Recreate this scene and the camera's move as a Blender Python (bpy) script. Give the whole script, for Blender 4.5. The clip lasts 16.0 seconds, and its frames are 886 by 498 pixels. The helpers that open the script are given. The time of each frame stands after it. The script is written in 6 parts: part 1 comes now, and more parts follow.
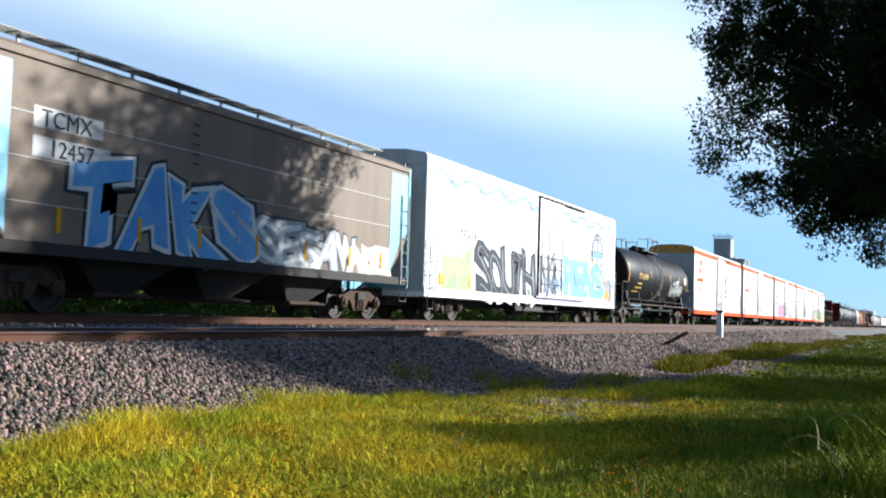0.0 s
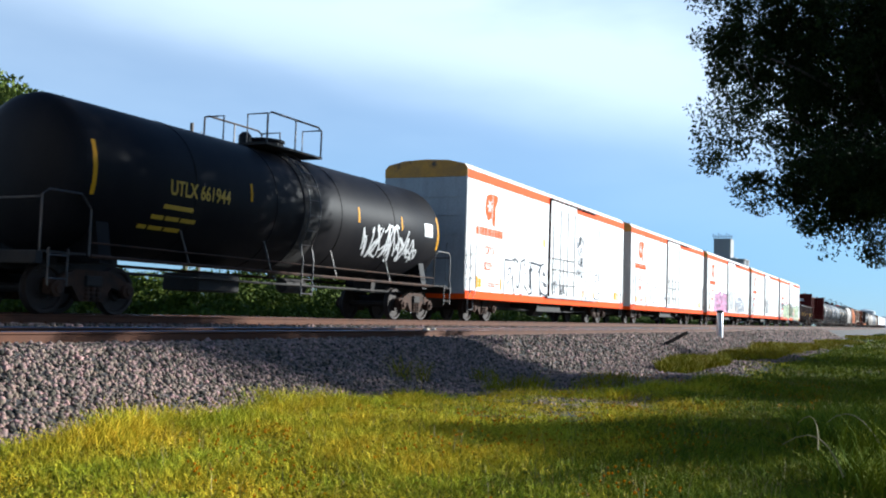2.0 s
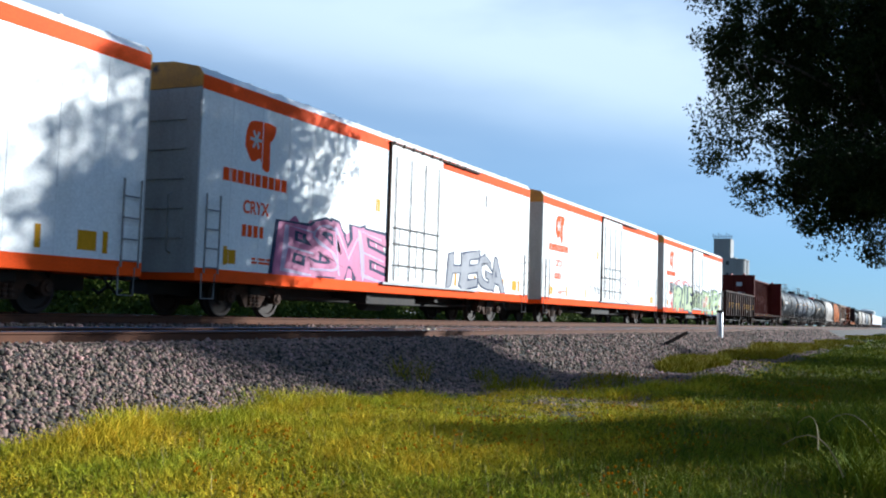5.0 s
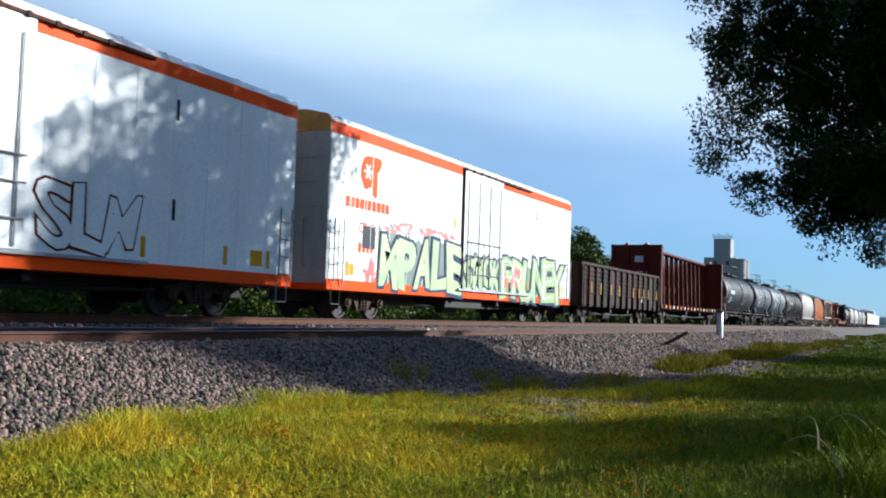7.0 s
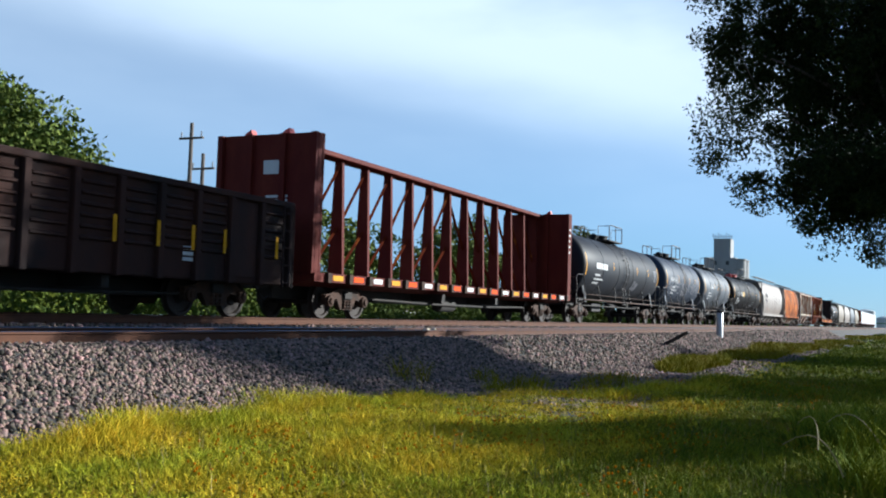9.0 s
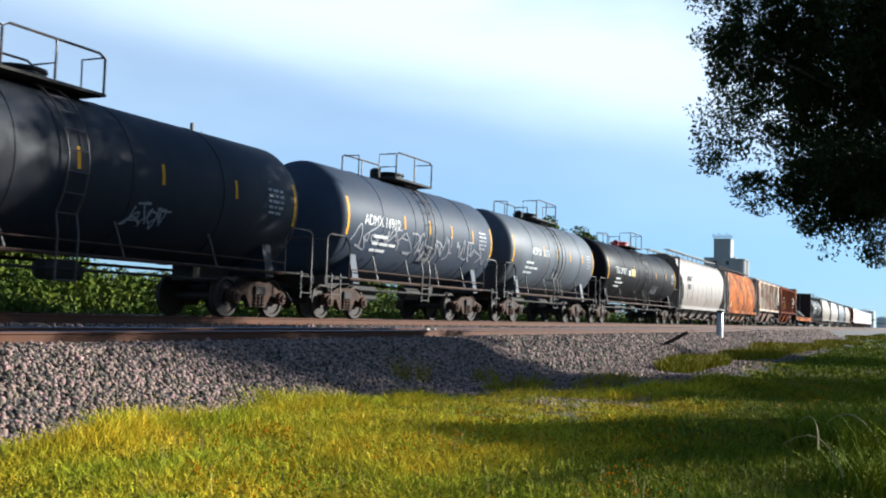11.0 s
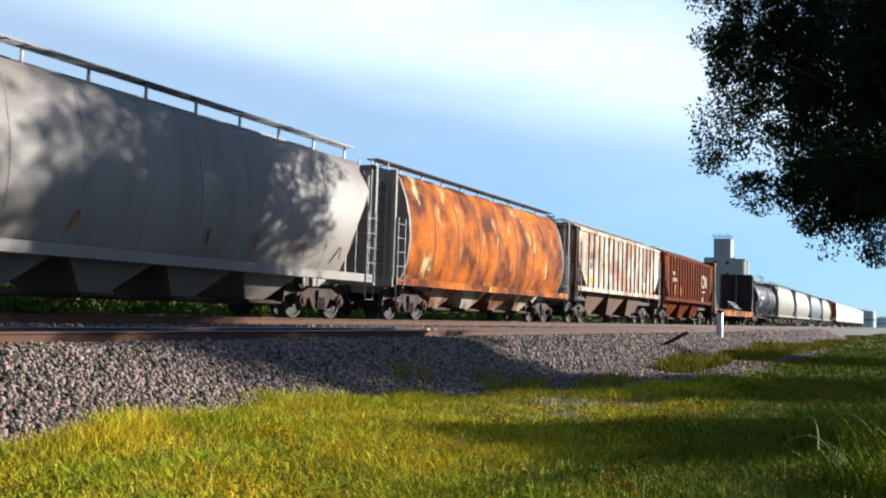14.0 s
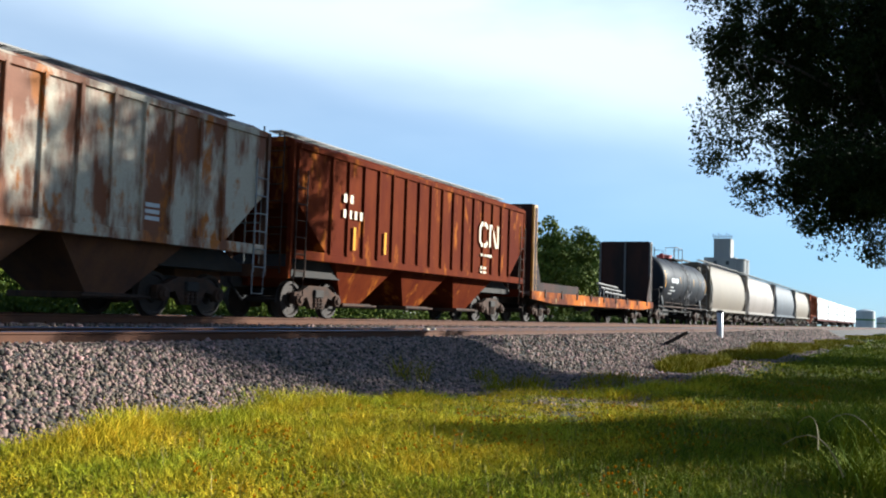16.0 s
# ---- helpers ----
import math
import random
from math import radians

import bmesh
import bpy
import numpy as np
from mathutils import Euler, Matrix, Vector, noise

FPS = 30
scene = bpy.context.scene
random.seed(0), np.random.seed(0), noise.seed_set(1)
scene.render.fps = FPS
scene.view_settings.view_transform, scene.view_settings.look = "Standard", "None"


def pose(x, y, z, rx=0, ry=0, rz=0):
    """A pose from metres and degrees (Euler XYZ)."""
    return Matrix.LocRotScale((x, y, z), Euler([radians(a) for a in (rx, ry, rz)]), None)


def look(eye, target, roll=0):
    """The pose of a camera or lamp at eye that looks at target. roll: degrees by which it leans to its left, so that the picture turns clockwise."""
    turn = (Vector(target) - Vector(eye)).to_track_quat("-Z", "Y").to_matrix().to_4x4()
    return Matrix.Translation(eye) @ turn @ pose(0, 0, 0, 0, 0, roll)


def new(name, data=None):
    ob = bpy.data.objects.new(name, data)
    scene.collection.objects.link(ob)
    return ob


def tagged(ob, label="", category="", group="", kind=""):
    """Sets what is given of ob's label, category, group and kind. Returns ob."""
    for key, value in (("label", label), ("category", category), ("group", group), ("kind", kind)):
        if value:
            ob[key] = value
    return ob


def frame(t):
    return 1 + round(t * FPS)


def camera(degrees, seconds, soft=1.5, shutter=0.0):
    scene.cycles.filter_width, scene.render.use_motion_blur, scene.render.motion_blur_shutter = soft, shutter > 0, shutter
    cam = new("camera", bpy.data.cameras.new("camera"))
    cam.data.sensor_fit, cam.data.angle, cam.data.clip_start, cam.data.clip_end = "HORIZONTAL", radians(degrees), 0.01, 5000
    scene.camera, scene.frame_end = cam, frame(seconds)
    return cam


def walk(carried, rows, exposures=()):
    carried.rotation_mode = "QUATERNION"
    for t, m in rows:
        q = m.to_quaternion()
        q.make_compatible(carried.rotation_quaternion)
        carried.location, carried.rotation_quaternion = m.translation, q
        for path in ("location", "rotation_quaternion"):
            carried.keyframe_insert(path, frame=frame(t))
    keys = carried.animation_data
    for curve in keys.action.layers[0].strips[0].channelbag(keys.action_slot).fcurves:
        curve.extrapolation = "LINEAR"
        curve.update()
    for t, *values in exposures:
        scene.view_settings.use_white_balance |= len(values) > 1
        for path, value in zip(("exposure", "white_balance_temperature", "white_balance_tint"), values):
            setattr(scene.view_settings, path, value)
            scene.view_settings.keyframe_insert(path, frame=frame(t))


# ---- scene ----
# World: x runs along the railway, y across it away from the viewer, z up from the train's rail head.
cam = camera(47.14, 16.0, soft=2.0, shutter=0.06)
EYE = (0.0, 0.0, 0.24)
YAW, PITCH, ROLL = 64.93, 3.61, 1.85
AIM = (EYE[0] + math.sin(radians(YAW)) * math.cos(radians(PITCH)),
       EYE[1] + math.cos(radians(YAW)) * math.cos(radians(PITCH)),
       EYE[2] + math.sin(radians(PITCH)))
walk(cam, [(0.0, look(EYE, AIM, ROLL)), (16.0, look(EYE, AIM, ROLL))], exposures=[(0.0, 1.42, 5800, 6), (0.5, 1.38, 5750, 6), (2.0, 1.28, 5650, 6), (3.5, 1.08, 5600, 6), (6.5, 1.07, 5550, 6), (8.0, 1.09, 5600, 6), (9.0, 1.17, 5700, 6), (11.5, 1.45, 5950, 6), (12.5, 1.42, 6000, 6), (16.0, 1.41, 6000, 6)])

# ---------- light ----------
SUN_EL = 18.0
SUN_AZ = (0.741, -0.671)          # the sun stands behind the viewer and to the east
world = bpy.data.worlds.new("sky")
scene.world = world
world.use_nodes = True
wn, wl = world.node_tree.nodes, world.node_tree.links
wn.clear()
w_out = wn.new("ShaderNodeOutputWorld")
w_bg = wn.new("ShaderNodeBackground")
w_sky = wn.new("ShaderNodeTexSky")
w_sky.sky_type = "NISHITA"
w_sky.sun_disc = False
w_sky.sun_elevation = radians(SUN_EL)
w_sky.sun_rotation = math.atan2(SUN_AZ[0], SUN_AZ[1])
w_sky.air_density, w_sky.dust_density, w_sky.ozone_density = 1.0, 0.0, 4.0
w_tc = wn.new("ShaderNodeTexCoord")
# thin high cloud: broad soft veil, and one diagonal streak of cirrus
w_map = wn.new("ShaderNodeMapping")
w_map.inputs["Rotation"].default_value = (0, radians(22), radians(30))
w_map.inputs["Scale"].default_value = (1.3, 1.3, 4.2)
w_noise = wn.new("ShaderNodeTexNoise")
w_noise.inputs["Scale"].default_value = 1.7
w_noise.inputs["Detail"].default_value = 5.0
w_noise.inputs["Roughness"].default_value = 0.5
w_veil = wn.new("ShaderNodeMapRange")
w_veil.inputs["From Min"].default_value, w_veil.inputs["From Max"].default_value = 0.22, 0.72
w_veil.inputs["To Min"].default_value, w_veil.inputs["To Max"].default_value = 0.25, 0.52
w_dot = wn.new("ShaderNodeVectorMath")
w_dot.operation = "DOT_PRODUCT"
STREAK = Vector((0.823, 0.502, 0.300)).cross(Vector((0.951, 0.232, 0.235))).normalized()
w_dot.inputs[1].default_value = STREAK
w_wob = wn.new("ShaderNodeMath")
w_wob.operation = "MULTIPLY_ADD"
w_wob.inputs[1].default_value = 0.16
w_sum = wn.new("ShaderNodeMath")
w_sum.operation = "ADD"
w_abs = wn.new("ShaderNodeMath")
w_abs.operation = "ABSOLUTE"
w_band = wn.new("ShaderNodeMapRange")
w_band.interpolation_type = "SMOOTHSTEP"
w_band.inputs["From Min"].default_value, w_band.inputs["From Max"].default_value = 0.0, 0.10
w_band.inputs["To Min"].default_value, w_band.inputs["To Max"].default_value = 0.64, 0.0
w_add = wn.new("ShaderNodeMath")
w_add.operation = "ADD"
w_add.use_clamp = True
w_mix = wn.new("ShaderNodeMixRGB")
w_mix.inputs["Color2"].default_value = (7.6, 8.6, 9.6, 1)
wl.new(w_tc.outputs["Generated"], w_map.inputs["Vector"])
wl.new(w_map.outputs["Vector"], w_noise.inputs["Vector"])
wl.new(w_noise.outputs["Fac"], w_veil.inputs["Value"])
wl.new(w_tc.outputs["Generated"], w_dot.inputs[0])
w_wob.inputs[2].default_value = -0.08
wl.new(w_noise.outputs["Fac"], w_wob.inputs[0])
wl.new(w_wob.outputs["Value"], w_sum.inputs[0])
wl.new(w_dot.outputs["Value"], w_sum.inputs[1])
wl.new(w_sum.outputs["Value"], w_abs.inputs[0])
wl.new(w_abs.outputs["Value"], w_band.inputs["Value"])
wl.new(w_veil.outputs["Result"], w_add.inputs[0])
wl.new(w_band.outputs["Result"], w_add.inputs[1])
# the veil thins out overhead
w_sep = wn.new("ShaderNodeSeparateXYZ")
wl.new(w_tc.outputs["Generated"], w_sep.inputs["Vector"])
w_high = wn.new("ShaderNodeMapRange")
w_high.interpolation_type = "SMOOTHSTEP"
w_high.inputs["From Min"].default_value, w_high.inputs["From Max"].default_value = 0.30, 0.60
w_high.inputs["To Min"].default_value, w_high.inputs["To Max"].default_value = 1.0, 0.05
w_thin = wn.new("ShaderNodeMath")
w_thin.operation = "MULTIPLY"
wl.new(w_sep.outputs["Z"], w_high.inputs["Value"])
wl.new(w_add.outputs["Value"], w_thin.inputs[0])
wl.new(w_high.outputs["Result"], w_thin.inputs[1])
wl.new(w_thin.outputs["Value"], w_mix.inputs["Fac"])
w_blue = wn.new("ShaderNodeMixRGB")
w_blue.blend_type = "MULTIPLY"
w_blue.inputs["Fac"].default_value = 1.0
w_blue.inputs["Color2"].default_value = (0.92, 1.0, 1.08, 1)
wl.new(w_sky.outputs["Color"], w_blue.inputs["Color1"])
wl.new(w_blue.outputs["Color"], w_mix.inputs["Color1"])
# bluer air low over the horizon
w_low = wn.new("ShaderNodeMapRange")
w_low.interpolation_type = "SMOOTHSTEP"
w_low.inputs["From Min"].default_value, w_low.inputs["From Max"].default_value = 0.0, 0.26
w_low.inputs["To Min"].default_value, w_low.inputs["To Max"].default_value = 1.0, 0.0
w_air = wn.new("ShaderNodeMixRGB")
w_air.blend_type = "MULTIPLY"
w_air.inputs["Color2"].default_value = (0.56, 0.73, 0.90, 1)
wl.new(w_sep.outputs["Z"], w_low.inputs["Value"])
wl.new(w_low.outputs["Result"], w_air.inputs["Fac"])
wl.new(w_mix.outputs["Color"], w_air.inputs["Color1"])
wl.new(w_air.outputs["Color"], w_bg.inputs["Color"])
w_bg.inputs["Strength"].default_value = 0.050
wl.new(w_bg.outputs["Background"], w_out.inputs["Surface"])

sun_data = bpy.data.lights.new("sun", "SUN")
sun_data.energy = 5.0
sun_data.angle = radians(0.55)
sun_data.color = (1.0, 0.94, 0.83)
sun = new("sun", sun_data)
sun.matrix_world = look((SUN_AZ[0] * 90 * math.cos(radians(SUN_EL)), SUN_AZ[1] * 90 * math.cos(radians(SUN_EL)),
                         90 * math.sin(radians(SUN_EL))), (0, 0, 0))


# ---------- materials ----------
ALBEDO_SCALE = 0.80       # scales every base colour down to offset raised exposure and deepen the shade


def mat(name, color, rough=0.6, metal=0.0, alt=None, amount=0.3, scale=1.5, fine=25.0, streak=0.0, bump=0.15,
        bump_scale=60.0, sharp=0.25, per_object=0.0, island=0.0, spec=0.5, cut=0.5, third=None, cut3=0.6, scale3=2.0, streak3=0.0):
    """Base colour broken by a second colour in broad blotches (alt, amount), fine grain, vertical streaks and relief."""
    m = bpy.data.materials.new(name)
    m.use_nodes = True
    color = [v * ALBEDO_SCALE for v in color]
    alt = [v * ALBEDO_SCALE for v in alt] if alt else None
    third = [v * ALBEDO_SCALE for v in third] if third else None
    n, l = m.node_tree.nodes, m.node_tree.links
    b = n["Principled BSDF"]
    tc = n.new("ShaderNodeTexCoord")
    big = n.new("ShaderNodeTexNoise")
    big.inputs["Scale"].default_value = scale
    big.inputs["Detail"].default_value = 6.0
    big.inputs["Roughness"].default_value = 0.62
    mp = n.new("ShaderNodeMapping")
    mp.inputs["Scale"].default_value = (1, 1, 1.0 if not streak else max(0.06, 1.0 - streak))
    l.new(tc.outputs["Object"], mp.inputs["Vector"])
    l.new(mp.outputs["Vector"], big.inputs["Vector"])
    ramp = n.new("ShaderNodeMapRange")
    ramp.inputs["From Min"].default_value = cut - sharp / 2
    ramp.inputs["From Max"].default_value = cut + sharp / 2
    ramp.inputs["To Min"].default_value = 0.0
    ramp.inputs["To Max"].default_value = amount
    l.new(big.outputs["Fac"], ramp.inputs["Value"])
    mix = n.new("ShaderNodeMixRGB")
    mix.inputs["Color1"].default_value = (*color, 1)
    mix.inputs["Color2"].default_value = (*(alt or [c * 0.55 for c in color]), 1)
    l.new(ramp.outputs["Result"], mix.inputs["Fac"])
    if third:
        mp3 = n.new("ShaderNodeMapping")
        mp3.inputs["Location"].default_value = (7.3, 2.1, 4.4)
        mp3.inputs["Scale"].default_value = (1, 1, max(0.06, 1.0 - streak3))
        n3 = n.new("ShaderNodeTexNoise")
        n3.inputs["Scale"].default_value = scale3
        n3.inputs["Detail"].default_value = 7.0
        n3.inputs["Roughness"].default_value = 0.6
        l.new(tc.outputs["Object"], mp3.inputs["Vector"])
        l.new(mp3.outputs["Vector"], n3.inputs["Vector"])
        r3 = n.new("ShaderNodeMapRange")
        r3.inputs["From Min"].default_value, r3.inputs["From Max"].default_value = cut3 - 0.04, cut3 + 0.05
        l.new(n3.outputs["Fac"], r3.inputs["Value"])
        mix3 = n.new("ShaderNodeMixRGB")
        mix3.inputs["Color2"].default_value = (*third, 1)
        l.new(r3.outputs["Result"], mix3.inputs["Fac"])
        l.new(mix.outputs["Color"], mix3.inputs["Color1"])
        mix = mix3
    grain = n.new("ShaderNodeTexNoise")
    grain.inputs["Scale"].default_value = fine
    grain.inputs["Detail"].default_value = 5.0
    l.new(tc.outputs["Object"], grain.inputs["Vector"])
    gr = n.new("ShaderNodeMapRange")
    gr.inputs["From Min"].default_value, gr.inputs["From Max"].default_value = 0.3, 0.7
    gr.inputs["To Min"].default_value, gr.inputs["To Max"].default_value = 0.86, 1.08
    l.new(grain.outputs["Fac"], gr.inputs["Value"])
    mul = n.new("ShaderNodeMixRGB")
    mul.blend_type = "MULTIPLY"
    mul.inputs["Fac"].default_value = 1.0
    l.new(mix.outputs["Color"], mul.inputs["Color1"])
    l.new(gr.outputs["Result"], mul.inputs["Color2"])
    out = mul.outputs["Color"]
    if per_object or island:
        hs = n.new("ShaderNodeHueSaturation")
        src = n.new("ShaderNodeNewGeometry").outputs["Random Per Island"] if island else n.new("ShaderNodeObjectInfo").outputs["Random"]
        k = island or per_object
        vr = n.new("ShaderNodeMapRange")
        vr.inputs["To Min"].default_value, vr.inputs["To Max"].default_value = 1 - k, 1 + k
        l.new(src, vr.inputs["Value"])
        l.new(vr.outputs["Result"], hs.inputs["Value"])
        hr = n.new("ShaderNodeMapRange")
        hr.inputs["To Min"].default_value, hr.inputs["To Max"].default_value = 0.5 + 0.05 * k, 0.5 - 0.05 * k
        l.new(src, hr.inputs["Value"])
        l.new(hr.outputs["Result"], hs.inputs["Hue"])
        l.new(out, hs.inputs["Color"])
        out = hs.outputs["Color"]
    l.new(out, b.inputs["Base Color"])
    b.inputs["Roughness"].default_value = rough
    b.inputs["Metallic"].default_value = metal
    b.inputs["Specular IOR Level"].default_value = spec
    if bump:
        bn = n.new("ShaderNodeTexNoise")
        bn.inputs["Scale"].default_value = bump_scale
        bn.inputs["Detail"].default_value = 3.0
        l.new(tc.outputs["Object"], bn.inputs["Vector"])
        bp = n.new("ShaderNodeBump")
        bp.inputs["Strength"].default_value = bump
        bp.inputs["Distance"].default_value = 0.02
        l.new(bn.outputs["Fac"], bp.inputs["Height"])
        l.new(bp.outputs["Normal"], b.inputs["Normal"])
    return m


M = {
    "white": mat("white_paint", (0.93, 0.93, 0.93), 0.45, alt=(0.62, 0.58, 0.52), amount=0.45, scale=0.9, streak=0.85, bump=0.05, cut=0.6),
    "white_bn": mat("worn_white_paint", (0.88, 0.88, 0.88), 0.5, alt=(0.60, 0.54, 0.47), amount=0.5, scale=1.1, streak=0.8, bump=0.06, cut=0.58, third=(0.45, 0.30, 0.20), cut3=0.70, scale3=3.0, streak3=0.8),
    # grey paint, also used to darken the shaded ends of white cars
    "end_grey": mat("grey_end_paint", (0.46, 0.46, 0.46), 0.6, alt=(0.23, 0.21, 0.20), amount=0.5, scale=1.0, streak=0.8, bump=0.08),
    "orange": mat("orange_paint", (1.0, 0.10, 0.006), 0.5, alt=(0.70, 0.065, 0.006), amount=0.3, scale=2.0, bump=0.04, spec=0.04),
    "ochre": mat("ochre_paint", (0.66, 0.29, 0.012), 0.55, alt=(0.30, 0.13, 0.03), amount=0.6, scale=2.0, third=(0.05, 0.03, 0.02), cut3=0.62),
    "yellow": mat("yellow_reflector", (0.72, 0.34, 0.006), 0.55, amount=0.2, bump=0.0, spec=0.08),
    "taupe": mat("taupe_paint", (0.245, 0.182, 0.138), 0.6, alt=(0.15, 0.105, 0.078), amount=0.6, scale=0.8, streak=0.75, bump=0.05, spec=0.15),
    "cyan": mat("light_blue_paint", (0.10, 0.42, 0.58), 0.5, alt=(0.07, 0.26, 0.36), amount=0.4, scale=1.5, bump=0.04),
    "blacktank": mat("black_tank_paint", (0.009, 0.0085, 0.0105), 0.48, alt=(0.024, 0.021, 0.020), amount=0.4, scale=0.9, streak=0.6, bump=0.03, spec=0.05),
    "greytank": mat("dark_grey_tank_paint", (0.021, 0.025, 0.034), 0.52, alt=(0.048, 0.042, 0.042), amount=0.4, scale=0.9, streak=0.5, bump=0.03, spec=0.08),
    "paletank": mat("pale_grey_tank_paint", (0.095, 0.112, 0.140), 0.55, alt=(0.06, 0.058, 0.058), amount=0.5, scale=0.9, streak=0.6, bump=0.03, spec=0.15),
    "bluegrey": mat("blue_grey_tank_paint", (0.042, 0.057, 0.088), 0.55, alt=(0.07, 0.07, 0.08), amount=0.4, scale=0.8, streak=0.5, bump=0.03, spec=0.1),
    "hopgrey": mat("pale_grey_hopper_paint", (0.245, 0.205, 0.180), 0.6, alt=(0.15, 0.112, 0.090), amount=0.55, scale=0.9, streak=0.88, bump=0.05, cut=0.55, spec=0.3),
    "rust": mat("orange_rust_over_paint", (0.68, 0.175, 0.010), 0.8, alt=(0.062, 0.016, 0.012), amount=0.94, scale=0.7, streak=0.2, bump=0.25, sharp=0.26, cut=0.47, third=(0.54, 0.40, 0.20), cut3=0.64, scale3=1.6, streak3=0.5, spec=0.06),
    "rustdark": mat("brown_rust", (0.085, 0.032, 0.017), 0.85, alt=(0.20, 0.075, 0.025), amount=0.7, scale=1.4, streak=0.6, bump=0.25),
    "rustwhite": mat("white_paint_with_rust", (0.54, 0.46, 0.35), 0.65, alt=(0.19, 0.050, 0.012), amount=0.95, scale=1.5, streak=0.66, bump=0.15, sharp=0.13, cut=0.495, third=(0.42, 0.13, 0.015), cut3=0.60, scale3=2.2, streak3=0.5, spec=0.25),
    "maroon": mat("maroon_brown_paint", (0.100, 0.017, 0.007), 0.75, alt=(0.17, 0.036, 0.009), amount=0.6, scale=1.6, streak=0.7, bump=0.1, third=(0.34, 0.10, 0.015), cut3=0.62, scale3=2.0, streak3=0.6, spec=0.02),
    "darkmaroon": mat("dark_red_brown_paint", (0.100, 0.014, 0.011), 0.65, alt=(0.16, 0.030, 0.016), amount=0.6, scale=1.2, streak=0.6, bump=0.1, spec=0.08),
    "gonsteel": mat("weathered_brown_steel", (0.025, 0.018, 0.017), 0.8, alt=(0.090, 0.032, 0.020), amount=0.5, scale=0.8, streak=0.6, bump=0.15, spec=0.12),
    "tan": mat("tan_hopper_paint", (0.135, 0.098, 0.057), 0.7, alt=(0.10, 0.07, 0.045), amount=0.5, scale=0.9, streak=0.85, bump=0.05),
    "understeel": mat("dark_underframe_steel", (0.013, 0.011, 0.010), 0.85, alt=(0.034, 0.021, 0.014), amount=0.6, scale=3.0, bump=0.2),
    "truck": mat("rusty_cast_steel", (0.030, 0.018, 0.013), 0.85, alt=(0.105, 0.045, 0.023), amount=0.6, scale=4.0, bump=0.25, spec=0.25),
    "wheel": mat("brown_wheel_steel", (0.034, 0.021, 0.016), 0.7, 0.1, alt=(0.024, 0.018, 0.015), amount=0.6, scale=5.0, bump=0.15, spec=0.3),
    "grab": mat("grey_ladder_steel", (0.26, 0.26, 0.26), 0.5, 0.1, alt=(0.12, 0.08, 0.05), amount=0.5, scale=4.0, bump=0.05),
    "darkgrab": mat("dark_ladder_steel", (0.035, 0.035, 0.038), 0.5, 0.1, alt=(0.12, 0.07, 0.04), amount=0.5, scale=4.0, bump=0.05),
    "grate": mat("galvanised_running_board", (0.14, 0.135, 0.13), 0.6, 0.3, amount=0.4, scale=4.0, bump=0.1),
    "rail": mat("rusty_rail_steel", (0.115, 0.045, 0.022), 0.8, alt=(0.08, 0.035, 0.022), amount=0.6, scale=2.5, bump=0.2, spec=0.2),
    "railhead": mat("polished_rail_head", (0.52, 0.52, 0.54), 0.25, 1.0, amount=0.3, scale=3.0, bump=0.03),
    "tie": mat("weathered_timber_tie", (0.07, 0.055, 0.042), 0.9, alt=(0.13, 0.10, 0.08), amount=0.6, scale=5.0, bump=0.4, per_object=0.3),
    "stone": mat("ballast_stone", (0.245, 0.170, 0.118), 0.9, alt=(0.105, 0.083, 0.074), amount=0.8, scale=14.0, fine=60, bump=0.3, island=0.97),
    "bed": mat("ballast_bed_gravel", (0.075, 0.066, 0.060), 0.95, alt=(0.03, 0.027, 0.024), amount=0.8, scale=22.0, fine=60, bump=0.8, bump_scale=30),
    "soil": mat("grassy_ground", (0.085, 0.085, 0.008), 0.95, alt=(0.12, 0.08, 0.015), amount=0.7, scale=0.7, fine=14, bump=0.6, bump_scale=25, spec=0.1),
    "grass": mat("grass_blades", (0.42, 0.45, 0.026), 0.85, alt=(0.74, 0.53, 0.026), amount=0.85, scale=1.1, fine=3, bump=0.0, island=0.5, sharp=0.25, spec=0.05),
    # greener mown grass, its colour also darkened to stand for shade on the right
    "lawn": mat("green_lawn_blades", (0.115, 0.170, 0.012), 0.85, alt=(0.23, 0.24, 0.012), amount=0.8, scale=1.2, fine=3, bump=0.0, island=0.5, sharp=0.3, spec=0.05),
    "clover": mat("clover_leaves", (0.15, 0.18, 0.014), 0.8, alt=(0.30, 0.19, 0.012), amount=0.8, scale=0.9, fine=3, bump=0.0, island=0.45, sharp=0.2, spec=0.1),
    "straw": mat("dry_grass_stalks", (0.30, 0.23, 0.08), 0.8, amount=0.3, bump=0.0, island=0.25),
    "flower": mat("orange_wildflower", (0.52, 0.17, 0.002), 0.9, amount=0.3, bump=0.0, island=0.2, spec=0.0),
    "weed": mat("yellow_green_weeds", (0.22, 0.22, 0.006), 0.85, alt=(0.26, 0.16, 0.01), amount=0.6, scale=1.2, bump=0.0, island=0.3, spec=0.1),
    # near-tree leaves, base colour sunk below natural foliage to stand for crown shade
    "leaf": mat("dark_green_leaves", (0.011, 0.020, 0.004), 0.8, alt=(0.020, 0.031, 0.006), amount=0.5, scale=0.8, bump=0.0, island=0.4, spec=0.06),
    "farleaf": mat("far_tree_foliage", (0.095, 0.135, 0.024), 0.75, alt=(0.15, 0.18, 0.03), amount=0.6, scale=0.4, bump=0.0, island=0.4, spec=0.1),
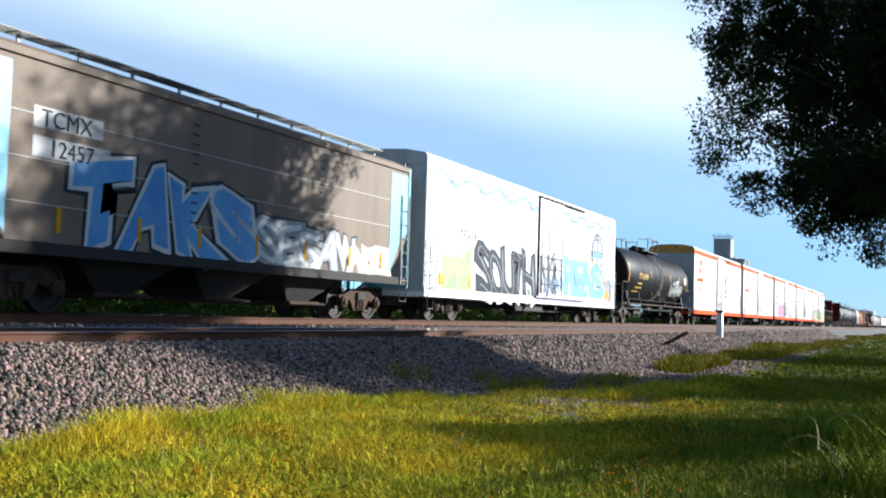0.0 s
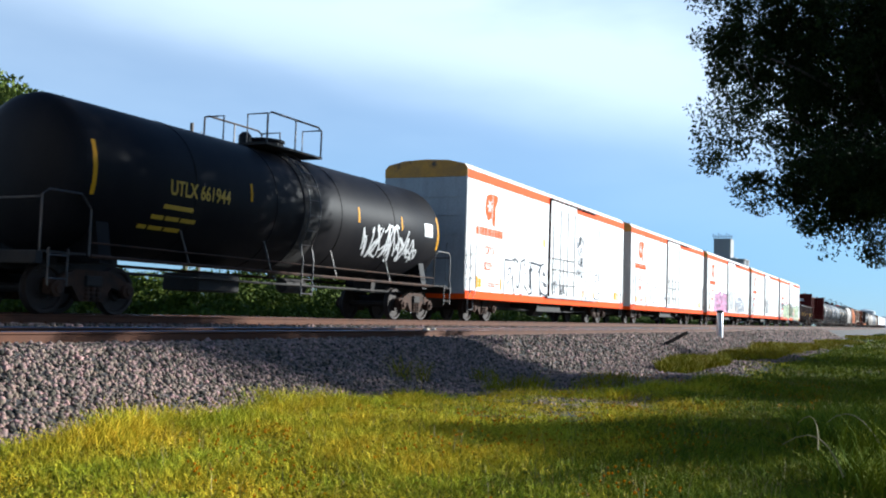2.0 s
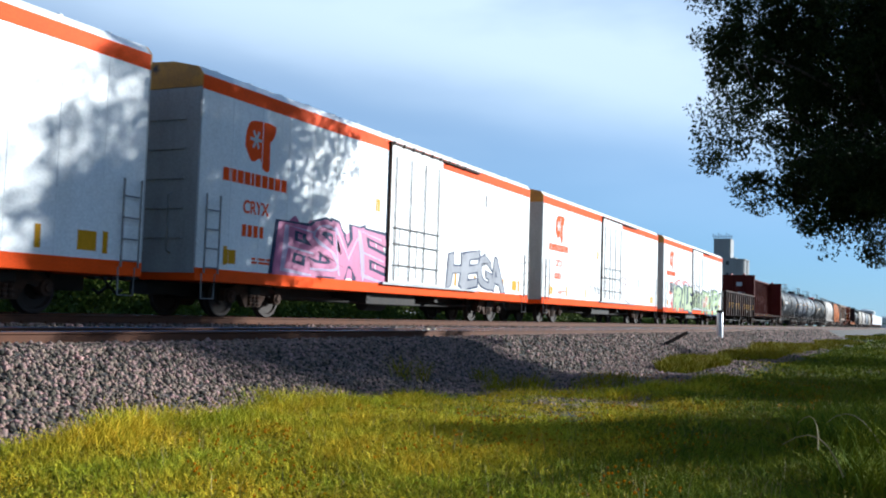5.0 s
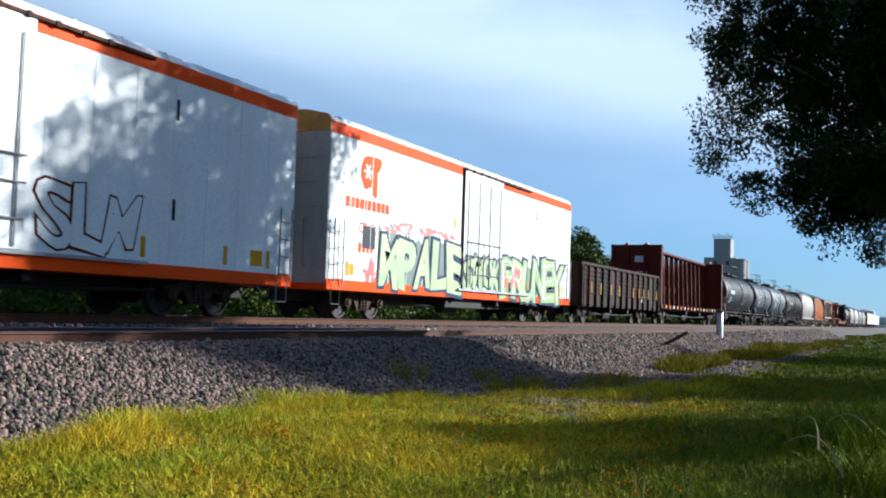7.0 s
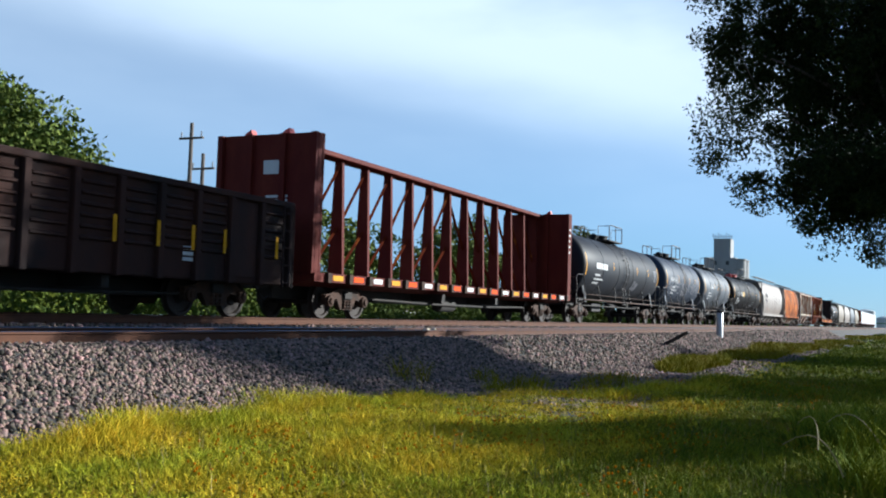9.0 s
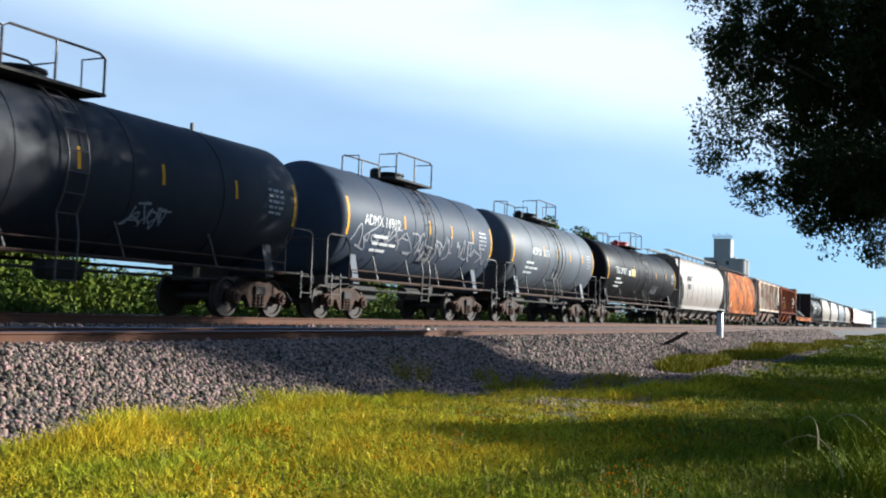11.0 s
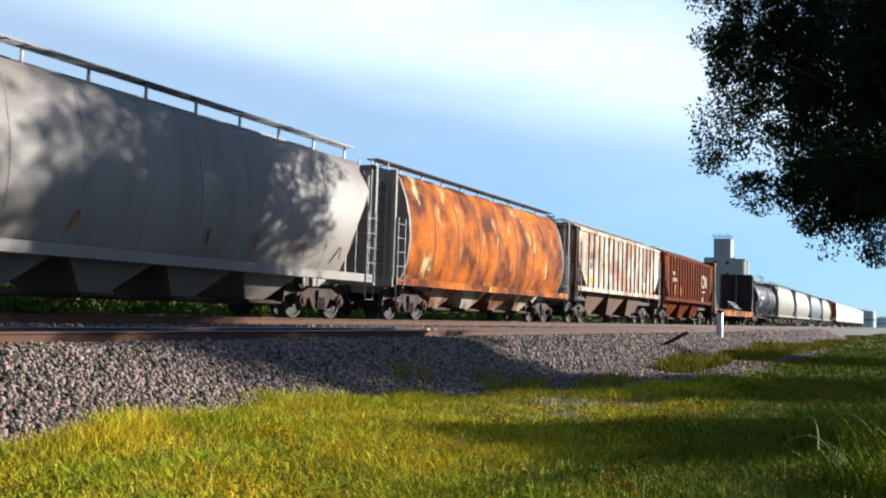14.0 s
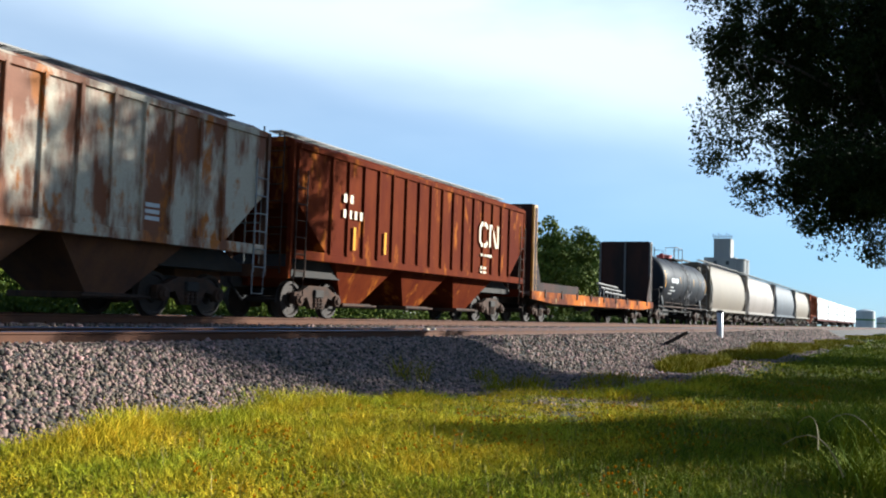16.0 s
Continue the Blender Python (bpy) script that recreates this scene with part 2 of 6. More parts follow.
    "hedge": mat("sunlit_scrub_foliage", (0.10, 0.135, 0.008), 0.8, alt=(0.04, 0.07, 0.008), amount=0.7, scale=0.5, bump=0.0, island=0.35, spec=0.15),
    "bark": mat("grey_brown_bark", (0.045, 0.036, 0.028), 0.9, alt=(0.08, 0.065, 0.05), amount=0.6, scale=4.0, streak=0.8, bump=0.6, bump_scale=20),
    "concrete": mat("weathered_concrete", (0.36, 0.36, 0.36), 0.85, alt=(0.26, 0.25, 0.25), amount=0.5, scale=0.15, streak=0.8, bump=0.1),
    "pole": mat("weathered_pole_wood", (0.17, 0.14, 0.12), 0.85, amount=0.4, scale=3.0, streak=0.8, bump=0.3),
    "galv": mat("galvanised_metal", (0.50, 0.51, 0.52), 0.45, 0.6, amount=0.3, scale=4.0, bump=0.05),
    "darkglass": mat("dark_opening", (0.02, 0.022, 0.025), 0.3, amount=0.2, bump=0.0),
    "black": mat("black_paint", (0.015, 0.015, 0.017), 0.5, amount=0.3, bump=0.0, spec=0.1),
    "blue": mat("blue_spray_paint", (0.02, 0.09, 0.36), 0.5, alt=(0.06, 0.27, 0.5), amount=0.8, scale=1.2, bump=0.0),
    "muralblue": mat("bright_blue_spray_paint", (0.05, 0.24, 0.60), 0.5, alt=(0.12, 0.38, 0.70), amount=0.8, scale=1.0, bump=0.0),
    "palelime": mat("pale_lime_spray_paint", (0.42, 0.48, 0.22), 0.5, alt=(0.24, 0.36, 0.16), amount=0.8, scale=1.2, bump=0.0),
    "skyblue": mat("sky_blue_spray_paint", (0.03, 0.26, 0.56), 0.5, alt=(0.10, 0.16, 0.48), amount=0.7, scale=1.0, bump=0.0),
    "navy": mat("navy_spray_paint", (0.022, 0.035, 0.095), 0.5, amount=0.3, bump=0.0, spec=0.1),
    "silver": mat("silver_spray_paint", (0.3, 0.3, 0.33), 0.4, alt=(0.15, 0.15, 0.18), amount=0.7, scale=1.4, bump=0.0),
    "cream": mat("cream_spray_paint", (0.55, 0.48, 0.33), 0.5, alt=(0.48, 0.28, 0.11), amount=0.6, scale=1.2, bump=0.0),
    "green": mat("green_spray_paint", (0.12, 0.26, 0.06), 0.5, alt=(0.05, 0.13, 0.07), amount=0.8, scale=1.3, bump=0.0),
    "lime": mat("lime_spray_paint", (0.33, 0.44, 0.10), 0.5, alt=(0.14, 0.28, 0.08), amount=0.8, scale=1.3, bump=0.0),
    "teal": mat("dark_teal_spray_paint", (0.035, 0.085, 0.085), 0.5, alt=(0.05, 0.12, 0.07), amount=0.7, scale=1.2, bump=0.0),
    "lilac": mat("lilac_spray_paint", (0.42, 0.30, 0.50), 0.5, amount=0.5, bump=0.0),
    "pink": mat("pink_spray_paint", (0.48, 0.07, 0.24), 0.5, amount=0.5, bump=0.0),
    "red": mat("red_paint", (0.55, 0.035, 0.025), 0.5, amount=0.3, bump=0.0),
    "letterwhite": mat("white_lettering", (0.62, 0.62, 0.62), 0.5, amount=0.2, bump=0.0),
    "letteryellow": mat("yellow_lettering", (0.60, 0.35, 0.015), 0.5, amount=0.2, bump=0.0),
    "letterdark": mat("dark_lettering", (0.028, 0.032, 0.045), 0.5, amount=0.2, bump=0.0, spec=0.1),
    "haze": mat("hazy_far_metal", (0.52, 0.56, 0.58), 0.7, amount=0.3, scale=0.2, bump=0.0),
    "wrap": mat("white_lumber_wrap", (0.72, 0.74, 0.76), 0.5, amount=0.3, scale=0.8, bump=0.1),
}


# ---------- mesh helpers ----------
def box(bm, x0, x1, y0, y1, z0, z1, bev=0.0):
    vs = [bm.verts.new(p) for p in ((x0, y0, z0), (x1, y0, z0), (x1, y1, z0), (x0, y1, z0),
                                    (x0, y0, z1), (x1, y0, z1), (x1, y1, z1), (x0, y1, z1))]
    fs = [bm.faces.new([vs[i] for i in q]) for q in ((0, 3, 2, 1), (4, 5, 6, 7), (0, 1, 5, 4), (1, 2, 6, 5), (2, 3, 7, 6), (3, 0, 4, 7))]
    if bev:
        bmesh.ops.bevel(bm, geom=list({e for f in fs for e in f.edges}), offset=bev, segments=1, affect="EDGES")


def prism(bm, pts, axis, a, b):
    """A closed outline swept from a to b. axis 'x': points are (y, z); 'y': points are (x, z); 'z': points are (x, y)."""
    def p3(p, w):
        return (w, p[0], p[1]) if axis == "x" else (p[0], w, p[1]) if axis == "y" else (p[0], p[1], w)
    lo = [bm.verts.new(p3(p, a)) for p in pts]
    hi = [bm.verts.new(p3(p, b)) for p in pts]
    n = len(pts)
    fs = [bm.faces.new(lo), bm.faces.new(hi[::-1])]
    for i in range(n):
        fs.append(bm.faces.new((lo[i], hi[i], hi[(i + 1) % n], lo[(i + 1) % n])))
    bmesh.ops.recalc_face_normals(bm, faces=fs)


def tube(bm, path, r, seg=6):
    """A round bar along a list of points."""
    pts = [Vector(p) for p in path]
    rings = []
    for i, p in enumerate(pts):
        d = (pts[min(i + 1, len(pts) - 1)] - pts[max(i - 1, 0)]).normalized()
        u = d.cross(Vector((0, 0, 1)) if abs(d.z) < 0.9 else Vector((1, 0, 0))).normalized()
        v = d.cross(u)
        rr = r[i] if isinstance(r, (list, tuple)) else r
        rings.append([bm.verts.new(p + rr * (math.cos(6.2832 * k / seg) * u + math.sin(6.2832 * k / seg) * v)) for k in range(seg)])
    for a, b in zip(rings, rings[1:]):
        for k in range(seg):
            bm.faces.new((a[k], a[(k + 1) % seg], b[(k + 1) % seg], b[k]))
    bm.faces.new(rings[0][::-1])
    bm.faces.new(rings[-1])


def lathe(bm, prof, axis="x", seg=32, centre=(0, 0, 0)):
    """A turned body. prof: (along, radius) from one end to the other."""
    rings = []
    for a, r in prof:
        ring = []
        for k in range(seg):
            c, s = math.cos(6.28319 * k / seg) * r, math.sin(6.28319 * k / seg) * r
            p = (a, c, s) if axis == "x" else (c, a, s) if axis == "y" else (c, s, a)
            ring.append(bm.verts.new((p[0] + centre[0], p[1] + centre[1], p[2] + centre[2])))
        rings.append(ring)
    fs = []
    for a, b in zip(rings, rings[1:]):
        for k in range(seg):
            fs.append(bm.faces.new((a[k], b[k], b[(k + 1) % seg], a[(k + 1) % seg])))
    fs += [bm.faces.new(rings[0]), bm.faces.new(rings[-1][::-1])]
    bmesh.ops.recalc_face_normals(bm, faces=fs)


def mesh_of(name, bm, material, smooth=False):
    me = bpy.data.meshes.new(name)
    bm.to_mesh(me)
    bm.free()
    me.materials.append(M[material] if isinstance(material, str) else material)
    if smooth:
        me.polygons.foreach_set("use_smooth", [True] * len(me.polygons))
        me.set_sharp_from_angle(angle=radians(38))
    return me


def part(name, bm, material, parent, label="", smooth=False, at=None):
    ob = new(name, bm if isinstance(bm, bpy.types.Mesh) else mesh_of(name, bm, material, smooth))
    ob.parent = parent
    if at is not None:
        ob.matrix_basis = at
    if label:
        tagged(ob, label)
    return ob


def arrays_object(name, verts, faces, material, kind="stuff", label="", category="", parent=None):
    """One mesh from numpy arrays, for grass, leaves and gravel."""
    me = bpy.data.meshes.new(name)
    verts, faces = np.asarray(verts, np.float32), np.asarray(faces, np.int32)
    k = faces.shape[1]
    me.vertices.add(len(verts))
    me.vertices.foreach_set("co", verts.ravel())
    me.loops.add(faces.size)
    me.loops.foreach_set("vertex_index", faces.ravel())
    me.polygons.add(len(faces))
    me.polygons.foreach_set("loop_start", np.arange(0, faces.size, k, dtype=np.int32))
    me.polygons.foreach_set("loop_total", np.full(len(faces), k, np.int32))
    me.update(calc_edges=True)
    me.materials.append(M[material])
    ob = new(name, me)
    if parent:
        ob.parent = parent
        if kind:
            tagged(ob, label, "", "", kind)
        return ob
    return tagged(ob, label, category, "", kind)


def new_bm():
    return bmesh.new()


def lettering(name, text, size, material, parent, x, y, z, squash=1.0, align="LEFT", bold=0.0):
    """Raised letters on the side that faces -y."""
    cu = bpy.data.curves.new(name, "FONT")
    cu.body, cu.size, cu.align_x = text, size, align
    cu.extrude, cu.offset = 0.003, bold
    ob = bpy.data.objects.new(name, cu)
    me = bpy.data.meshes.new_from_object(ob)
    bpy.data.objects.remove(ob)
    me.materials.append(M[material])
    return part(name, me, None, parent, at=pose(x, y, z, 90) @ Matrix.Diagonal((squash, 1, 1, 1)))


# ---------- ground, track ----------
NEAR_TRACK, TRAIN_TRACK = 10.62, 14.90
PROFILE = [(-3000, -1.3), (-40, -1.3), (0, -1.22), (6.0, -1.12), (7.5, -1.08), (9.05, -0.36), (9.4, -0.315), (12.1, -0.315), (12.9, -0.19),
           (16.9, -0.19), (17.3, -0.25), (19.0, -0.95), (24.0, -1.05), (60, -1.1), (3000, -1.1)]


def ground_z(x, y):
    z = np.interp(y, [p[0] for p in PROFILE], [p[1] for p in PROFILE])
    off = np.clip(np.minimum(np.abs(y - 7.0), np.abs(y - 6.0)) * 0 + (7.6 - y) / 1.5, 0, 1)
    return z + off * (0.05 * np.sin(x * 0.55 + y * 0.4) + 0.035 * np.sin(x * 1.3 - y * 1.1))


def sheet(xs, ys, lift=0.0, rough=0.0, rng=None):
    X, Y = np.meshgrid(xs, ys, indexing="ij")
    Z = ground_z(X, Y) + lift
    if rough:
        Z = Z + rng.normal(0, rough, Z.shape)
    v = np.stack([X, Y, Z], -1).reshape(-1, 3)
    n, m = len(xs), len(ys)
    i = (np.arange(n - 1)[:, None] * m + np.arange(m - 1)[None]).ravel()
    return v, np.stack([i, i + m, i + m + 1, i + 1], -1)


def build_ground():
    xs = np.concatenate([np.linspace(-3000, -60, 12), np.arange(-50, 0, 5), np.arange(0, 60, 0.4), np.arange(60, 200, 5), np.linspace(210, 4000, 25)])
    ys = np.array(sorted({p[0] for p in PROFILE} | set(np.arange(-8, 7.5, 0.4).round(2)) | {-300, -100, 100, 300, 1000, 7.9, 8.4}))
    v, f = sheet(xs, ys, -0.03)
    arrays_object("ground", v, f, "soil", "structure", "uneven grassy ground beside the railway", "ground")
    rng = np.random.default_rng(3)
    xs = np.concatenate([np.arange(-60, 4, 2.0), np.arange(4, 60, 0.12), np.arange(60, 140, 1.0), np.linspace(142, 2500, 40)])
    ys = np.concatenate([np.arange(4.05, 7.3, 0.25), np.arange(7.35, 12.9, 0.12), np.arange(12.9, 19.4, 0.5)])
    v, f = sheet(xs, ys, 0.0, 0.012, rng)
    v[:, 2] -= 0.10 * ((v[:, 1] < 6.7) & (v[:, 0] < 13.0))       # the bed dips under the turf
    arrays_object("ballast_bed", v, f, "bed", "structure", "sloping grey gravel ballast bed under the tracks", "ballast")


ICO_V = np.array([(-1, 1.618, 0), (1, 1.618, 0), (-1, -1.618, 0), (1, -1.618, 0), (0, -1, 1.618), (0, 1, 1.618), (0, -1, -1.618),
                  (0, 1, -1.618), (1.618, 0, -1), (1.618, 0, 1), (-1.618, 0, -1), (-1.618, 0, 1)]) / 1.9
ICO_F = np.array([(0, 11, 5), (0, 5, 1), (0, 1, 7), (0, 7, 10), (0, 10, 11), (1, 5, 9), (5, 11, 4), (11, 10, 2), (10, 7, 6), (7, 1, 8),
                  (3, 9, 4), (3, 4, 2), (3, 2, 6), (3, 6, 8), (3, 8, 9), (4, 9, 5), (2, 4, 11), (6, 2, 10), (8, 6, 7), (9, 8, 1)])


def random_turns(rng, n):
    q = rng.normal(size=(n, 4))
    q /= np.linalg.norm(q, axis=1)[:, None]
    w, x, y, z = q.T
    return np.stack([1 - 2 * (y * y + z * z), 2 * (x * y - z * w), 2 * (x * z + y * w), 2 * (x * y + z * w), 1 - 2 * (x * x + z * z),
                     2 * (y * z - x * w), 2 * (x * z - y * w), 2 * (y * z + x * w), 1 - 2 * (x * x + y * y)], -1).reshape(n, 3, 3)


def build_stones():
    rng = np.random.default_rng(5)
    groups = ((6, 22, 7.2, 9.5, 26000, 0.024), (22, 60, 6.0, 9.5, 19000, 0.036), (15, 26, 4.3, 7.2, 11000, 0.027), (26, 60, 4.3, 6.0, 6500, 0.038), (60, 120, 7.0, 9.5, 7000, 0.065), (6, 40, 9.5, 13.6, 8000, 0.030))
    vs, fs, base = [], [], 0
    for x0, x1, y0, y1, n, r in groups:
        x, y = rng.uniform(x0, x1, n), rng.uniform(y0, y1, n)
        size = r * rng.uniform(0.5, 1.75, (n, 1, 1)) * rng.uniform(0.65, 1.25, (n, 1, 3))
        jag = ICO_V[None] * rng.uniform(0.72, 1.25, (n, 12, 1)) * size
        pts = np.einsum("nij,nkj->nki", random_turns(rng, n), jag)
        pts += np.stack([x, y, ground_z(x, y) + r * 0.35], -1)[:, None]
        vs.append(pts.reshape(-1, 3))
        fs.append((ICO_F[None] + base + 12 * np.arange(n)[:, None, None]).reshape(-1, 3))
        base += 12 * n
    arrays_object("ballast_stones", np.concatenate(vs), np.concatenate(fs), "stone", "stuff", "loose grey and pinkish crushed ballast stones", "gravel")


def blades(rng, x, y, h, w, lean, z=None):
    """Bent grass blades: two quads each, narrowing to the tip."""
    n = len(x)
    a, b = rng.uniform(0, 6.283, n), rng.uniform(0, 6.283, n)
    ux, uy = np.cos(a), np.sin(a)
    lx, ly = np.cos(b) * lean * h, np.sin(b) * lean * h
    z0 = ground_z(x, y) - 0.03 if z is None else z
    rows = []
    for k, ww, bend in ((0, 1, 0), (0.55, 0.8, 0.35), (1.0, 0.15, 1.0)):
        for s in (-1, 1):
            rows.append(np.stack([x + s * ux * w * ww + lx * bend, y + s * uy * w * ww + ly * bend, z0 + h * k * (1 - 0.25 * bend * lean)], -1))
    v = np.stack(rows, 1).reshape(-1, 3)
    i = 6 * np.arange(n)[:, None]
    f = np.concatenate([i + np.array([0, 1, 3, 2]), i + np.array([2, 3, 5, 4])])
    return v, f


def clumpy(rng, x, y):
    return 0.5 + 0.5 * np.sin(x * 1.7 + 1.3 * np.sin(y * 2.1)) * np.sin(y * 1.9 + 1.1 * np.sin(x * 1.2))


def build_grass():
    rng = np.random.default_rng(7)

    def edge(x):        # where the grass gives way to the gravel
        run = np.interp(x, (4, 9, 11.5, 14.5, 16.5, 19.5, 26, 34, 62, 120), (7.2, 7.4, 7.65, 7.2, 6.0, 4.6, 4.3, 4.7, 6.0, 6.2))
        return run + 0.14 * np.sin(x * 0.8) + 0.14 * np.sin(x * 2.3 + 1)
    V, F, base = [], [], 0
    for x0, x1, y0, y1, n, hh, ww in ((2.5, 12, -1.0, 8.0, 170000, 0.105, 0.0036), (12, 26, -1.5, 8.0, 140000, 0.10, 0.0065), (26, 70, -3, 8.0, 80000, 0.11, 0.015), (70, 220, -14, 8.4, 26000, 0.18, 0.05)):
        x, y = rng.uniform(x0, x1, n), rng.uniform(y0, y1, n)
        keep = (y < edge(x) + rng.normal(0, 0.22, n)) & (y < 1.35 * x + 1.0)
        x, y = x[keep], y[keep]
        h = hh * rng.uniform(0.45, 1.35, len(x)) * (0.6 + 0.7 * clumpy(rng, x, y)) * (1 + 1.5 * np.exp(-((y - edge(x) + 0.35) / 0.4) ** 2) * (x < 24))
        v, f = blades(rng, x, y, h, ww * rng.uniform(0.7, 1.4, len(x)), rng.uniform(0.2, 1.3, len(x)))
        V.append(v), F.append(f + base)
        base += len(v)
    V, F = np.concatenate(V), np.concatenate(F)
    root = V.reshape(-1, 6, 3)[:, 0]
    mown = root[:, 1] + 0.35 * np.sin(root[:, 0] * 1.9) + 0.3 * np.sin(root[:, 1] * 3.1 + root[:, 0]) + rng.normal(0, 0.45, len(root)) < 3.0 + 0.06 * (root[:, 0] - 10)
    half = mown[F[:, 0] // 6]
    for name, pick, mt, lab in (("grass", ~half, "grass", "uneven green and yellowing grass along the embankment"), ("lawn", half, "lawn", "greener mown grass away from the gravel, coloured darker for shade")):
        f = F[pick]
        used = np.zeros(len(V), bool)
        used[f.ravel()] = True
        arrays_object(name, V[used], (np.cumsum(used) - 1)[f], mt, "stuff", lab, "grass")
    # low broad-leaved plants among the blades
    n = 60000
    x, y = 3 + 27 * rng.uniform(0, 1, n) ** 1.2, rng.uniform(-0.5, 8.0, n)
    keep = (y < edge(x) + rng.normal(0.0, 0.2, n)) & (y < 1.35 * x + 1.0) & (clumpy(rng, x * 1.3 + 2, y * 1.4) + rng.normal(0, 0.2, n) > 0.42)
    x, y = x[keep], y[keep]
    c = np.stack([x, y, ground_z(x, y) + rng.uniform(0.0, 0.09, len(x))], -1)
    v, f = leaf_cloud(rng, c, np.full(len(x), 0.03), 2, 0.015)
    arrays_object("clover", v, f, "clover", "stuff", "low clover and broad-leaved weeds among the grass", "weeds")
    # dry stalks and seed heads
    x, y = rng.uniform(5, 26, 1500), rng.uniform(1.0, 7.9, 1500)
    keep = (y < edge(x) + 0.2) & (y < 0.9 * x)
    x, y = x[keep], y[keep]
    v, f = blades(rng, x, y, rng.uniform(0.10, 0.30, len(x)), np.full(len(x), 0.003), rng.uniform(0.1, 0.6, len(x)))
    arrays_object("dry_stalks", v, f, "straw", "stuff", "pale dry grass stalks standing in the grass", "grass")
    # small orange flowers
    x, y = rng.uniform(6, 24, 2200), rng.uniform(1.5, 6.5, 2200)
    keep = (clumpy(rng, x * 0.7 + 3, y * 0.8) > 0.55) & (y < 0.8 * x)
    x, y = x[keep], y[keep]
    n = len(x)
    z = ground_z(x, y) + rng.uniform(0.03, 0.13, n)
    pts = np.einsum("nij,nkj->nki", random_turns(rng, n), (ICO_V * 0.012)[None].repeat(n, 0)) + np.stack([x, y, z], -1)[:, None]
    arrays_object("wildflowers", pts.reshape(-1, 3), (ICO_F[None] + 12 * np.arange(n)[:, None, None]).reshape(-1, 3), "flower", "stuff",
                  "scattered small orange wildflowers in the grass", "flowers")
    # weeds on the gravel slope
    V, F, base = [], [], 0
    for cx, cy, r, n, hh in ((31, 6.0, 2.6, 6000, 0.34), (44, 6.0, 4.0, 5000, 0.30), (56, 6.2, 5.0, 5000, 0.40), (66, 5.6, 5.0, 3000, 0.25), (85, 5.4, 6.0, 3000, 0.30), (130, 5.2, 8.0, 3000, 0.35), (15.8, 7.9, 0.5, 60, 0.42),
                             (18.4, 7.6, 0.45, 50, 0.36), (17.6, 6.6, 1.0, 350, 0.30), (19.8, 5.6, 1.2, 420, 0.26)):
        a, q = rng.uniform(0, 6.283, n), np.sqrt(rng.uniform(0, 1, n)) * r
        x, y = cx + np.cos(a) * q * 1.5, cy + np.sin(a) * q * (0.42 if r < 2 else 0.3)
        v, f = blades(rng, x, y, hh * rng.uniform(0.4, 1.2, n), np.full(n, 0.006 + 0.00022 * cx), rng.uniform(0.2, 0.9, n))
        V.append(v), F.append(f + base)
        base += len(v)
    arrays_object("lineside_weeds", np.concatenate(V), np.concatenate(F), "weed", "stuff", "yellow-green weeds growing in the gravel slope", "weeds")


def rail_piece(name, y, top, x0, x1, parent):
    bm = new_bm()
    prism(bm, [(y - 0.075, top - 0.185), (y + 0.075, top - 0.185), (y + 0.075, top - 0.17), (y + 0.012, top - 0.15), (y + 0.010, top - 0.045),
               (y + 0.036, top - 0.035), (y + 0.036, top - 0.006), (y - 0.036, top - 0.006), (y - 0.036, top - 0.035), (y - 0.010, top - 0.045),
               (y - 0.012, top - 0.15), (y - 0.075, top - 0.17)], "x", x0, x1)
    web = part(name, bm, "rail", parent)
    bm = new_bm()
    prism(bm, [(y - 0.030, top - 0.0055), (y + 0.030, top - 0.0055), (y + 0.024, top), (y - 0.024, top)], "x", x0, x1)
    part("rail_head", bm, "railhead", web, "polished steel running surface")


def build_track(name, centre, top, label):
    tr = new(name)
    tagged(tr, label, "railway track", "railway tracks", "structure")
    for side in (-0.755, 0.755):
        rail_piece("rail", centre + side, top, -80, 2500, tr)
    bm = new_bm()
    box(bm, -0.115, 0.115, -1.3, 1.3, -0.18, 0.0, 0.012)
    tie = mesh_of("tie", bm, "tie")
    for i in range(150):
        x = 2 + i * 0.54
        part("tie", tie, None, tr, at=pose(x, centre + 0.03 * math.sin(i * 2.4), top - 0.187, 0, 0, 1.2 * math.sin(i * 1.7)))
    bm = new_bm()
    box(bm, -0.18, 0.18, -0.10, 0.10, 0, 0.018)
    box(bm, -0.15, -0.12, -0.09, -0.06, 0.018, 0.06)
    box(bm, 0.12, 0.15, 0.06, 0.09, 0.018, 0.06)
    bm.verts.ensure_lookup_table()
    plate = mesh_of("tie_plate", bm, "rail")
    for i in range(60):
        part("tie_plate", plate, None, tr, at=pose(2 + i * 0.54, centre - 0.755, top - 0.186, 0, 0, 90))


# ---------- trees and far things ----------
def leaf_cloud(rng, centres, radii, per, size, flat=0.75):
    """Leaves (folded quads) round clump centres."""
    n = len(centres) * per
    c = np.repeat(np.asarray(centres), per, 0)
    r = np.repeat(np.asarray(radii), per)
    d = rng.normal(size=(n, 3))
    d /= np.linalg.norm(d, axis=1)[:, None]
    p = c + d * (r * rng.uniform(0.25, 1.0, n) ** 0.6)[:, None] * np.array([1, 1, flat])
    s = size * rng.uniform(0.6, 1.35, n)
    leaf = np.array([(0, -1, 0), (0.42, -0.1, 0.10), (0, 1, 0), (-0.42, -0.1, 0.10)])
    pts = np.einsum("nij,nkj->nki", random_turns(rng, n), leaf[None] * s[:, None, None]) + p[:, None]
    return pts.reshape(-1, 3), np.arange(4 * n).reshape(n, 4)


def limb_path(rng, a, b, bow=0.12, n=6):
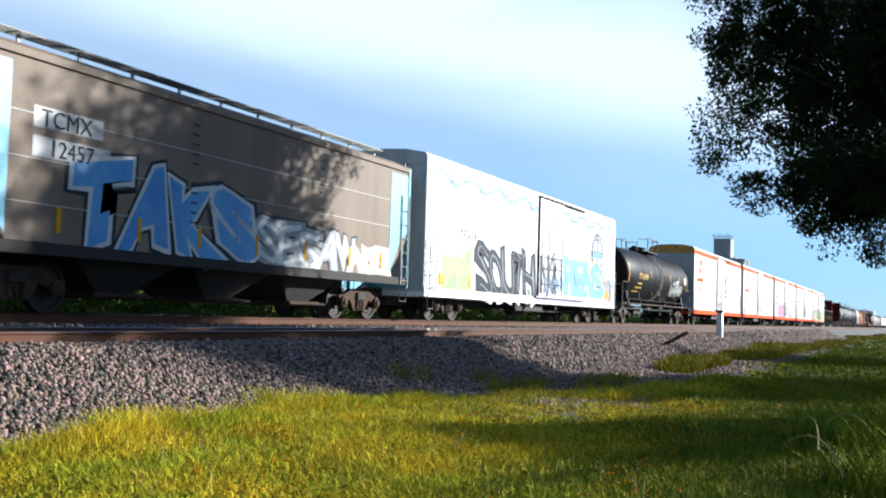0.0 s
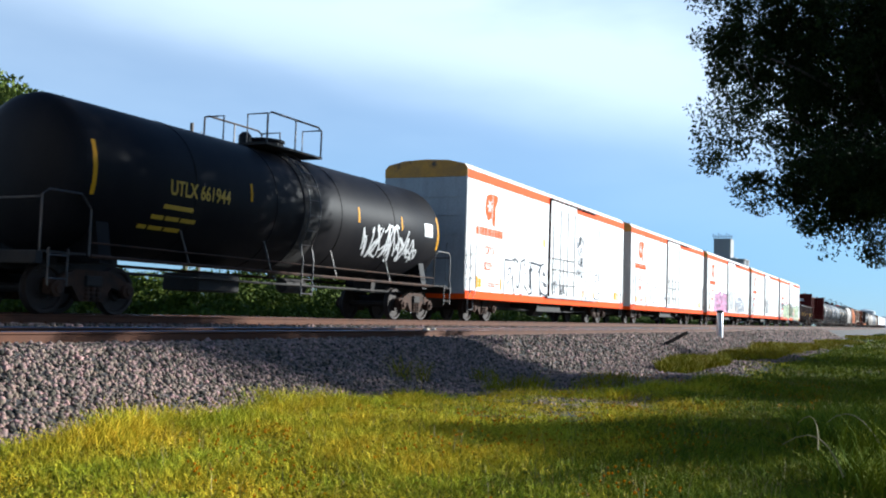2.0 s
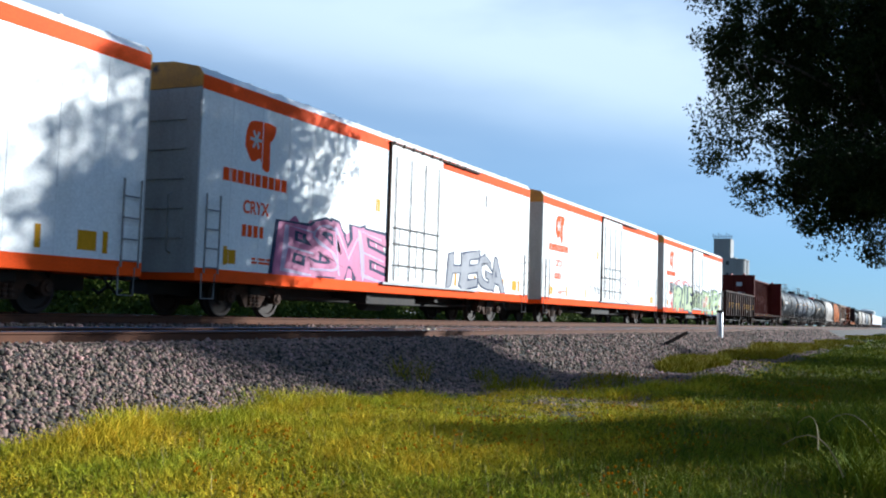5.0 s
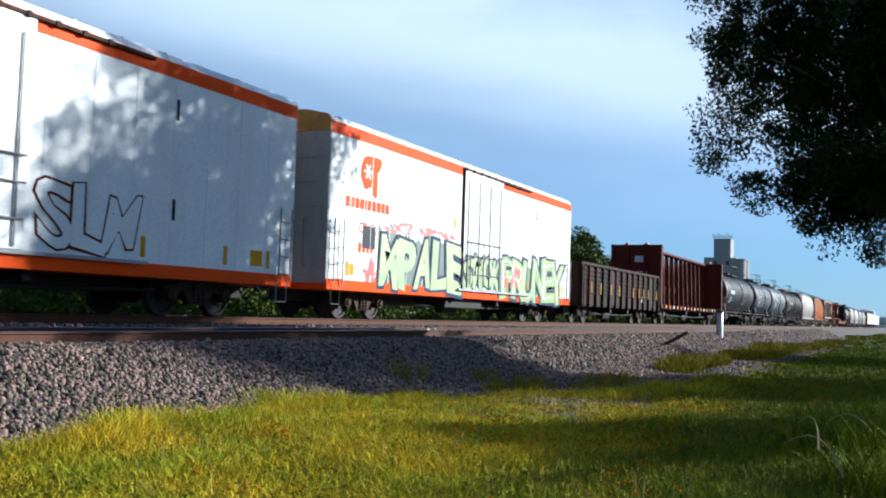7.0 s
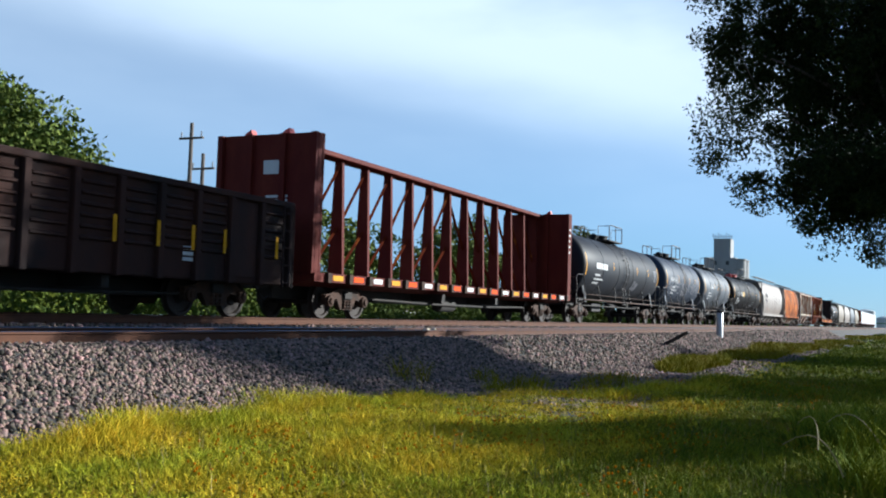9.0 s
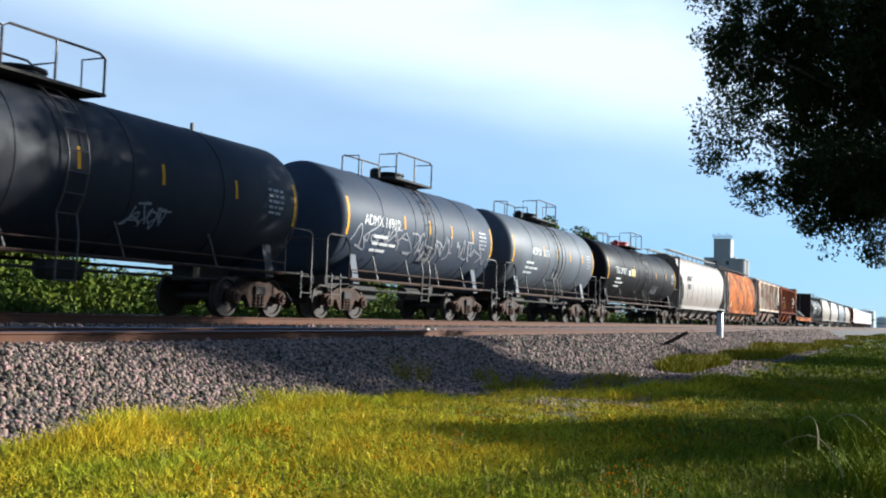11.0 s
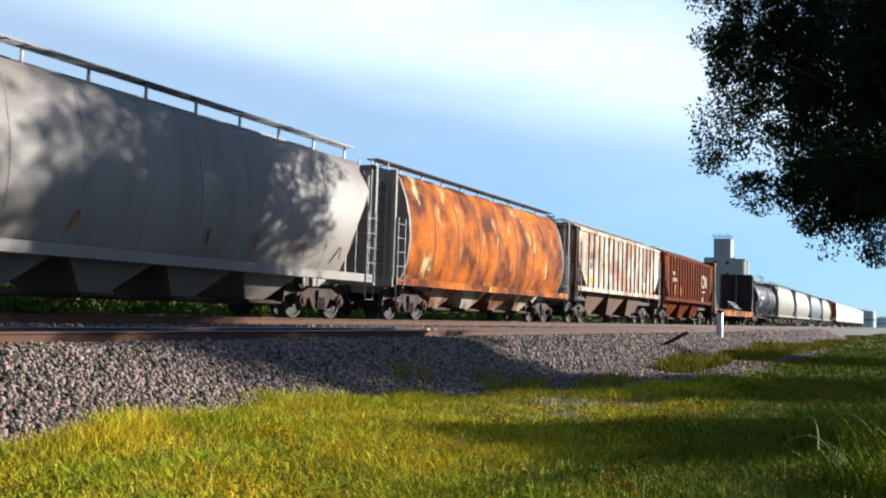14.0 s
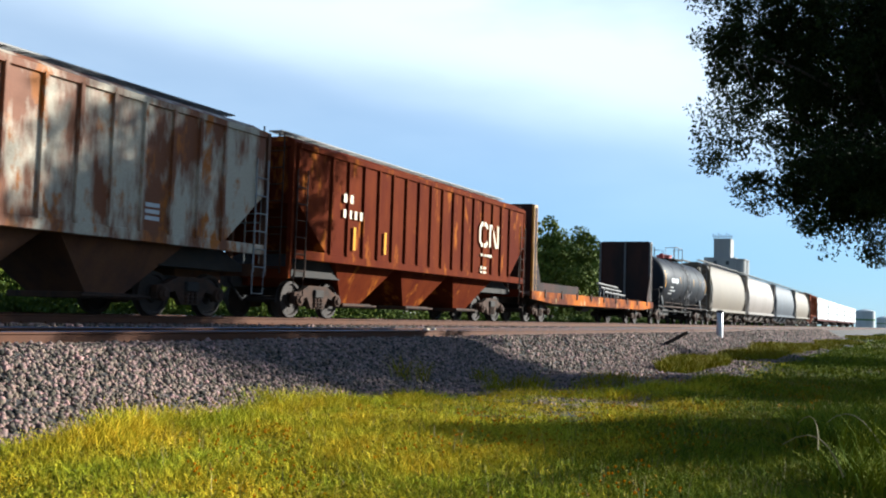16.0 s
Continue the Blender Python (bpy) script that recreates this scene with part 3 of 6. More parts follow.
    a, b = np.array(a, float), np.array(b, float)
    k = np.linspace(0, 1, n)
    off = rng.normal(0, bow, 3) * np.linalg.norm(b - a)
    return [tuple(a + (b - a) * t + off * math.sin(math.pi * t) * 0.5) for t in k]


def build_tree(x, y, ground, trunk_h, crown_c, crown_r, clumps, per, leaf, leaf_mat, label, seed, clump_r=(0.5, 1.1), trunk_r=0.3, droop=0.0, shell=0.55, limb=None, lobes=()):
    """Tapered trunk, limbs out to the crown, and leaf clumps that crowd its rim unevenly."""
    rng = np.random.default_rng(seed)
    tree = new("tree")
    tree.matrix_basis = pose(x, y, ground)
    tagged(tree, label, "tree", "trees")
    cc, cr = np.array(crown_c, float), np.array(crown_r, float)
    d = rng.normal(size=(clumps, 3))
    d /= np.linalg.norm(d, axis=1)[:, None]
    lump = 1 + 0.16 * np.sin(3.1 * d[:, 0] + 2 * d[:, 2] + seed) + 0.12 * np.sin(5.3 * d[:, 1] - 3 * d[:, 2])
    centres = cc + d * cr * (rng.uniform(shell, 1.0, clumps) ** 0.7 * lump)[:, None]
    centres[:, 2] -= droop * np.clip(np.linalg.norm((centres - cc)[:, :2] / cr[:2], axis=1), 0, 1.2) ** 2
    centres[:, 2] = np.maximum(centres[:, 2], 0.8)
    for lc, lr, ln in lobes:
        q = rng.normal(size=(ln, 3))
        q /= np.linalg.norm(q, axis=1)[:, None]
        centres = np.concatenate([centres, np.array(lc) + q * np.array(lr) * rng.uniform(0.2, 1.0, ln)[:, None]])
    clumps = len(centres)
    bm = new_bm()
    top = (cc[0] * 0.4, cc[1] * 0.4, trunk_h)
    tube(bm, [(0, 0, -0.2), (0.02, 0, 0.4)] + limb_path(rng, (0.0, 0.0, 1.0), top, 0.05), [trunk_r * k for k in (1.5, 1.12, 1, 0.95, 0.9, 0.86, 0.8, 0.75)], 10)
    trunk = part("trunk", bm, "bark", tree, smooth=True)
    if limb:
        bm = new_bm()
        tube(bm, limb_path(rng, top, limb, 0.05, 7), [0.09, 0.08, 0.07, 0.06, 0.055, 0.05, 0.04], 6)
        part("limb", bm, "bark", trunk, smooth=True)
    for k in rng.permutation(clumps)[: 30 if trunk_r > 0.33 else 10]:
        bm = new_bm()
        mid = np.array(top) * 0.6 + cc * 0.4 + rng.normal(0, 0.15, 3) * cr * 0.6
        p1 = limb_path(rng, top, mid, 0.1, 4)
        p2 = limb_path(rng, mid, centres[k], 0.15, 4)
        r0 = trunk_r * rng.uniform(0.22, 0.45)
        tube(bm, p1 + p2[1:], [r0 * f for f in (1, 0.9, 0.8, 0.65, 0.45, 0.3, 0.12)], 5)
        part("limb", bm, "bark", trunk, smooth=True)
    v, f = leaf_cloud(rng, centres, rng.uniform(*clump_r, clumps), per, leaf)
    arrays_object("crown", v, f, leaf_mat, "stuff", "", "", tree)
    return tree


def build_scrub():
    """The ragged green verge and bushes on the far side of the railway."""
    rng = np.random.default_rng(21)
    n = 1500
    x, y = 14 + 216 * rng.uniform(0, 1, n) ** 1.5, rng.uniform(20, 29, n)
    c = np.stack([x, y, -1.0 + rng.uniform(0.1, 1.25, n) * (0.75 + 0.25 * np.sin(x * 0.45))], -1)
    m = 900
    x = 12 + 60 * rng.uniform(0, 1, m) ** 1.3
    c = np.concatenate([c, np.stack([x, rng.uniform(24, 34, m), -1.0 + rng.uniform(0.2, 2.4, m)], -1)])
    n += m
    v, f = leaf_cloud(rng, c, rng.uniform(0.4, 1.0, n), 95, 0.105, 0.6)
    arrays_object("far_verge", v, f, "hedge", "stuff", "rough green grass and scrub beyond the tracks", "scrub")
    n = 420
    x = rng.uniform(150, 1500, n)
    y = 120 + rng.uniform(0, 60, n) + 0.05 * x
    c = np.stack([x, y, rng.uniform(-0.5, 4.5, n) + 1.5 * np.sin(x * 0.03)], -1)
    v, f = leaf_cloud(rng, c, rng.uniform(3.0, 6.0, n), 60, 0.9, 0.7)
    arrays_object("far_woods", v, f, "farleaf", "stuff", "distant line of green trees", "woods")


def bush(x, y, r, h, seed, label):
    rng = np.random.default_rng(seed)
    b = new("bush")
    b.matrix_basis = pose(x, y, -1.06)
    tagged(b, label, "bush", "lineside bushes")
    n = 26
    c = np.stack([rng.normal(0, r * 0.45, n), rng.normal(0, r * 0.45, n), rng.uniform(0.15, h * 0.85, n)], -1)
    v, f = leaf_cloud(rng, c, rng.uniform(0.2, 0.42, n) * r, 70, 0.09)
    arrays_object("foliage", v, f, "hedge", "stuff", "", "", b)
    bm = new_bm()
    for k in range(7):
        tube(bm, limb_path(rng, (rng.normal(0, 0.08), rng.normal(0, 0.08), -0.1), c[k], 0.1, 4), [0.03, 0.025, 0.018, 0.008], 5)
    part("stems", bm, "bark", b)


def build_elevator():
    """Concrete grain elevator far beyond the train: round silos, a headhouse and a tall tower with antennas."""
    e = new("grain_elevator")
    e.matrix_basis = pose(520, 81.9, -1.1)
    tagged(e, "tall grey concrete grain elevator with headhouse tower", "grain elevator")
    bm = new_bm()
    box(bm, 0, 16, 0, 15.6, 0, 33.7)
    part("headhouse", bm, "concrete", e)
    for k in range(2):
        bm = new_bm()
        lathe(bm, [(0, 4.6), (32.4, 4.6), (32.6, 4.8), (33.2, 4.8)], "z", 24, (5 + 10 * k, 0.2, 0))
        part("silo", bm, "concrete", e, smooth=True)
    bm = new_bm()
    box(bm, 2, 12, 2.9, 11.2, 33.7, 43.4)
    tower = part("tower", bm, "concrete", e)
    bm = new_bm()
    for k, yy in enumerate(np.linspace(2.4, 11.6, 8)):
        tube(bm, [(2.2, yy, 42.9), (2.2, yy, 45.0 + 1.6 * ((k * 0.37) % 1))], 0.16, 4)
    tube(bm, [(2.2, 2.4, 44.4), (2.2, 11.6, 44.4)], 0.14, 4)
    part("antenna_rail", bm, "concrete", tower)
    for yy, zz in ((4.0, 31), (10.0, 31), (4.0, 25), (10.0, 25)):
        bm = new_bm()
        box(bm, -0.1, 0.1, yy - 0.8, yy + 0.8, zz - 1, zz + 1)
        part("window", bm, "darkglass", e)


def build_post():
    """Flat white lineside marker with a rounded dark cap."""
    p = new("marker_post")
    p.matrix_basis = pose(51.0, 8.75, -0.52)
    tagged(p, "short white lineside marker post with dark cap in the gravel", "post")
    bm = new_bm()
    lathe(bm, [(-0.3, 0.155), (1.2, 0.155), (1.22, 0.14)], "z", 14)
    part("shaft", bm, "galv", p, smooth=True)
    bm = new_bm()
    lathe(bm, [(1.22, 0.17), (1.30, 0.17), (1.34, 0.10), (1.36, 0.02)], "z", 14)
    part("cap", bm, "understeel", p, smooth=True)


def build_pole():
    """Utility poles with crossarms and transformers, beyond the railway."""
    for x, y, h, arm in ((48.9, 40.0, 12.4, True), (50.1, 40.0, 10.7, False)):
        p = new("utility_pole")
        p.matrix_basis = pose(x, y, -1.1)
        tagged(p, "weathered wooden utility pole with equipment cans", "utility pole", "utility poles")
        bm = new_bm()
        tube(bm, [(0, 0, -0.3), (0, 0, h * 0.5), (0, 0, h)], [0.17, 0.15, 0.11], 8)
        part("pole", bm, "pole", p, smooth=True)
        bm = new_bm()
        box(bm, -0.06, 0.06, -0.9, 0.9, h - 1.0, h - 0.88)
        part("crossarm", bm, "pole", p)
        for k in range(3):
            bm = new_bm()
            lathe(bm, [(h - 4.6 + 0.0, 0.2), (h - 4.5, 0.24), (h - 3.6, 0.24), (h - 3.5, 0.15)], "z", 12, (0.1, 0.36 - 0.4 * k, -0.5 * k))
            part("transformer", bm, "galv", p, smooth=True)
        bm = new_bm()
        for k in (-0.75, 0.0, 0.75):
            tube(bm, [(0, k, h - 0.88), (0, k, h - 0.55)], 0.05, 6)
        part("insulator", bm, "galv", p)


def build_tank_farm():
    """Pale tanks far down the line."""
    for x, y, r, h in ((900, 38.0, 7.5, 14), (940, 25, 6, 9)):
        t = new("storage_tank")
        t.matrix_basis = pose(x, y, -1.1)
        tagged(t, "pale far storage tank beside the line", "storage tank", "storage tanks")
        bm = new_bm()
        lathe(bm, [(0, r), (h, r), (h + 1.2, r * 0.5), (h + 1.6, 0.3)], "z", 28)
        part("shell", bm, "haze", t, smooth=True)
        bm = new_bm()
        lathe(bm, [(h * 0.45, r + 0.15), (h * 0.55, r + 0.15)], "z", 28)
        part("band", bm, "green", t, "green band round the shell")


build_ground()
build_track("track_1", NEAR_TRACK, -0.145, "empty rusty railway track with polished rails")
build_track("track_2", TRAIN_TRACK, 0.0, "railway track that carries the freight train")
build_stones()
build_grass()
# the tree whose crown overhangs the grass and shades gravel and train, and five unseen ones added to shade the grass in
# bands
build_tree(30.0, -1.4, -1.2, 4.4, (-0.5, 3.5, 9.1), (3.1, 4.5, 5.3), 780, 118, 0.066, "leaf", "broad leafy tree, leaves coloured dark as in shade, branches drooping low", 11,
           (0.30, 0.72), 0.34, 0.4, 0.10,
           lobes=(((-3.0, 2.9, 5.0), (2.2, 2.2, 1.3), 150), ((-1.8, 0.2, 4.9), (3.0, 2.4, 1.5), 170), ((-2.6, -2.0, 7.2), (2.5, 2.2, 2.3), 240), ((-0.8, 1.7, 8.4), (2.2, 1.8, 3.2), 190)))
build_tree(25.8, -9.7, -1.2, 4.6, (0, 0, 5.8), (1.2, 1.35, 0.95), 520, 230, 0.09, "leaf", "unseen small round-crowned tree with one bare side limb, added to shade the lawn", 15, (0.3, 0.55), 0.12, 0.0, 0.1, limb=(-3.0, -1.9, 7.7), lobes=(((0, 1.5, 4.3), (0.9, 1.1, 0.7), 160),))
build_tree(31.6, -6.7, -1.2, 2.6, (0, 0, 4.2), (1.15, 1.15, 2.6), 200, 160, 0.09, "leaf", "unseen very slim leafy tree added to shade the grass", 16, (0.3, 0.5), 0.12, 0.0, 0.1)
build_tree(32.2, -4.7, -1.2, 2.6, (0, 0, 4.7), (1.4, 1.6, 1.9), 300, 150, 0.09, "leaf", "unseen low dense young tree added to shade the gravel edge", 19, (0.3, 0.55), 0.10, 0.0, 0.1)
build_tree(39.5, -10.8, -1.2, 2.6, (0, 0, 5.4), (3.4, 2.6, 1.5), 330, 120, 0.13, "leaf", "unseen spreading leafy tree added to shade the far grass", 17, (0.4, 0.8), 0.22, 0.0, 0.1)
build_tree(54.5, -9.0, -1.2, 2.6, (0, 0, 5.6), (4.2, 3.0, 1.9), 330, 120, 0.14, "leaf", "unseen spreading leafy tree added to shade the far grass", 18, (0.5, 0.9), 0.24, 0.0, 0.1)
build_tree(32.0, 40.0, -1.1, 4, (0, 0, 6.2), (6.2, 5.4, 4.2), 520, 190, 0.16, "farleaf", "large round green tree beyond the tracks", 12, (0.9, 1.8), 0.4)
build_tree(146.0, 50.0, -1.1, 5, (0, 0, 8.2), (6.2, 6.0, 7.0), 150, 90, 0.34, "farleaf", "bushy green tree beyond the tracks", 13, (0.9, 1.8), 0.4)
build_tree(165.0, 51.0, -1.1, 4, (0, 0, 6.6), (6.5, 6.0, 6.2), 130, 90, 0.34, "farleaf", "broad green tree beyond the tracks", 14, (0.9, 1.8), 0.35)
for k in range(11):
    tx = 116 + 14.5 * k + 3 * math.sin(k * 2.3)
    th = 8.0 + 1.6 * math.sin(k * 1.9) + 0.25 * k
    build_tree(tx, 80 + 3 * math.sin(k * 1.3), -1.1, th * 0.5, (0, 0, th), (6.4, 6, th * 0.82), 60, 60, 0.5, "farleaf", "green tree in the distant row", 60 + k, (1.4, 2.6), 0.35)
build_scrub()
for k, (bx, by, br, bh) in enumerate(((20.2, 22.5, 1.2, 1.3), (26.0, 22.0, 0.8, 1.0), (16.5, 21.5, 0.9, 0.9), (33.0, 24.5, 1.2, 1.1), (41.0, 26.0, 1.0, 1.2),
                                         (17.0, 25.5, 1.5, 1.7), (20.0, 26.2, 1.6, 2.6), (23.2, 25.3, 1.7, 2.7), (26.6, 26.4, 1.9, 2.9), (30.0, 25.8, 1.8, 2.7), (33.6, 27.0, 1.9, 2.9), (37.5, 27.4, 1.9, 2.7), (14.0, 24.6, 1.3, 1.5))):
    bush(bx, by, br, bh, 40 + k, "leafy green bush on the far verge")
build_elevator()
build_post()
build_pole()
build_tank_farm()


def build_small_things():
    """Pale scraps on the near track, a dark bar on the gravel, a low shed beyond the line and tall weeds by the path."""
    rng = np.random.default_rng(77)
    for k in range(2):
        p = new("pale_block")
        p.matrix_basis = pose(23.1 + 0.42 * k, 11.2, -0.315, 0, 0, 20 * k)
        tagged(p, "small pale block lying between the rails", "block", "pale blocks")
        bm = new_bm()
        box(bm, -0.1, 0.1, -0.08, 0.08, 0, 0.16, 0.03)
        part("block", bm, "cream", p)
    p = new("steel_bar")
    p.matrix_basis = pose(37.5, 8.35, -0.62, 0, 24, 62)
    tagged(p, "dark discarded steel bar lying on the gravel", "steel bar")
    bm = new_bm()
    box(bm, -1.1, 1.1, -0.05, 0.05, -0.04, 0.06, 0.01)
    part("bar", bm, "understeel", p)
    s = new("shed")
    s.matrix_basis = pose(114, 60, -1.1)
    tagged(s, "low grey shed with a rusty roof beyond the line", "shed")
    bm = new_bm()
    box(bm, -4, 4, -2, 2, 0, 1.5)
    part("wall", bm, "end_grey", s)
    bm = new_bm()
    prism(bm, [(-2.2, 1.5), (0, 2.1), (2.2, 1.5)], "x", -4.2, 4.2)
    part("roof", bm, "rustdark", s)
    V, F, base = [], [], 0
    for cx, cy, r, n, hh in ((12.3, 0.55, 0.75, 900, 0.5), (10.2, 0.35, 0.5, 500, 0.4), (14.5, 0.6, 0.9, 700, 0.5)):
        a, q = rng.uniform(0, 6.283, n), np.sqrt(rng.uniform(0, 1, n)) * r
        v, f = blades(rng, cx + np.cos(a) * q, cy + np.sin(a) * q, hh * rng.uniform(0.4, 1.2, n), np.full(n, 0.008), rng.uniform(0.3, 1.0, n))
        V.append(v), F.append(f + base)
        base += len(v)
    arrays_object("tall_grass", np.concatenate(V), np.concatenate(F), "lawn", "stuff", "tall dark grass clump by the path", "grass")
    for k, (x, y) in enumerate(((11.0, 0.9), (9.2, 0.55), (12.0, 0.35))):
        p = new("grass_stem")
        p.matrix_basis = pose(x, y, -1.16, 0, 0, 40 * k)
        tagged(p, "arching pale dry grass stem", "grass stem", "dry stems")
        bm = new_bm()
        tube(bm, [(0.5 * (t / 6), 0.25 * (t / 6) ** 2, 0.45 * math.sin(math.pi * (0.1 + 0.62 * t / 6))) for t in range(7)], [0.008, 0.008, 0.007, 0.007, 0.006, 0.005, 0.004], 5)
        part("stem", bm, "straw", p)


build_small_things()


# ---------- rolling stock ----------
CARS = []        # (car, centre along the line at the start)
WHEELS = []
SHARED = {}
RW = 0.457


def running_gear_meshes():
    bm = new_bm()
    for s in (-1, 1):
        y0, y1 = (s * 0.98 - 0.07, s * 0.98 + 0.07)
        prism(bm, [(-1.06, 0.36), (-1.06, 0.62), (-0.80, 0.66), (-0.42, 0.82), (0.42, 0.82), (0.80, 0.66), (1.06, 0.62), (1.06, 0.36), (0.84, 0.32),
                   (0.76, 0.46), (0.50, 0.52), (0.30, 0.24), (-0.30, 0.24), (-0.50, 0.52), (-0.76, 0.46), (-0.84, 0.32)], "y", y0, y1)
    frame_me = mesh_of("side_frame", bm, "truck")
    bm = new_bm()
    box(bm, -0.2, 0.2, -1.12, 1.12, 0.52, 0.72, 0.02)
    box(bm, -0.28, 0.28, -0.4, 0.4, 0.72, 0.86)
    bolster = mesh_of("bolster", bm, "understeel")
    bm = new_bm()
    for s in (-1, 1):
        for k in (-0.14, 0.0, 0.14):
            lathe(bm, [(0.27 + 0.04 * i, 0.062 if i % 2 else 0.048) for i in range(7)], "z", 8, (k, s * 1.06, 0))
    spring = mesh_of("spring_nest", bm, "truck")
    bm = new_bm()
    for s in (-1, 1):
        for k in (-0.89, 0.89):
            lathe(bm, [(s * 1.0, 0.15), (s * 1.12, 0.15), (s * 1.14, 0.09), (s * 1.17, 0.08)], "y", 12, (k, 0, 0.457))
    bearing = mesh_of("bearing_cap", bm, "truck", True)
    bm = new_bm()
    for s in (-1, 1):
        lathe(bm, [(s * 0.83, 0.10), (s * 0.83, 0.17), (s * 0.785, 0.20), (s * 0.785, 0.36), (s * 0.83, 0.385), (s * 0.83, RW - 0.01), (s * 0.82, RW), (s * 0.73, RW),
                   (s * 0.70, RW + 0.026), (s * 0.685, RW + 0.02), (s * 0.685, 0.37), (s * 0.73, 0.34), (s * 0.70, 0.10)], "y", 26)
        for k in range(4):
            a = k * 1.5708
            lathe(bm, [(s * 0.78, 0.022), (s * 0.792, 0.022)], "y", 8, (0.27 * math.cos(a), 0, 0.27 * math.sin(a)))
    lathe(bm, [(-0.98, 0.075), (-0.7, 0.085), (0.7, 0.085), (0.98, 0.075)], "y", 10)
    wheel = mesh_of("wheelset", bm, "wheel", True)
    bm = new_bm()
    for s in (-1, 1):
        lathe(bm, [(s * 0.8325, RW - 0.055), (s * 0.8335, RW - 0.012)], "y", 26)
    SHARED.update(frame=frame_me, bolster=bolster, spring=spring, bearing=bearing, wheel=wheel)
    bm.free()
    bm = new_bm()
    box(bm, -0.42, 0.2, -0.12, 0.12, 0.72, 0.98, 0.02)
    prism(bm, [(0.2, -0.10), (0.42, -0.17), (0.62, -0.06), (0.60, 0.05), (0.40, 0.03), (0.36, 0.16), (0.2, 0.12)], "z", 0.70, 1.0)
    SHARED["coupler"] = mesh_of("coupler", bm, "understeel")
    bm = new_bm()
    tube(bm, [(-0.1, -0.5, 0.85), (0.25, -0.5, 0.55), (0.5, -0.45, 0.42), (0.7, -0.42, 0.5)], 0.03, 6)
    SHARED["hose"] = mesh_of("brake_hose", bm, "black")


def car_base(label, s0, s1, truck_in, group, wheel_r=RW):
    """An empty car between s0 and s1 along the line: trucks, couplers and hoses. Local origin at its middle on the rail head."""
    if not SHARED:
        running_gear_meshes()
    car = new("freight_car")
    mid, L = (s0 + s1) / 2, s1 - s0
    car.matrix_basis = pose(mid, TRAIN_TRACK, 0)
    tagged(car, label, "freight car", group)
    CARS.append((car, mid))
    for s in (-1, 1):
        t = part("truck", SHARED["bolster"], None, car, "rusty cast-steel wheel truck", at=pose(s * (L / 2 - truck_in), 0, 0))
        for n in ("frame", "spring", "bearing"):
            part({"frame": "side_frame", "spring": "spring_nest", "bearing": "bearing_cap"}[n], SHARED[n], None, t)
        for k in (-0.89, 0.89):
            WHEELS.append((part("wheelset", SHARED["wheel"], None, t, at=pose(k, 0, RW)), k))
        part("coupler", SHARED["coupler"], None, car, at=pose(s * (L / 2 + 0.1), 0, 0, 0, 0, 0 if s > 0 else 180))
        part("brake_hose", SHARED["hose"], None, car, at=pose(s * (L / 2 + 0.05), 0, 0, 0, 0, 0 if s > 0 else 180))
    return car, L


def ladder(car, x, y, z0, z1, w=0.42, along="x", mt="grab", step=0.4, name="ladder"):
    bm = new_bm()
    for k in (-w / 2, w / 2):
        a, b = ((x + k, y, z0), (x + k, y, z1)) if along == "x" else ((x, y + k, z0), (x, y + k, z1))
        tube(bm, [a, b], 0.022, 5)
    z = z0 + 0.12
    while z < z1 - 0.05:
        a, b = ((x - w / 2, y, z), (x + w / 2, y, z)) if along == "x" else ((x, y - w / 2, z), (x, y + w / 2, z))
        tube(bm, [a, b], 0.016, 5)
        z += step
    return part(name, bm, mt, car)


def patch(name, car, x0, x1, z0, z1, y, mt, label="", t=0.006):
    """A thin painted or mounted plate on the near side."""
    bm = new_bm()
    box(bm, x0, x1, y - t, y + 0.002, z0, z1)
    return part(name, bm, mt, car, label)


def reflectors(car, xs, z0, z1, y, w=0.11):
    for x in xs:
        patch("reflector", car, x - w / 2, x + w / 2, z0, z1, y, "yellow", t=0.008)


def bars(name, car, x, z, y, widths, h, mt, gap=0.35, pitch=1.6):
    """Lines of small illegible stencilling as plain bars."""
    bm = new_bm()
    for i, row in enumerate(widths):
        xx = x
        for w in row:
            box(bm, xx, xx + w, y - 0.005, y + 0.002, z - i * h * pitch, z - i * h * pitch + h)
            xx += w + h * gap * 2
    return part(name, bm, mt, car)


def stroke(bm, pts, w, y, t=0.004):
    """A flat painted line of width w through points (x, z) on the near side."""
    P = [Vector((p[0], p[1])) for p in pts]
    L, R = [], []
    for i, p in enumerate(P):
        d = (P[min(i + 1, len(P) - 1)] - P[max(i - 1, 0)]).normalized()
        nrm = Vector((-d.y, d.x)) * w / 2
        L.append(bm.verts.new((p.x + nrm.x, y - t, p.y + nrm.y)))
        R.append(bm.verts.new((p.x - nrm.x, y - t, p.y - nrm.y)))
    for i in range(len(P) - 1):
        bm.faces.new((L[i], R[i], R[i + 1], L[i + 1]))


def curve_pts(pts, n=6):
    """Smooth a coarse line."""
    out, q = [], [pts[0]] + list(pts) + [pts[-1]]
    for i in range(1, len(q) - 2):
        p0, p1, p2, p3 = q[i - 1], q[i], q[i + 1], q[i + 2]
        for k in range(n):
            t = k / n
            out.append(tuple(0.5 * (2 * p1[j] + (p2[j] - p0[j]) * t + (2 * p0[j] - 5 * p1[j] + 4 * p2[j] - p3[j]) * t * t + (3 * p1[j] - p0[j] - 3 * p2[j] + p3[j]) * t ** 3) for j in (0, 1)))
    out.append(tuple(pts[-1]))
    return out


def glyph(ch, fat):
    """One letter of the built-in font, thickened by fat, as points and faces in a plane."""
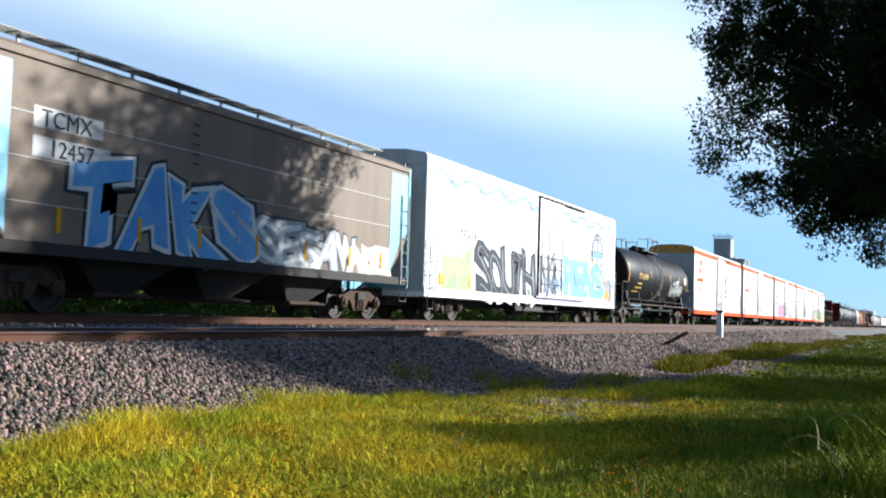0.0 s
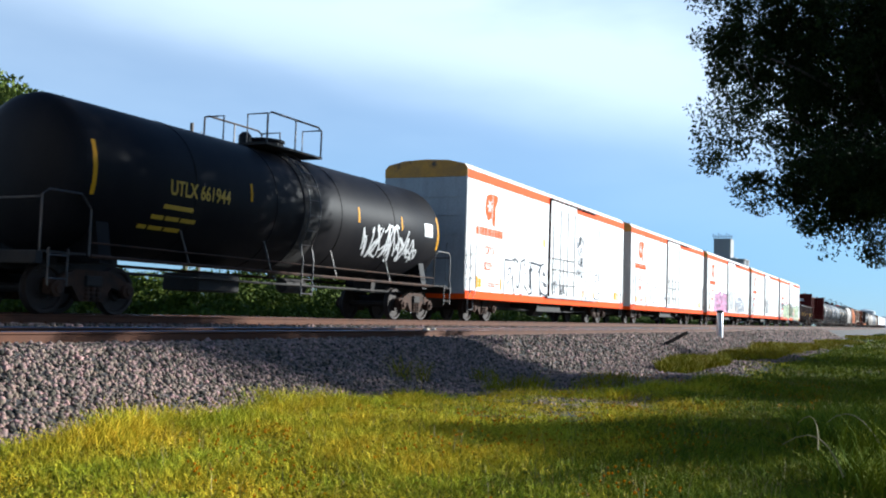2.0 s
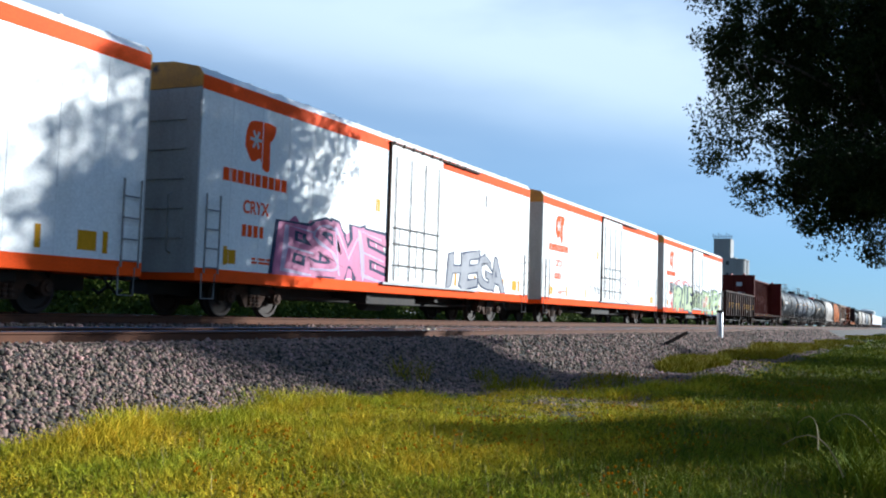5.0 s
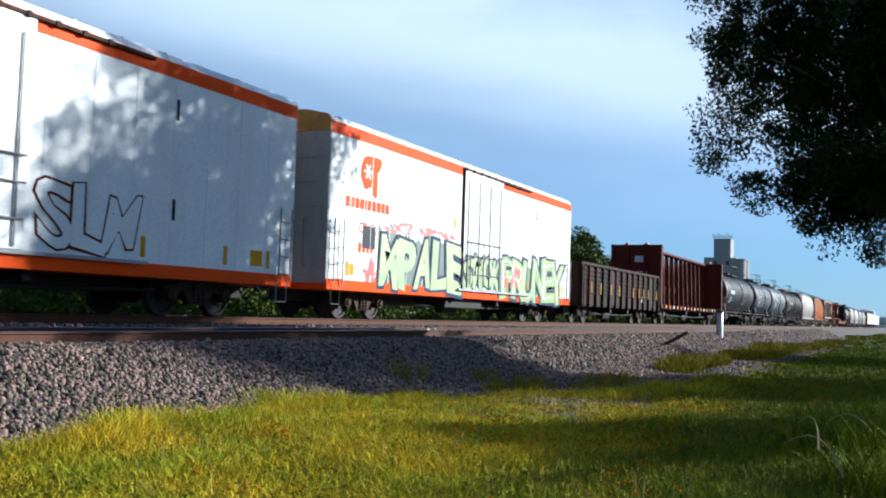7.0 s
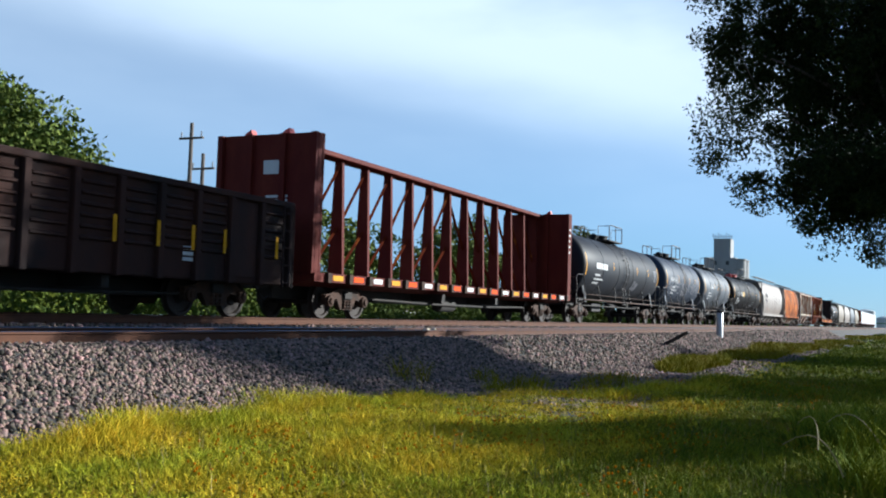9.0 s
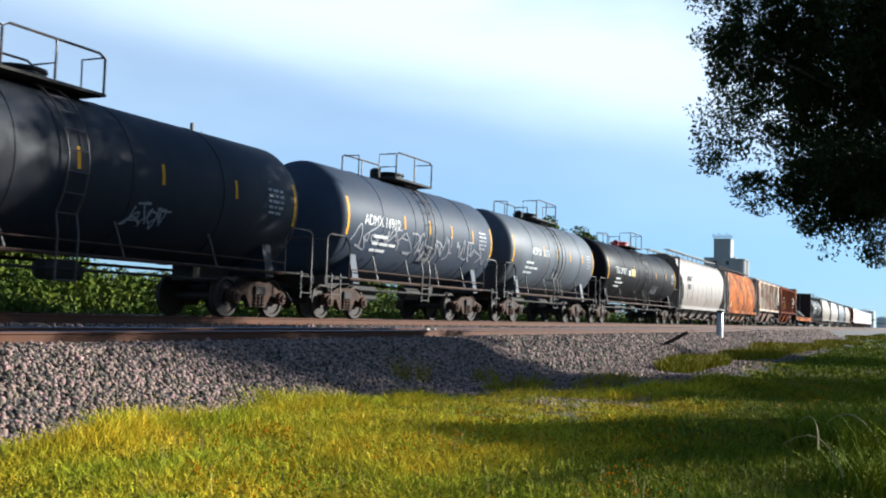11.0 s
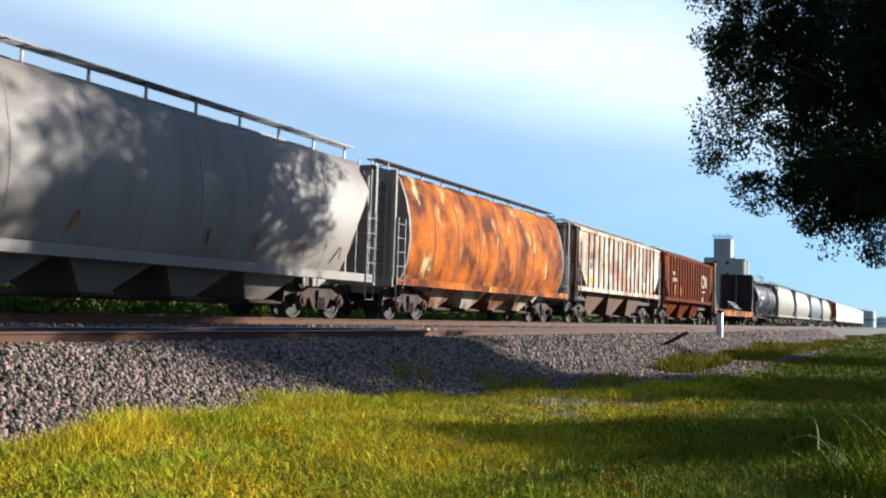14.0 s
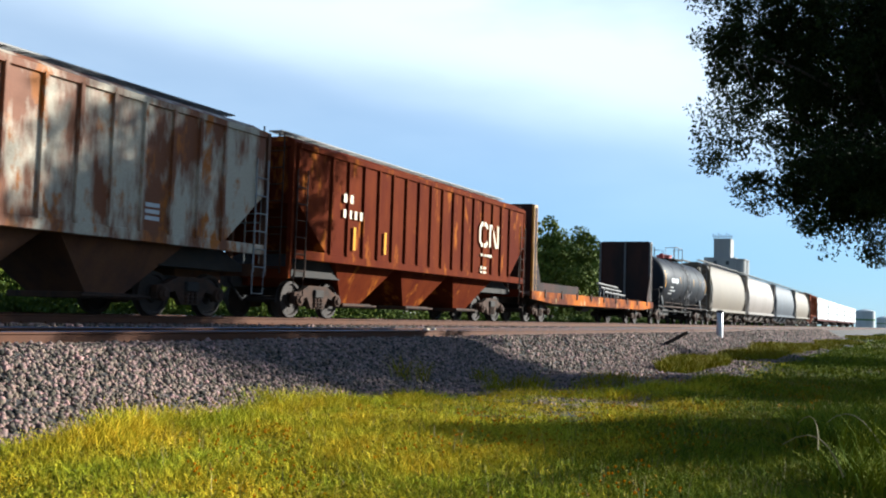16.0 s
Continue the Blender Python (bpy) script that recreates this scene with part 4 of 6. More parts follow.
    cu = bpy.data.curves.new("glyph", "FONT")
    cu.body, cu.size, cu.offset, cu.resolution_u = ch, 1.0, fat, 3
    ob = bpy.data.objects.new("glyph", cu)
    me = bpy.data.meshes.new_from_object(ob)
    bpy.data.objects.remove(ob)
    bpy.data.curves.remove(cu)
    return me


def graffiti(car, text, x0, x1, z0, z1, y, layers, seed, lap=0.06, wave=0.07, label="spray-painted mural letter"):
    """Fat sprayed letters, each in its own cell, sheared and swollen. layers: (thickening, paint) from the outermost in."""
    rng = random.Random(seed)
    w = (x1 - x0) / len(text)
    for i, ch in enumerate(text):
        if ch == " ":
            continue
        shear, phase, tilt = rng.uniform(-0.16, 0.20), rng.uniform(0, 6.28), rng.uniform(-0.05, 0.05)
        lo, hi = z0 + rng.uniform(0, 0.05) * (z1 - z0), z1 - rng.uniform(0, 0.14) * (z1 - z0)
        base = glyph(ch, layers[-1][0])
        xs, ys = [v.co.x for v in base.vertices], [v.co.y for v in base.vertices]
        gx, gy, gw, gh = min(xs), min(ys), max(xs) - min(xs), max(ys) - min(ys)
        bpy.data.meshes.remove(base)
        above = car
        for k, (fat, paint) in enumerate(layers):
            me = glyph(ch, fat)
            for v in me.vertices:
                u, q = (v.co.x - gx) / gw, (v.co.y - gy) / gh
                px = x0 + w * (i - lap + (1 + 2 * lap) * u + shear * (q - 0.5) + wave * math.sin(3.5 * q + phase))
                pz = lo + (hi - lo) * (q + wave * math.sin(4 * u + phase) + tilt * (u - 0.5))
                v.co = (px, y - 0.004 - 0.0035 * k - 0.0012 * (i % 2), pz)
            me.name = "mural_letter" if k == 0 else "letter_fill"
            me.materials.append(M[paint])
            ob = part(me.name, me, None, above, label if k == 0 else "")
            if k == 0:
                above = ob


def spray_cloud(car, x0, x1, z0, z1, y, mt, seed):
    """A ragged sprayed field of one colour."""
    rng = random.Random(seed)
    n = 16
    top = curve_pts([(x0 + (x1 - x0) * k / n, z1 - rng.uniform(0, 0.28) * (z1 - z0) * (1 if 0 < k < n else 2)) for k in range(n + 1)], 3)
    low = curve_pts([(x1 - (x1 - x0) * k / n, z0 + rng.uniform(0, 0.12) * (z1 - z0)) for k in range(n + 1)], 3)
    bm = new_bm()
    bm.faces.new([bm.verts.new((p[0], y, p[1])) for p in top + low])
    bmesh.ops.triangulate(bm, faces=bm.faces[:])
    part("mural_background", bm, mt, car, "sprayed background of a mural")


def scribble(car, x0, x1, z0, z1, y, mt, n, seed, w=0.035, name="spray_tag"):
    """A loose looping spray-can scribble."""
    rng = random.Random(seed)
    bm = new_bm()
    k = (x1 - x0) / n
    for i in range(n):
        a = x0 + i * k
        pts = [(a + k * rng.uniform(-0.1, 1.15), z0 + (z1 - z0) * rng.uniform(0, 1)) for _ in range(5)]
        stroke(bm, curve_pts(pts), w, y)
    part(name, bm, mt, car, "thin spray-painted scribble")


def underframe(car, L, z, parts=True):
    bm = new_bm()
    box(bm, -L / 2 + 0.1, L / 2 - 0.1, -0.24, 0.24, z - 0.36, z, 0.01)
    part("centre_sill", bm, "understeel", car)
    bm = new_bm()
    for s in (-1, 1):
        box(bm, s * L * 0.11 - 0.1, s * L * 0.11 + 0.1, -1.35, 1.35, z - 0.24, z - 0.01)
    part("cross_bearer", bm, "understeel", car)
    if parts:
        bm = new_bm()
        lathe(bm, [(-0.65, 0.05), (-0.55, 0.2), (0.55, 0.2), (0.65, 0.05)], "x", 14, (-0.9, -0.75, z - 0.36))
        part("air_reservoir", bm, "understeel", car, smooth=True)
        bm = new_bm()
        tube(bm, [(-L * 0.3, -0.9, z - 0.28), (-L * 0.1, -1.0, z - 0.34), (L * 0.1, -1.0, z - 0.34), (L * 0.3, -0.9, z - 0.28)], 0.035, 6)
        part("brake_rod", bm, "understeel", car)


def stirrup(car, x, y, z, mt="grab"):
    bm = new_bm()
    tube(bm, [(x - 0.22, y, z + 0.1), (x - 0.2, y, z - 0.42), (x + 0.2, y, z - 0.42), (x + 0.22, y, z + 0.1)], 0.02, 5)
    part("stirrup_step", bm, mt, car)


# box-type insulated car ------------------------------------------------
def insulated_car(s0, s1, look_of, label, seed):
    car, L = car_base(label, s0, s1, 2.75, "insulated box cars")
    h, W = L / 2, 1.54
    bn = look_of == "bn"
    zs, ze, zt = (0.98, 4.98, 5.24) if bn else (1.00, 5.03, 5.36)
    sh_in, sh_up = (0.10, 0.10) if bn else (0.13, 0.16)
    side = "white_bn" if bn else "white"
    bm = new_bm()
    prism(bm, [(-W, zs), (-W, ze), (-W + sh_in, ze + sh_up), (-0.8, zt - 0.04), (0, zt), (0.8, zt - 0.04), (W - sh_in, ze + sh_up), (W, ze), (W, zs)], "x", -h + 0.03, h - 0.03)
    part("body", bm, side, car)
    # ends, with corner posts and a top band; the grey stands for their shade
    for s in (-1, 1):
        bm = new_bm()
        xa, xb = (-h - 0.02, -h + 0.03) if s < 0 else (h - 0.03, h + 0.02)
        box(bm, xa, xb, -W + 0.01, W - 0.01, zs - 0.1, ze - 0.28)
        end = part("end_wall", bm, "end_grey", car, "end wall coloured grey for its shade")
        bm = new_bm()
        prism(bm, [(-W + 0.005, ze - 0.27), (-W + 0.005, ze), (-W + sh_in, ze + sh_up - 0.005), (-0.8, zt - 0.04), (0, zt - 0.005), (0.8, zt - 0.04), (W - sh_in, ze + sh_up - 0.005), (W - 0.005, ze), (W - 0.005, ze - 0.27)], "x", xa - 0.008 * (s < 0), xb + 0.008 * (s > 0))
        part("end_band", bm, "end_grey" if bn else "ochre", end, "" if bn else "ochre yellow band across the top of the end")
        bm = new_bm()
        for zz in np.arange(1.6, ze - 0.5, 0.62):
            box(bm, xa - 0.03 * (s < 0), xb + 0.03 * (s > 0), -1.2, 1.2, zz, zz + 0.05)
        part("end_rib", bm, "end_grey", end)
        bm = new_bm()
        for yy in (-0.9, -0.2):
            tube(bm, [(s * (h + 0.02), yy, 1.3), (s * (h + 0.14), yy, 1.35), (s * (h + 0.14), yy, 2.5), (s * (h + 0.02), yy, 2.55)], 0.02, 5)
        part("grab_iron", bm, "grab", end)
    # vertical seams on the near side
    bm = new_bm()
    n = 18
    for i in range(1, n):
        x = -h + L * i / n
        if not (0.40 < i / n < 0.57):
            box(bm, x - 0.012, x + 0.012, -W - 0.008, -W + 0.002, zs + 0.02, ze - 0.36)
    part("panel_seam", bm, side, car)
    bm = new_bm()
    box(bm, -h, h, -W - 0.02, W + 0.02, zs - 0.26, zs + 0.01 if not bn else zs + 0.02, 0.01)
    part("side_sill", bm, side if bn else "orange", car, "" if bn else "orange side sill")
    if not bn:
        bm = new_bm()
        prism(bm, [(-W - 0.006, ze - 0.31), (-W - 0.006, ze - 0.01), (-W + 0.001, ze - 0.01), (-W + 0.001, ze - 0.31)], "x", -h + 0.02, h - 0.02)
        part("roof_stripe", bm, "orange", car, "orange stripe below the eaves")
    bm = new_bm()
    for i in range(int(L / 1.2)):
        x = -h + 0.6 + i * 1.2
        prism(bm, [(-W + sh_in - 0.01, ze + sh_up - 0.01), (-0.8, zt - 0.035), (0, zt + 0.004), (0.8, zt - 0.035), (W - sh_in + 0.01, ze + sh_up - 0.01), (W - sh_in + 0.01, ze + sh_up + 0.02), (0.8, zt - 0.0), (0, zt + 0.03), (-0.8, zt - 0.0), (-W + sh_in - 0.01, ze + sh_up + 0.02)], "x", x, x + 0.05)
    part("roof_seam", bm, side, car)
    # plug door with locking rods and rails
    d0, d1 = (-h + 0.475 * L, -h + 0.615 * L) if bn else (-h + 0.423 * L, -h + 0.594 * L)
    bm = new_bm()
    box(bm, d0, d1, -W - 0.055, -W + 0.01, zs + 0.05, ze - 0.05, 0.012)
    door = part("door", bm, side, car, "white sliding plug door")
    bm = new_bm()
    for k in (0.08, 0.36, 0.64, 0.92):
        x = d0 + (d1 - d0) * k
        tube(bm, [(x, -W - 0.085, zs + 0.1), (x, -W - 0.085, ze - 0.4)], 0.02, 5)
    part("lock_rod", bm, "grab", door)
    bm = new_bm()
    for zz in (zs + 0.55, zs + 1.15, zs + 1.6):
        tube(bm, [(d0 + 0.15, -W - 0.10, zz), (d1 - 0.1, -W - 0.10, zz)], 0.018, 5)
    for x in (d0 + 0.5, d0 + 1.6):
        tube(bm, [(x, -W - 0.10, zs + 0.2), (x, -W - 0.10, zs + 1.6)], 0.018, 5)
    part("door_handle", bm, "grab", door)
    bm = new_bm()
    box(bm, d0 - 0.1, d1 + 2.9, -W - 0.09, -W, ze - 0.11, ze - 0.05)
    for i in range(9):
        box(bm, d0 + i * 0.62, d0 + i * 0.62 + 0.1, -W - 0.11, -W, ze - 0.13, ze - 0.03)
    part("door_track", bm, "truck", car, "rusty steel door track")
    bm = new_bm()
    box(bm, d0 - 0.4, d1 + 2.9, -W - 0.12, -W, zs - 0.02, zs + 0.04)
    part("lower_door_track", bm, "end_grey", car)
    bm = new_bm()
    box(bm, d0 - 0.07, d0 - 0.01, -W - 0.07, -W, zs + 0.03, ze - 0.05)
    part("door_post", bm, "truck", car)
    # ladders, steps, reflectors, small plates
    for x in (-h + 0.42, h - 0.42):
        ladder(car, x, -W - 0.09, zs - 0.1, zs + 1.55, 0.46)
        stirrup(car, x, -W - 0.02, zs - 0.2)
    reflectors(car, [-h + L * k for k in (0.05, 0.16, 0.3, 0.66, 0.74, 0.87, 0.95)], zs + 0.12, zs + 0.52, -W - 0.002, 0.12)
    patch("placard", car, -h + 0.95, -h + 1.35, zs + 0.15, zs + 0.45, -W - 0.002, "yellow")
    patch("placard_board", car, h - 1.65, h - 1.2, zs + 0.15, zs + 0.5, -W - 0.002, "yellow")
    for x, z in ((0.78, 3.9), (0.78, 1.9)):
        patch("latch_plate", car, -h + x * L, -h + x * L + 0.09, z, z + 0.42, -W - 0.002, "black")
    underframe(car, L, zs - 0.2)
    bm = new_bm()
    box(bm, -2.2, 0.8, -1.3, -0.6, 0.42, 0.8, 0.02)
    part("equipment_box", bm, "understeel", car)
    if bn:
        # round herald drawn as a ring with a cross
        hx, hz, r = -h + 0.855 * L, 3.15, 0.98
        bm = new_bm()
        lathe(bm, [(-W - 0.006, r), (-W + 0.002, r)], "y", 40, (hx, 0, hz))
        herald = part("round_herald", bm, "navy", car, "dark round herald with a blue cross")
        bm = new_bm()
        lathe(bm, [(-W - 0.010, r * 0.66), (-W - 0.007, r * 0.66)], "y", 36, (hx, 0, hz))
        part("herald_disc", bm, "white_bn", herald)
        bm = new_bm()
        box(bm, hx - 0.17, hx + 0.17, -W - 0.016, -W - 0.011, hz - 0.62, hz + 0.62)
        box(bm, hx - 0.60, hx - 0.171, -W - 0.016, -W - 0.011, hz - 0.18, hz + 0.18)
        box(bm, hx + 0.171, hx + 0.60, -W - 0.016, -W - 0.011, hz - 0.18, hz + 0.18)
        part("herald_cross", bm, "blue", herald)
        bm = new_bm()
        for k in range(26):
            a = 6.2832 * k / 26
            if abs(math.sin(a)) > 0.08:
                c = (hx + 0.83 * r * math.cos(a), hz + 0.83 * r * math.sin(a))
                stroke(bm, [(c[0] - 0.07 * math.cos(a), c[1] - 0.07 * math.sin(a)), (c[0] + 0.07 * math.cos(a), c[1] + 0.07 * math.sin(a))], 0.09, -W - 0.006, 0.003)
        part("herald_lettering_bar", bm, "letterwhite", herald)
        # wavy dripping spray line along the top, mural along the bottom
        rng = random.Random(4)
        for off, mt in ((0.0, "blue"), (0.10, "muralblue")):
            bm = new_bm()
            pts = [(-h + 0.3 + (L - 0.6) * k / 150, ze - 0.42 - off + 0.16 * math.sin(k * 0.35) + rng.uniform(-0.15, 0.12)) for k in range(151)]
            stroke(bm, pts, 0.075, -W - 0.012 - off * 0.02)
            part("spray_line", bm, mt, car, "jagged blue spray line under the eaves")
        spray_cloud(car, -h + 1.2, -h + 5.2, zs - 0.1, zs + 1.45, -W - 0.003, "lime", 34)
        spray_cloud(car, -h + 7.2, -h + 9.9, zs - 0.1, zs + 1.3, -W - 0.003, "green", 35)
        graffiti(car, "SOUTH", -h + 4.1, -h + 9.5, zs - 0.02, zs + 1.5, -W - 0.006, ((0.115, "letterwhite"), (0.06, "letterdark"), (-0.035, "silver")), 31, 0.02, 0.11)
        spray_cloud(car, -h + 13.2, -h + 19.0, zs + 0.15, zs + 1.8, -W - 0.003, "skyblue", 32)
        patch("sprayed_strip", car, -h + 9.9, h - 1.6, zs - 0.22, zs + 0.16, -W - 0.021, "lilac", "pale lilac sprayed strip along the sill")
        graffiti(car, "RENS", -h + 13.4, -h + 18.7, zs + 0.2, zs + 1.7, -W - 0.006, ((0.085, "letteryellow"), (0.05, "muralblue"), (-0.05, "skyblue")), 32)
        spray_cloud(car, -h + 18.6, h - 0.5, zs - 0.05, zs + 1.3, -W - 0.0035, "silver", 36)
        graffiti(car, "NK", d0 + 0.2, d0 + 1.7, zs + 0.15, zs + 1.7, -W - 0.060, ((0.03, "navy"), (-0.01, "silver")), 37)
        scribble(car, d0 + 1.4, d1 - 0.1, zs + 0.2, zs + 1.8, -W - 0.062, "navy", 7, 38, 0.06)
        scribble(car, d0 + 0.2, d1 - 0.1, zs + 0.1, zs + 1.0, -W - 0.063, "skyblue", 7, 39, 0.09)
        scribble(car, h - 2.6, h - 0.6, zs + 0.7, zs + 1.7, -W - 0.006, "navy", 3, 8)
        bars("lettering_bar", car, -h + 2.6, 3.2, -W - 0.002, ((0.26, 0.26, 0.26, 0.26),), 0.38, "end_grey", 0.12)
        lettering("reporting_number", "793614", 0.50, "letterdark", car, -h + 2.45, -W - 0.004, 2.62, 0.95)
    else:
        # trade mark as a plain orange shape with a pale flake, and its name as bars
        lx, lz = -h + 2.05, 3.88
        bm = new_bm()
        pts = [(lx - 0.52 + 0.0, lz - 0.1), (lx - 0.45, lz + 0.32), (lx - 0.2, lz + 0.5), (lx + 0.62, lz + 0.5), (lx + 0.5, lz + 0.15), (lx + 0.42, lz + 0.1), (lx + 0.42, lz - 0.55),
               (lx + 0.16, lz - 0.52), (lx + 0.05, lz - 0.32), (lx - 0.25, lz - 0.42)]
        prism(bm, curve_pts(pts + [pts[0]], 3)[:-1], "y", -W - 0.007, -W + 0.002)
        logo = part("trade_mark", bm, "orange", car, "orange trade mark shape")
        bm = new_bm()
        for k in range(3):
            a = 1.0472 * k
            stroke(bm, [(lx - 0.13 - 0.22 * math.cos(a), lz + 0.08 - 0.22 * math.sin(a)), (lx - 0.13 + 0.22 * math.cos(a), lz + 0.08 + 0.22 * math.sin(a))], 0.07, -W - 0.008 - 0.002 * k)
        part("flake", bm, "letterwhite", logo)
        bars("name_bar", car, lx - 1.25, 2.92, -W - 0.002, ((0.21, 0.21, 0.21, 0.21, 0.1, 0.21, 0.21, 0.21, 0.21, 0.21),), 0.28, "orange", 0.08)
        patch("warning_plate", car, d0 - 0.75, d0 - 0.52, 2.95, 3.3, -W - 0.002, "yellow")
        number = {1: "8259", 2: "8398"}.get(seed)
        lettering("reporting_mark", "CRYX", 0.40, "orange", car, lx - 0.5, -W - 0.004, 2.30, 0.92, bold=0.008)
        if number:
            lettering("reporting_number", number, 0.40, "orange", car, lx - 0.5, -W - 0.004, 1.76, 0.92, bold=0.008)
        else:
            bars("number_bar", car, lx - 0.5, 1.78, -W - 0.002, ((0.15, 0.15, 0.15, 0.15),), 0.26, "orange", 0.12)
        bars("stencil_bar", car, lx - 0.1, 1.28, -W - 0.002, ((0.14, 0.3, 0.5), (0.2, 0.4)), 0.05, "orange", 0.6)
        hollow = ((0.055, "letterdark"), (0.018, "white"))
        if seed == 1:
            graffiti(car, "PuKie", -h + 3.5, -h + 8.1, zs + 0.0, zs + 1.3, -W - 0.006, hollow, 61, 0.02, label="dark sprayed bubble outline")
            for k, word in enumerate(("SIN", "CREW", "PUKIE", "ANAL")):
                graffiti(car, word, -h + 11.75, -h + 12.9, 3.35 - 0.45 * k, 3.78 - 0.45 * k, -W - 0.006, ((0.004, "letterdark"),), 70 + k, -0.08, 0.12, "dark sprayed tag letter")
            graffiti(car, "ANAL", -h + 12.6, -h + 15.6, zs + 0.1, zs + 1.35, -W - 0.006, hollow, 3, 0.0, 0.03, label="hollow spray-painted block outline")
            scribble(car, -h + 8.6, -h + 10.4, zs + 0.1, zs + 0.75, -W - 0.062, "letterdark", 4, 12, 0.045)
        elif seed == 2:
            graffiti(car, "RUGR", -h + 3.4, -h + 7.6, zs + 0.02, zs + 1.25, -W - 0.006, hollow, 62, 0.02, label="dark sprayed bubble outline")
            scribble(car, -h + 7.5, -h + 8.1, zs + 0.2, zs + 0.9, -W - 0.006, "letterdark", 2, 14, 0.04)
        elif seed == 3:
            spray_cloud(car, -h + 3.0, -h + 8.2, zs - 0.05, zs + 1.5, -W - 0.003, "pink", 51)
            graffiti(car, "ESME", -h + 3.2, -h + 8.0, zs + 0.05, zs + 1.35, -W - 0.006, ((0.07, "navy"), (0.035, "pink"), (-0.03, "lilac")), 52)
            graffiti(car, "HEGA", -h + 12.4, -h + 17.0, zs + 0.05, zs + 1.3, -W - 0.006, ((0.06, "navy"), (0.03, "silver")), 53)
        elif seed == 4:
            graffiti(car, "SLM", -h + 11.9, -h + 14.3, zs + 0.15, zs + 1.35, -W - 0.006, ((0.045, "maroon"), (0.018, "white")), 63, 0.02, label="dark red sprayed bubble outline")
            scribble(car, -h + 6.6, -h + 8.0, zs + 0.1, zs + 0.9, -W - 0.006, "letterdark", 3, 6)
        else:
            letters = ((0.10, "navy"), (0.05, "palelime"))
            scribble(car, -h + 3.0, -h + 8.1, zs + 1.45, zs + 1.75, -W - 0.003, "red", 6, 17, 0.10)
            spray_cloud(car, -h + 2.6, -h + 8.3, zs - 0.2, zs + 1.72, -W - 0.0045, "teal", 57)
            scribble(car, -h + 1.9, -h + 2.8, zs - 0.1, zs + 0.7, -W - 0.006, "red", 4, 7, 0.12)
            graffiti(car, "MPALE", -h + 2.75, -h + 8.2, zs - 0.15, zs + 1.55, -W - 0.022, letters, 54, 0.02, 0.04)
            spray_cloud(car, -h + 8.25, -h + 11.65, zs + 0.06, zs + 1.25, -W - 0.0575, "teal", 58)
            graffiti(car, "SMOK", -h + 8.3, -h + 11.6, zs + 0.05, zs + 1.2, -W - 0.060, letters, 56, 0.02, 0.05)
            spray_cloud(car, -h + 11.7, -h + 18.4, zs - 0.05, zs + 1.1, -W - 0.003, "green", 59)
            graffiti(car, "PRUNEY", -h + 11.8, -h + 18.4, zs - 0.1, zs + 1.3, -W - 0.022, ((0.10, "navy"), (0.05, "lime"), (-0.03, "letterwhite")), 55, 0.02, 0.05)
            scribble(car, -h + 12.0, -h + 13.6, zs + 0.0, zs + 1.1, -W - 0.030, "red", 3, 18, 0.14)
            patch("square_plate", car, -h + 1.75, -h + 2.45, 1.9, 2.5, -W - 0.002, "letterdark")
    return car


# covered hoppers ---------------------------------------------------------
def bays(car, L, n, z, mt, span=0.62):
    for i in range(n):
        c = -L * span / 2 + L * span * (i + 0.5) / n
        w = L * span / n * 0.5
        bm = new_bm()
        tops = [(c - w * 0.98, -1.3, z), (c + w * 0.98, -1.3, z), (c + w * 0.98, 1.3, z), (c - w * 0.98, 1.3, z)]
        lows = [(c - w * 0.28, -0.75, 0.42), (c + w * 0.28, -0.75, 0.42), (c + w * 0.28, 0.75, 0.42), (c - w * 0.28, 0.75, 0.42)]
        a, b = [bm.verts.new(p) for p in tops], [bm.verts.new(p) for p in lows]
        for k in range(4):
            bm.faces.new((a[k], b[k], b[(k + 1) % 4], a[(k + 1) % 4]))
        bm.faces.new(a), bm.faces.new(b[::-1])
        bmesh.ops.recalc_face_normals(bm, faces=bm.faces[:])
        bay = part("hopper_bay", bm, mt, car, "sloping discharge bay under the body")
        bm = new_bm()
        box(bm, c - w * 0.42, c + w * 0.42, -0.98, 0.98, 0.30, 0.42, 0.01)
        tube(bm, [(c - w * 0.5, -1.05, 0.36), (c + w * 0.5, -1.05, 0.36)], 0.03, 6)
        part("outlet_gate", bm, "truck", bay)


def running_boards(car, L, z, ys=(-0.62, 0.62), w=0.36, mt="grate", posts=11, edge=True):
    for y in ys:
        bm = new_bm()
        for k in range(6):
            yy = y - w / 2 + w * k / 5
            box(bm, -L / 2, L / 2, yy - 0.012, yy + 0.012, z, z + 0.03)
        for i in range(int(L / 0.5)):
            box(bm, -L / 2 + i * 0.5, -L / 2 + i * 0.5 + 0.03, y - w / 2, y + w / 2, z + 0.004, z + 0.026)
        board = part("running_board", bm, mt, car, "steel grating walkway on the roof")
        bm = new_bm()
        for i in range(posts):
            x = -L / 2 + 0.2 + (L - 0.4) * i / (posts - 1)
            box(bm, x - 0.03, x + 0.03, y - 0.02, y + 0.02, z - 0.40, z)
        part("board_bracket", bm, "grab", board)


def hopper_car(s0, s1, style, label, mt, bay_mt, z_top, seed, end_mt=None, ribs=0, n_bays=3, cut=False):
    """style 'flat': ribbed flat sides with cut lower corners; 'round': bulging sides; 'smooth': tall smooth sides."""
    car, L = car_base(label, s0, s1, 2.05 if style != "smooth" else 2.0, "covered hoppers")
    h, W = L / 2, 1.54
    z_sill = 1.16
